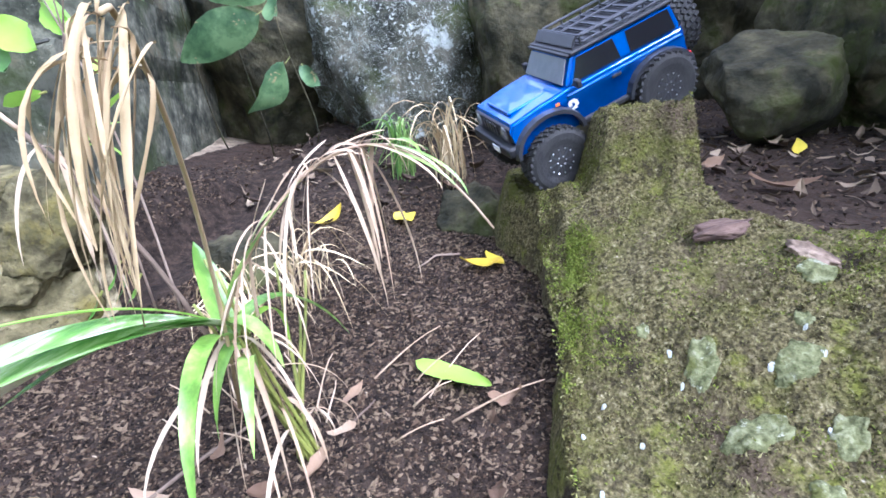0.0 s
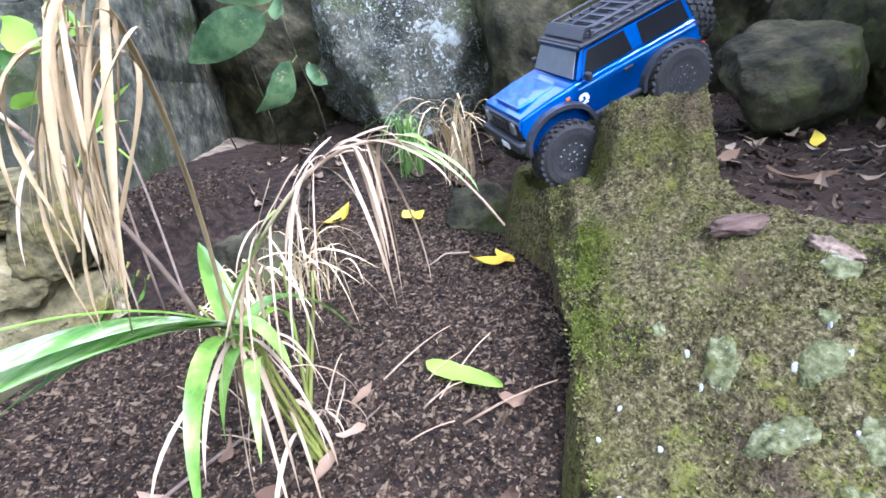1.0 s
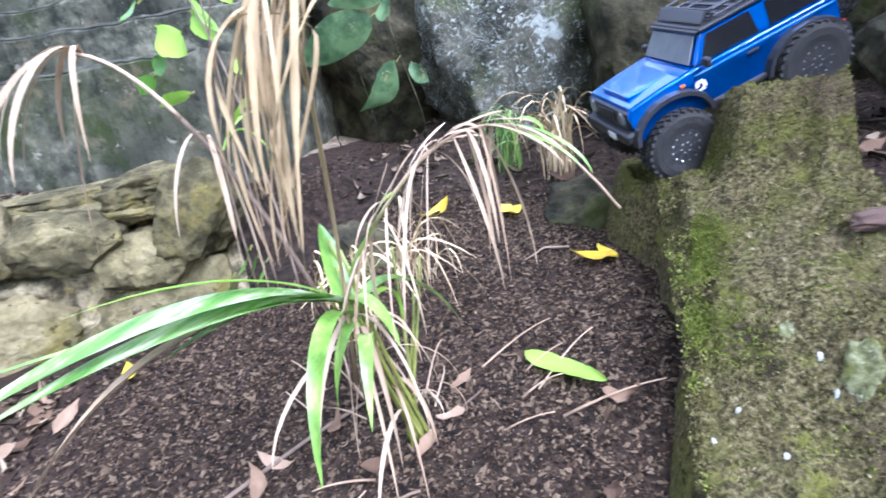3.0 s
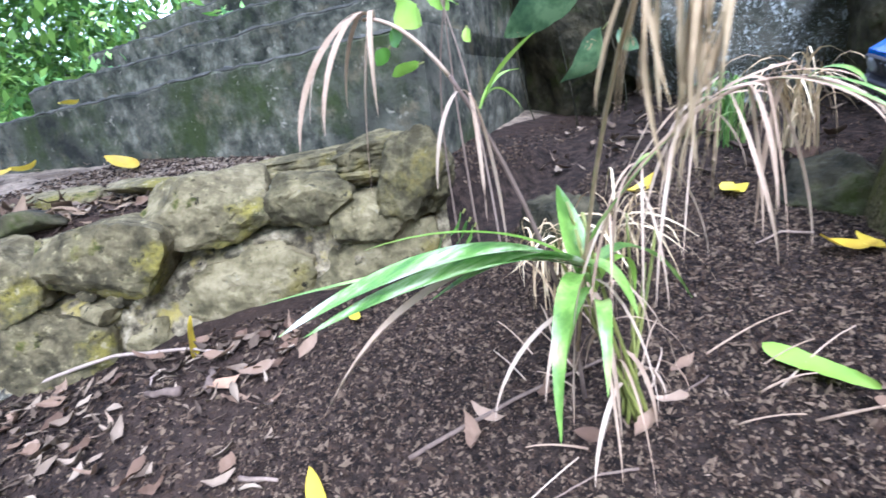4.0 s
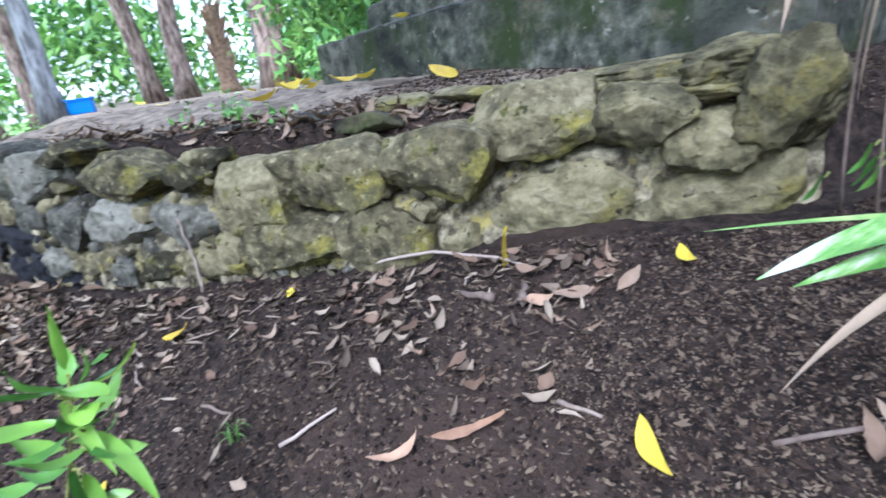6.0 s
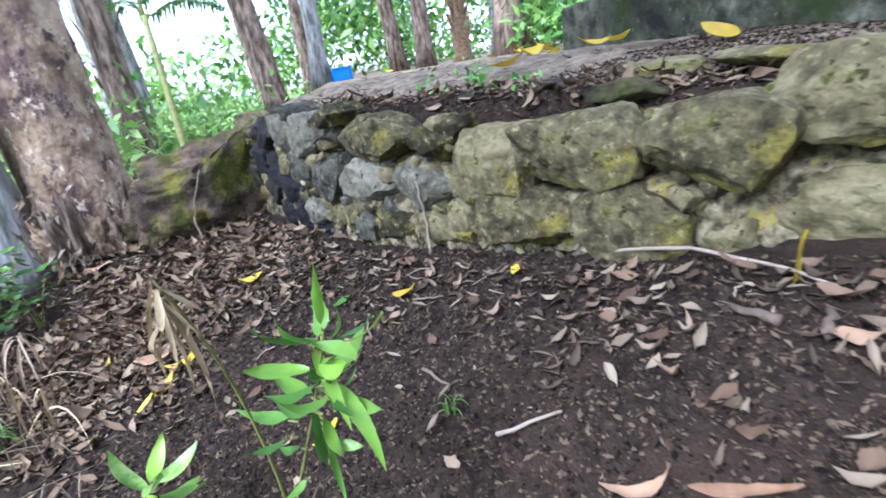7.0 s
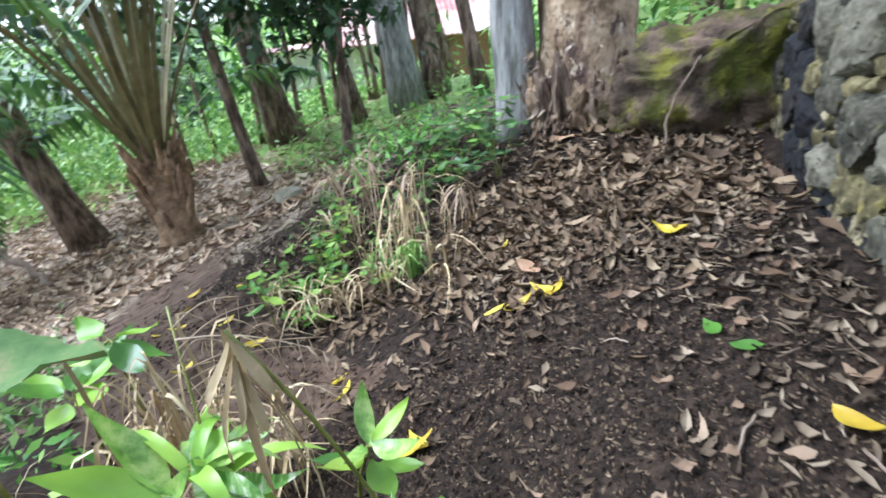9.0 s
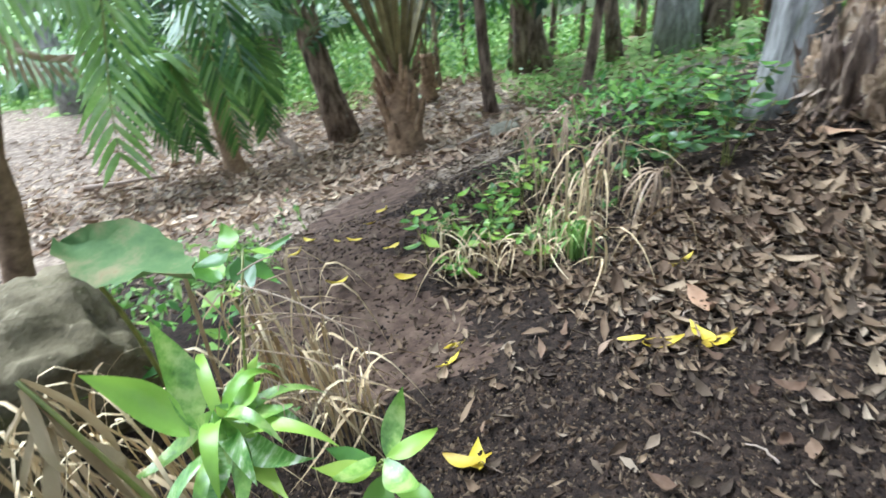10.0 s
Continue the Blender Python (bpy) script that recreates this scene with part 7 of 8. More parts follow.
for k in range(16):
    px, py = rb.uniform(-1.72, -1.18), rb.uniform(-2.15, -1.35)
    if k % 2:
        leafy_plant(px, py, rb.uniform(0.08, 0.18), 3, 4, rb.uniform(0.045, 0.06), (GREEN, LIME, BLADE), 760 + k, WEEDL)
    else:
        tuft((px, py), (px + rb.uniform(-0.08, 0.08), py + rb.uniform(-0.08, 0.08), gz(px, py) + rb.uniform(0.10, 0.20)), 12, 0.16, STRAW_STUFF, DRYL, 0.007, 160 + k)
SHRUBL = "low dark green leafy shrub at the foot of the big tree"
for k, (px, py, h) in enumerate(((-2.06, -1.72, 0.26), (-2.20, -1.60, 0.28), (-2.15, -1.95, 0.30), (-2.32, -1.78, 0.30), (-2.00, -1.92, 0.20), (-2.36, -2.02, 0.28), (-2.25, -2.25, 0.25))):
    leafy_plant(px, py, h, 5, 6, 0.075, (DEEPLEAF, DEEPLEAF, GREEN), 730 + k, SHRUBL, 0.16, "shrub")
plume = tagged(new("grass_plume"), "tall bleached grass plumes nodding over among the weeds", "grass")
for bx, by, hx, hy, hz in ((-1.62, -1.70, -1.70, -1.80, -0.12), (-1.66, -1.72, -1.63, -1.86, -0.18), (-1.70, -1.62, -1.80, -1.66, -0.20), (-1.92, -1.42, -1.82, -1.36, -0.22), (-1.60, -1.86, -1.55, -1.98, -0.2)):
    g = gz(bx, by)
    top = Vector((hx, hy, hz))
    stalk(plume, ((bx, by, g), (bx, by, g + 0.2), (bx * 0.5 + hx * 0.5, by * 0.5 + hy * 0.5, hz + 0.03), top), 0.004, 0.002, STRAW)
    for j in range(12):
        p = Vector((bx, by, g)).lerp(top, 0.75 + 0.25 * rt.random()) + Vector((0, 0, 0.02))
        droop(plume, p, p + Vector((rt.uniform(-0.10, 0.12), rt.uniform(-0.10, 0.10), rt.uniform(-0.20, -0.06))), rt.uniform(0.004, 0.009), STRAW, 0.05, rt.uniform(-2, 2))
tuft((-1.05, 0.05), (-1.05, 0.05, -0.10), 12, 0.03, BRIGHT, "small sprig of green grass in soil", 0.004, 13, "green_tuft")


def weeds(centres, count, spread, size, seed, label):
    pts = [(x, y, gz(x, y) + dz) for x, y, dz in centres]
    return tagged(new("weeds", leaf_cloud("weeds", pts, count, spread, size, BRIGHT if seed in (2, 4) else FOLIAGE if seed == 1 else WEED, seed, 0.6)), label, "weeds", kind="stuff")


rq = random.Random(31)
weeds([(rq.uniform(-2.6, -2.1), rq.uniform(-2.4, -1.9), rq.uniform(0.02, 0.15)) for k in range(20)], 170, 0.07, 0.06, 1, "leafy green weeds round the foot of the big tree")
weeds([(rq.uniform(-2.0, -1.25), rq.uniform(-2.4, -1.6), rq.uniform(0.01, 0.06)) for k in range(30)], 190, 0.05, 0.05, 2, "small green weeds along the trail")
weeds([(rq.uniform(-2.6, -1.9), rq.uniform(-3.4, -2.3), rq.uniform(0.02, 0.12)) for k in range(30)], 260, 0.08, 0.07, 3, "green weeds beside the palm")
weeds([(rq.uniform(-0.4, 0.5), rq.uniform(-2.9, -1.5), rq.uniform(0.03, 0.2)) for k in range(30)], 460, 0.07, 0.06, 4, "green and browning weeds on the trail side")
weeds([(rq.uniform(-0.5, 0.5), rq.uniform(-1.5, -0.9), rq.uniform(0.03, 0.16)) for k in range(20)], 300, 0.07, 0.06, 5, "green weeds round the pale boulder")
weeds([(rq.uniform(-4.2, -2.3), rq.uniform(-5.0, -2.4), rq.uniform(0.02, 0.12)) for k in range(50)], 380, 0.09, 0.08, 6, "green weeds between the trees")
weeds([(-1.93 + rq.uniform(-0.12, 0.12), 0.30 + rq.uniform(-0.1, 0.1), rq.uniform(0.01, 0.05)) for k in range(8)], 60, 0.025, 0.035, 7, "small green seedlings on the terrace edge")
weeds([(-2.3 + rq.uniform(-0.3, 0.3), 0.15 + rq.uniform(-0.2, 0.2), rq.uniform(0.01, 0.04)) for k in range(7)], 40, 0.02, 0.03, 8, "small green seedlings on the terrace")
weeds([(rq.uniform(-4.6, -3.2), rq.uniform(0.9, 1.15), rq.uniform(0.05, 0.3)) for k in range(12)], 160, 0.10, 0.10, 9, "green plants at the end of the steps")
weeds([(rq.uniform(0.55, 0.9), rq.uniform(1.55, 1.8), rq.uniform(0.1, 0.2)) for k in range(4)], 12, 0.04, 0.05, 10, "small green leaves on the bank")
weeds([(rq.uniform(-5.2, -2.6), rq.uniform(-7.8, -4.2), rq.uniform(0.02, 0.22)) for k in range(60)], 520, 0.12, 0.09, 4, "bright green weeds on the slope under the trees")
sprig = []
for u, i in ((1.45, 1), (1.52, 1), (1.05, 2), (1.1, 2), (1.55, 3), (1.3, 3), (1.8, 2), (1.85, 3), (1.7, 4), (0.6, 3), (1.9, 1)):
    sprig.append(tuple(SO + SX * u + SY * (TREAD * i + 0.05) + Vector((0, 0, 0.64 + RISE * i + sag(u)))))
tagged(new("weeds", leaf_cloud("weeds", sprig, 110, 0.035, 0.06, WEED, 41)), "small green weeds rooted in the old steps", "weeds", kind="stuff")


# ---- litter ----


def lie(mesh_name, me, x, y, yaw, lift=0.004, tilt=(0, 0)):
    ob = new(mesh_name, me)
    n = gnormal(x, y)
    q = Vector((0, 0, 1)).rotation_difference(n).to_matrix().to_4x4()
    ob.matrix_world = Matrix.Translation((x, y, gz(x, y) + lift)) @ q @ pose(0, 0, 0, tilt[0], tilt[1], yaw)
    return ob


rl = random.Random(77)
yellow_kinds = [leaf_mesh("yellow_leaf", 0.062 + 0.012 * k, 0.026 + 0.004 * k, YELLOW, 0.15 + 0.12 * k, 0.15 + 0.1 * k, 300 + k) for k in range(4)]
heart = leaf_mesh("yellow_leaf", 0.065, 0.055, YELLOW, 0.2, 0.25, 310, heart=True)
YBED = [(-0.201, 1.44), (0.002, 1.209), (0.032, 1.175), (-0.365, 1.474), (-1.438, 0.233), (-1.193, -0.191), (-1.545, -0.074), (-1.975, -0.567), (0.62, 1.32)]
YPATH = [(-1.136, -1.112), (-1.188, -1.057), (-1.167, -0.589), (-1.801, -1.103), (-1.68, -0.75), (-1.561, -0.808), (-0.82, -1.64), (-0.74, -2.066), (-0.845, -2.031), (-0.994, -1.629), (-0.908, -2.407), (-1.662, -0.744), (-1.02, -1.9), (-0.6, -2.2), (-0.5, -2.05), (-1.1, -2.2), (-0.9, -2.25)]
YTOP = [(-2.55, 0.62), (-2.45, 0.55), (-2.30, 0.60), (-2.12, 0.69), (-2.02, 0.68), (-1.80, 0.86), (-2.86, 0.42), (-2.75, 0.62), (-3.1, 0.55), (-2.05, 0.30), (-4.2, 0.0), (-5.2, -0.2)]
for i, (x, y) in enumerate(YBED + YPATH + YTOP):
    me = heart if i == 0 else yellow_kinds[i % 4] if (x, y) != (-1.167, -0.589) else leaf_mesh("yellow_leaf", 0.11, 0.035, YELLOW, 0.3, 0.3, 399)
    top = (x, y) in YTOP
    ob = lie("yellow_leaf", me, x, y, rl.uniform(0, 360), 0.02 if top else 0.006, (rl.uniform(10, 24) * rl.choice((-1, 1)), rl.uniform(-15, 8)) if top else (rl.uniform(-18, 18), rl.uniform(-18, 10)))
    if top:
        ob.scale = (1.3, 1.3, 1.3)
    tagged(ob, "fallen bright yellow leaf lying flat on the ground", "leaf", "fallen yellow leaves")
for x, y, yaw, L, w, me in ((-0.567, 0.523, -23, 0.085, 0.024, YELLOW), (-0.782, 0.829, -31, 0.085, 0.022, YELLOW), (-1.11, -0.663, 146, 0.12, 0.028, YELLOW), (-1.639, -0.749, 182, 0.09, 0.022, YELLOW), (-1.531, -0.863, 133, 0.075, 0.018, YELLOW), (-1.756, -1.101, 168, 0.08, 0.024, YELLOW)):
    tagged(lie("yellow_leaf", leaf_mesh("yellow_leaf", L, w, me, 0.25, 0.3, int(x * 1000) % 97), x, y, yaw, 0.008, (12, -8)), "narrow pointed yellow leaf curled on the soil", "leaf", "fallen yellow leaves")
step_leaf = new("yellow_leaf", leaf_mesh("yellow_leaf", 0.10, 0.04, YELLOW, 0.2, 0.2, 341))
step_leaf.matrix_world = Matrix.Translation(SO + SX * 1.24 + SY * 0.035 + Vector((0, 0, 0.632 + sag(1.24)))) @ pose(0, 0, 0, 14, 0, 200)
tagged(step_leaf, "yellow leaf lying on the edge of the lowest step", "leaf", "fallen yellow leaves")
# the tall yellow leaf against the wall's foot
lean_leaf = new("yellow_leaf", leaf_mesh("yellow_leaf", 0.095, 0.035, YELLOW, 0.1, 0.12, 320))
lean_leaf.matrix_world = pose(-1.0, 0.60, 0.035, 0, 0, 0) @ pose(0, 0, 0, 0, -78, 128) @ pose(0, 0, 0, 90, 0, 0)
tagged(lean_leaf, "yellow-green leaf standing upright against the wall foot", "leaf", "fallen yellow leaves")
# the long green leaf, its end brown
gl = lie("green_leaf", leaf_mesh("green_leaf", 0.135, 0.034, LIME, 0.12, 0.2, 330, n=17, ragged=0.16, sharp=0.8), -0.092, 0.90, -32, 0.008)
tagged(gl, "long fresh green leaf fallen on the soil", "leaf")
tagged(lie("withered_leaf", leaf_mesh("withered_leaf", 0.045, 0.022, DRYLEAF, 0.7, 0.6, 331, ragged=0.7), 0.018, 0.822, 10, 0.006), "pale shrivelled leaf end beside the green leaf", "leaf")
for x, y in ((-1.66, -0.30), (-1.64, -0.27)):
    tagged(lie("green_leaf", leaf_mesh("green_leaf", 0.06, 0.03, GREEN, 0.2, 0.2, 332), x, y, rl.uniform(0, 360), 0.008), "fresh green leaf lying on the soil", "leaf")

TANLEAF = mat("tan_leaf", [(0.25, (0.16, 0.085, 0.045)), (0.5, (0.30, 0.175, 0.095)), (0.8, (0.42, 0.28, 0.17))], scale=22, rough=0.7, bump=0.5, bscale=90, obj_random=0.4, spec=0.25)
dry_kinds = [leaf_mesh("dry_leaf", rl.uniform(0.024, 0.068), rl.uniform(0.009, 0.024), DRYLEAF, rl.uniform(-0.3, 1.0), rl.uniform(0.0, 0.9), 400 + k, rl.choice((0, 0, 0.06)), ragged=rl.uniform(0.15, 0.8)) for k in range(18)]
BIGDRY = [(-0.77, 0.237, 72, 0.085, 0.02), (-0.725, 0.317, 65, 0.105, 0.018), (-0.853, 0.545, 75, 0.07, 0.03), (-0.835, 0.60, 30, 0.075, 0.035), (-0.81, 0.66, 100, 0.06, 0.03), (-1.721, -0.92, 86, 0.12, 0.045), (-1.698, -0.038, 20, 0.08, 0.03), (-0.385, 0.642, 130, 0.06, 0.022), (-0.189, 0.834, 60, 0.045, 0.02), (-0.126, 1.574, 10, 0.08, 0.04),
          (0.45, 1.14, -30, 0.10, 0.025), (0.40, 1.20, 40, 0.06, 0.03), (-0.2, 0.72, 80, 0.05, 0.02), (-0.95, 0.60, 30, 0.07, 0.025), (-0.30, 0.80, 150, 0.06, 0.022), (-0.27, 0.70, 20, 0.05, 0.02), (-0.33, 0.74, 100, 0.045, 0.018), (-0.16, 0.80, 200, 0.04, 0.018), (-0.42, 0.70, 0, 0.055, 0.016)]
for i, (x, y, yaw, L, w) in enumerate(BIGDRY):
    tagged(lie("dry_leaf", leaf_mesh("dry_leaf", L, w, TANLEAF if i < 3 or i == 5 else DRYLEAF, 0.3 + 0.3 * rl.random(), 0.2 + 0.5 * rl.random(), 430 + i, ragged=0.35), x, y, yaw, 0.009, (rl.uniform(-12, 12), rl.uniform(-10, 4))), "large curled brown dead leaf on the soil", "leaf", "fallen brown leaves")
hollow_leaf = new("dry_leaf", leaf_mesh("dry_leaf", 0.12, 0.05, TANLEAF, 0.1, 0.1, 455, ragged=0.3))
hollow_leaf.matrix_world = pose(-2.44, -1.53, -0.215, 8, -4, 140)
tagged(hollow_leaf, "large tan dead leaf caught at the tree foot", "leaf", "fallen brown leaves")


def litter_spot(zone):
    """A random plan point in one of the zones where leaves gather."""
    if zone == 0:  # the wall's foot and the corner by the burnt stones
        s = rl.uniform(-1.3, 1.5)
        x, y = wall_at(s, abs(rl.gauss(0.08, 0.16)) + 0.05)
    elif zone == 1:  # the litter bank before the big tree
        x, y = rl.gauss(-2.05, 0.30), rl.gauss(-0.95, 0.36)
    elif zone == 2:  # the bed
        x, y = rl.uniform(-1.9, 0.05), rl.uniform(-0.6, 1.5)
    elif zone == 3:  # the head of the wall
        s = rl.uniform(-1.3, 0.9)
        x, y = wall_at(s, -0.14 - abs(rl.gauss(0, 0.10)))
    else:  # the slope beyond
        x, y = rl.gauss(-1.6, 0.4), rl.gauss(-1.2, 0.35)
    return x, y


def fits(x, y):
    d = float(edge_dist(np.array(x), np.array(y)))
    if -0.13 < d < 0.0 and x > -2.7:
        return False
    if x > 0.10 and y < 1.0:
        return False
    return y < 1.7


n_leaf = 0
while n_leaf < 255:
    x, y = litter_spot(rl.choice((0, 0, 0, 1, 1, 1, 1, 2, 3, 4)))
    if not fits(x, y):
        continue
    n_leaf += 1
    tagged(lie("dry_leaf", dry_kinds[n_leaf % 18], x, y, rl.uniform(0, 360), rl.uniform(0.004, 0.016), (rl.uniform(-25, 25), rl.uniform(-25, 15))), "curled brown dead leaf on the ground", "leaf", "fallen brown leaves")


def litter_stuff(name, spots, lo, hi, material, seed, label, wide=0.42):
    """Curled dead leaves and scraps in one mesh."""
    rng = random.Random(seed)
    V, F = [], []
    for x, y in spots:
        L = rng.uniform(lo, hi)
        w = L * rng.uniform(0.35, 1.15) * wide
        a = rng.uniform(0, math.tau)
        c, s = math.cos(a), math.sin(a)
        cu, ro, pi_ = rng.uniform(-0.4, 1.0), rng.uniform(-0.6, 0.6), rng.uniform(-0.45, 0.45)
        jag = [rng.uniform(0.55, 1.25) for _ in range(12)]
        cup = rng.uniform(0.1, 1.1)
        z0 = gz(x, y) + rng.uniform(0.002, 0.012) + 0.25 * L * abs(ro) * wide + 0.2 * L * abs(pi_)
        k = len(V)
        for t, ww in ((-0.5, 0.12), (-0.2, 0.85), (0.15, 1.0), (0.5, 0.1)):
            for sd in (-0.5, 0.0, 0.5):
                g = jag[len(V) - k]
                u, v = t * L * (0.85 + 0.2 * g), sd * w * ww * g
                z = cu * L * t * t * 1.6 + abs(sd) * w * cup + v * ro + u * pi_
                V.append((x + u * c - v * s, y + u * s + v * c, z0 + z))
        for r in range(3):
            for q in range(2):
                b = k + r * 3 + q
                F.append((b, b + 1, b + 4, b + 3))
    return tagged(new(name, mesh_of(name, V, F, material)), label, "leaf litter", kind="stuff")


spots = []
while len(spots) < 5200:
    x, y = litter_spot(rl.choice((0, 0, 0, 1, 1, 1, 1, 1, 1, 1, 3, 4)))
    bare = float(sstep(-1.85, -1.5, x)) * (0.42 - 0.55 * fbm(x * 5, y * 5, 3.0))
    if fits(x, y) and rl.random() > bare:
        spots.append((x, y))
litter_stuff("leaf_litter", spots, 0.010, 0.045, DRYLEAF_STUFF, 5, "brown dead leaves and leaf scraps lying thick on the soil")
bank = []
while len(bank) < 1000:
    x, y = rl.gauss(-2.15, 0.26), rl.gauss(-1.05, 0.30)
    if fits(x, y):
        bank.append((x, y))
litter_stuff("leaf_litter", bank, 0.03, 0.085, BANKLEAF, 15, "pale brown curled leaves heaped between tree and wall", 0.45)
litter_stuff("leaf_scraps", [p for p in ((rl.uniform(-1.95, 0.10), rl.uniform(-1.3, 1.75)) for _ in range(3000)) if fits(*p)], 0.003, 0.011, DRYLEAF_STUFF, 6, "small pale scraps of dead leaf scattered on soil", 0.5)
litter_stuff("forest_litter", [(x, y) for x, y in ((rl.gauss(0.3, 2.4), rl.uniform(-9.6, -1.5)) for _ in range(12000)) if y < -3.4 and (abs(x + 0.8) > 0.3 or y < -3.2 or rl.random() < 0.12)], 0.05, 0.14, FARLITTER, 7, "brown leaf litter over the ground beneath the trees")
litter_stuff("forest_litter", [(x, y) for x, y in ((rl.uniform(-2.6, 1.2), rl.uniform(-3.6, -1.6)) for _ in range(3600)) if abs(x + 0.8) > 0.32 or rl.random() < 0.10], 0.02, 0.065, DRYLEAF_STUFF, 17, "small brown leaf litter on the sides of the trail")
litter_stuff("leaf_litter", [(rl.gauss(-1.45, 0.20), rl.gauss(-1.75, 0.30)) for _ in range(420)], 0.03, 0.075, BANKLEAF, 18, "pale dead leaves caught among the weeds of the bank edge", 0.42)
slope = [p for p in ((rl.gauss(-1.70, 0.28), rl.gauss(-1.10, 0.30)) for _ in range(1500)) if fits(*p) and fbm(p[0] * 4, p[1] * 4, 9.0) > -0.1]
litter_stuff("leaf_litter", slope, 0.012, 0.046, BANKLEAF, 20, "small pale leaf scraps thick on the slope", 0.5)
head = [wall_at(rl.uniform(-0.9, 0.75), rl.uniform(-0.34, -0.13)) for _ in range(300)]
litter_stuff("terrace_litter", head, 0.018, 0.06, BANKLEAF, 19, "curled dead leaves lying along the wall head", 0.42)
litter_stuff("terrace_litter", [(rl.uniform(-4.5, -0.9), rl.uniform(-0.6, 1.3)) for _ in range(200)], 0.010, 0.03, DRYLEAF_STUFF, 8, "scattered dead leaf scraps on the bare terrace")
litter_stuff("bank_litter", [(rl.uniform(0.38, 0.95), rl.uniform(0.9, 1.7)) for _ in range(220)] + [(rl.uniform(-0.75, 0.0), rl.uniform(1.5, 2.3)) for _ in range(240)], 0.015, 0.05, DRYLEAF_STUFF, 9, "dead leaf scraps on the shaded bank")

# mulch: crumbs of soil and wood
rc = np.random.default_rng(3)


def crumbs(name, count, xr, yr, lo, hi, seed, label, power=1.5):
    x = rc.uniform(*xr, count)
    y = rc.uniform(*yr, count)
    d = edge_dist(x, y)
    keep = ((d > 0.0) | (d < -0.16)) & ~((x > 0.11) & (y < 0.80))
    x, y = x[keep], y[keep]
    n = len(x)
    z = ground_z(x, y) + np.array([rough_z(a, b) for a, b in zip(x, y)])
    r = lo + (hi - lo) * rc.uniform(0, 1, n) ** power
    base = np.array([(1, 0, 0), (0, 1, 0), (-1, 0, 0), (0, -1, 0), (0, 0, 1), (0, 0, -1)], float)
    size = np.stack([r * rc.uniform(0.7, 1.7, n), r * rc.uniform(0.4, 0.8, n), r * rc.uniform(0.25, 0.6, n)], -1)
    v = base[None] * size[:, None, :] * rc.uniform(0.7, 1.3, (n, 6, 1))
    a, b = rc.uniform(0, math.tau, n), rc.normal(0, 0.5, n)
    v = np.stack([v[..., 0] * np.cos(b)[:, None] + v[..., 2] * np.sin(b)[:, None], v[..., 1], -v[..., 0] * np.sin(b)[:, None] + v[..., 2] * np.cos(b)[:, None]], -1)
    v = np.stack([v[..., 0] * np.cos(a)[:, None] - v[..., 1] * np.sin(a)[:, None], v[..., 0] * np.sin(a)[:, None] + v[..., 1] * np.cos(a)[:, None], v[..., 2]], -1)
    v += np.stack([x, y, z + r * 0.2], -1)[:, None, :]
    tri = np.array([(0, 1, 4), (1, 2, 4), (2, 3, 4), (3, 0, 4), (1, 0, 5), (2, 1, 5), (3, 2, 5), (0, 3, 5)])
    f = (np.arange(n)[:, None, None] * 6 + tri[None]).reshape(-1, 3)
    return tagged(new(name, mesh_of(name, v.reshape(-1, 3).tolist(), f.tolist(), CHIP, False)), label, "mulch", kind="stuff")


crumbs("mulch", 84000, (-1.9, 0.11), (-0.9, 1.55), 0.0018, 0.0075, 1, "dark crumbly mulch of soil clods and wood chips", 1.8)
crumbs("mulch", 70000, (-0.75, 0.11), (0.45, 1.5), 0.0010, 0.0042, 5, "fine dark grains of soil and bark between the clods", 1.4)
crumbs("mulch", 9000, (-2.6, -0.5), (-2.6, -0.5), 0.003, 0.011, 2, "dark crumbly soil and wood chips beside the trail")
crumbs("mulch", 12000, (-0.9, 1.0), (0.82, 2.4), 0.0015, 0.007, 3, "dark crumbs of soil under the rock bank")
crumbs("gravel", 3500, (-5.5, -0.8), (-1.0, 1.3), 0.0012, 0.004, 4, "fine gravel and crumbs on the bare terrace")


def twig(pts, r, label="thin dry twig lying on the soil"):
    p = [Vector((x, y, gz(x, y) + dz)) for x, y, dz in pts]
    q = []
    for a, b in zip(p[:-1], p[1:]):
        q += [a.lerp(b, k / 4) + Vector((rl.uniform(-1, 1), rl.uniform(-1, 1), 0)) * r * 0.8 for k in range(4)]
    q.append(p[-1])
    bm = bmesh.new()
    tube_bm(bm, q, [r * (1 - 0.5 * i / len(q)) for i in range(len(q))], 6)
    return tagged(part("twig", bm, TWIG, sm=True), label, "twig", "fallen twigs")


twig([(-0.46, 0.60, 0.006), (-0.37, 0.73, 0.012), (-0.27, 0.86, 0.01)], 0.0035)
twig([(-1.33, 0.40, 0.01), (-1.17, 0.52, 0.03), (-1.02, 0.60, 0.02), (-0.92, 0.63, 0.01)], 0.0045, "bent dry stick lying along the wall foot")
twig([(-0.66, 0.47, 0.005), (-0.60, 0.49, 0.008)], 0.004)
twig([(-0.92, 0.53, 0.01), (-0.99, 0.50, 0.012)], 0.009, "short dark stub of rotten wood")
twig([(-0.86, 0.55, 0.01), (-0.90, 0.58, 0.012)], 0.010, "short dark stub of rotten wood")
twig([(-1.20, 0.0, 0.01), (-1.12, 0.05, 0.01)], 0.004)
twig([(-0.95, 0.12, 0.005), (-0.93, 0.22, 0.01)], 0.004)
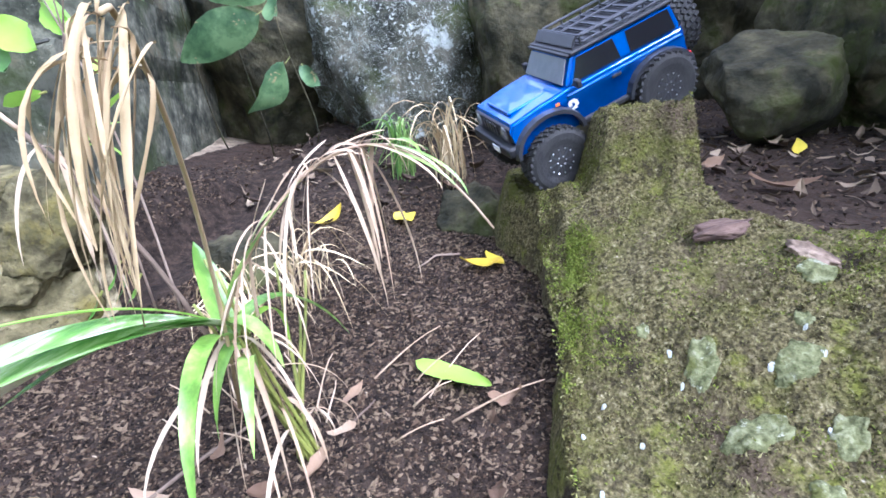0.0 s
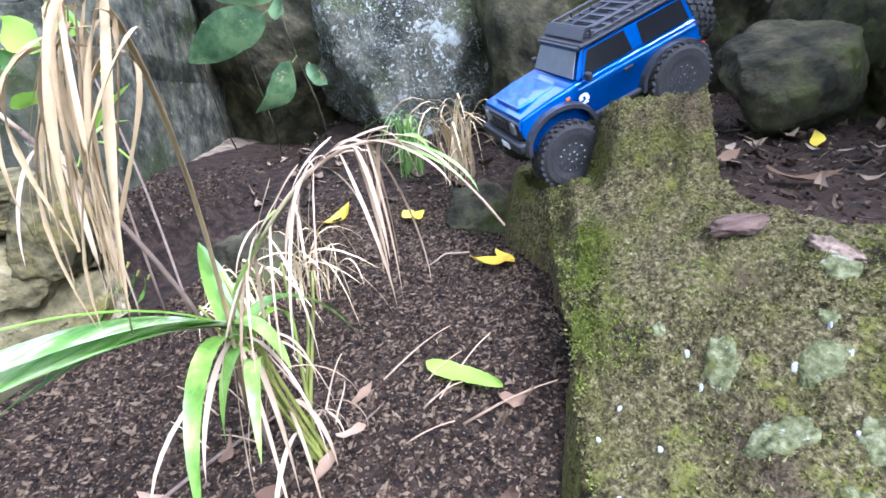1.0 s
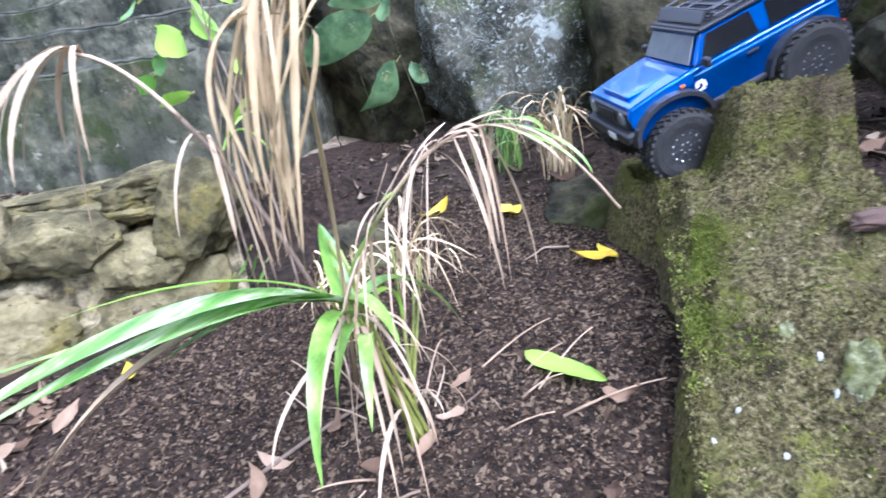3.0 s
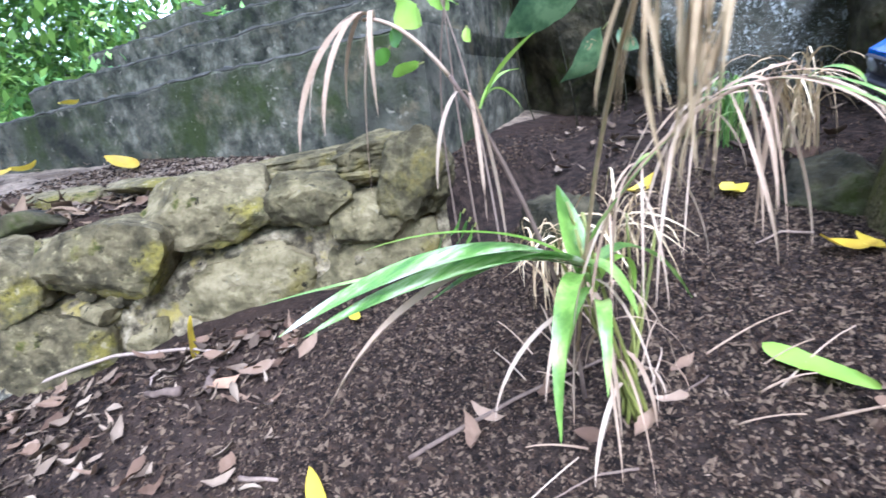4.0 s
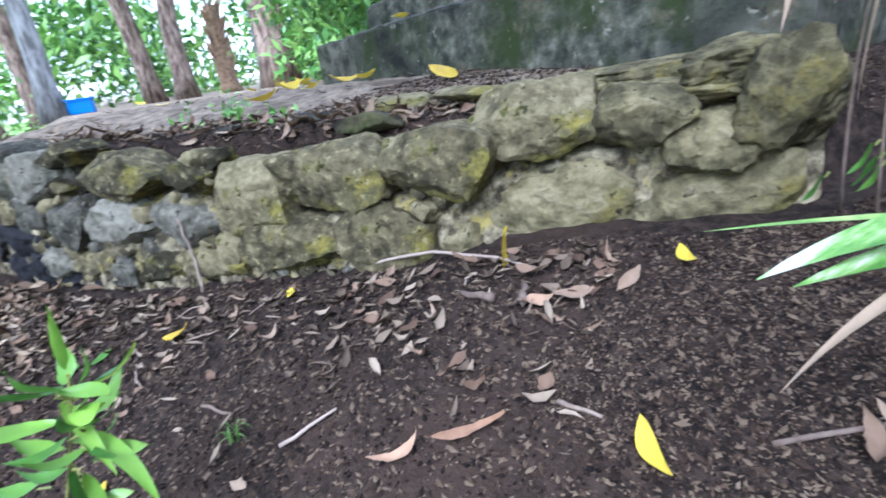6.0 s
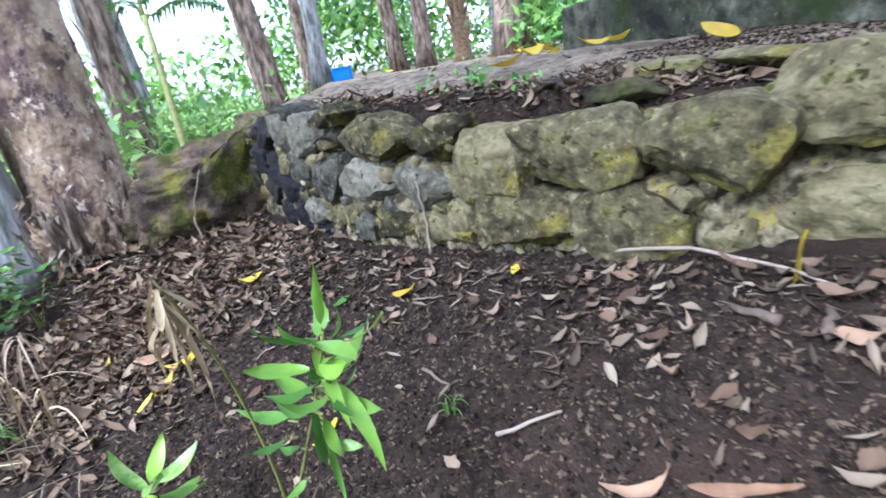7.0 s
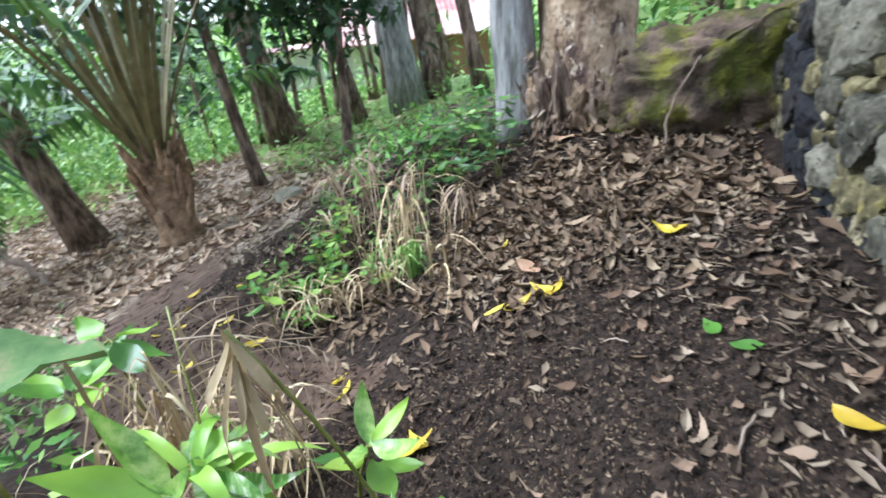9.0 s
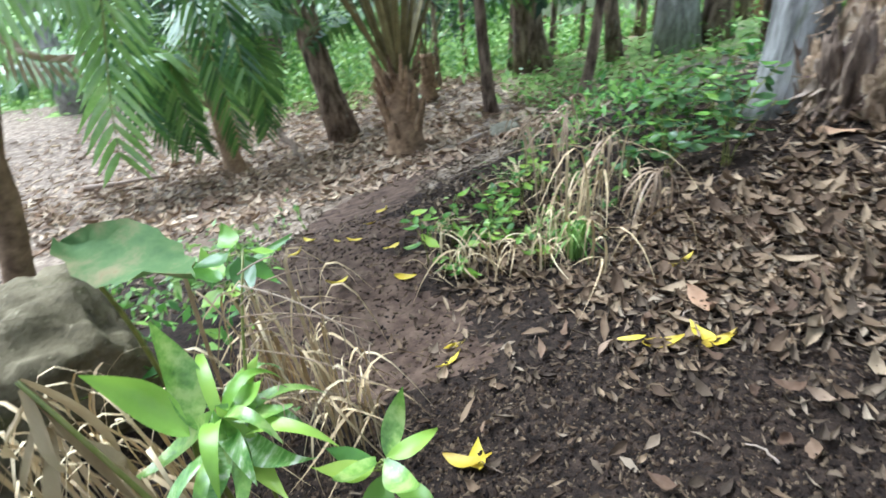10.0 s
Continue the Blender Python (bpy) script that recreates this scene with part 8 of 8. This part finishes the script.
twig([(-2.5, -1.0, 0.0), (-2.52, -1.02, 0.12), (-2.55, -1.0, 0.22), (-2.62, -0.98, 0.30)], 0.006, "thin bare sapling stem leaning on the mossy boulder")
twig([(-1.70, 0.03, 0.0), (-1.71, 0.03, 0.12), (-1.70, 0.02, 0.22)], 0.005, "short bare stick standing at the wall foot")
for k in range(34):
    x, y = litter_spot(rl.choice((0, 1, 2, 4)))
    if fits(x, y):
        a, L = rl.uniform(0, math.tau), rl.uniform(0.03, 0.12)
        twig([(x, y, 0.006), (x + L * 0.5 * math.cos(a), y + L * 0.5 * math.sin(a), 0.012), (x + L * math.cos(a + 0.2), y + L * math.sin(a + 0.2), 0.006)], rl.uniform(0.0012, 0.003))
# fallen branches down the slope
twig([(-2.2, -4.6, 0.05), (-1.5, -4.0, 0.06)], 0.015, "fallen dry branch beside the trail")
twig([(2.95, -6.18, 0.05), (2.0, -6.3, 0.06)], 0.035, "dark fallen branch under the palms")
twig([(0.45, -6.25, 0.5), (0.27, -5.97, 0.25), (0.105, -5.70, 0.04)], 0.045, "sawn pale log leaning in the litter")

# bark pieces on the mossy rock


FLAKE = mat("bark_flake", [(0.3, (0.035, 0.020, 0.014)), (0.5, (0.085, 0.050, 0.034)), (0.72, (0.16, 0.105, 0.075))], scale=40, rough=0.9, bump=1.0, bscale=90, stretch=(0.4, 2, 1))


def bark_piece(x, y, yaw, L, w, seed, material, label):
    me = rock_mesh("bark_piece", (L / 2, w / 2, 0.008), seed, material, 0.25, 3.0, 4, 0.2)
    ob = new("bark_piece", me)
    e = 0.02
    z = big_rock_z(x, y)
    n = Vector((big_rock_z(x - e, y) - big_rock_z(x + e, y), big_rock_z(x, y - e) - big_rock_z(x, y + e), 2 * e)).normalized()
    ob.matrix_world = Matrix.Translation((x, y, z + 0.004)) @ Vector((0, 0, 1)).rotation_difference(n).to_matrix().to_4x4() @ pose(0, 0, 0, 0, 0, yaw)
    return tagged(ob, label, "bark")


bark_piece(0.313, 0.893, 6, 0.085, 0.034, 501, FLAKE, "flat flake of reddish-brown bark lying on moss")
bark_piece(0.394, 0.838, -60, 0.08, 0.030, 502, BARK_BROWN, "pale curled piece of bark lying on moss")
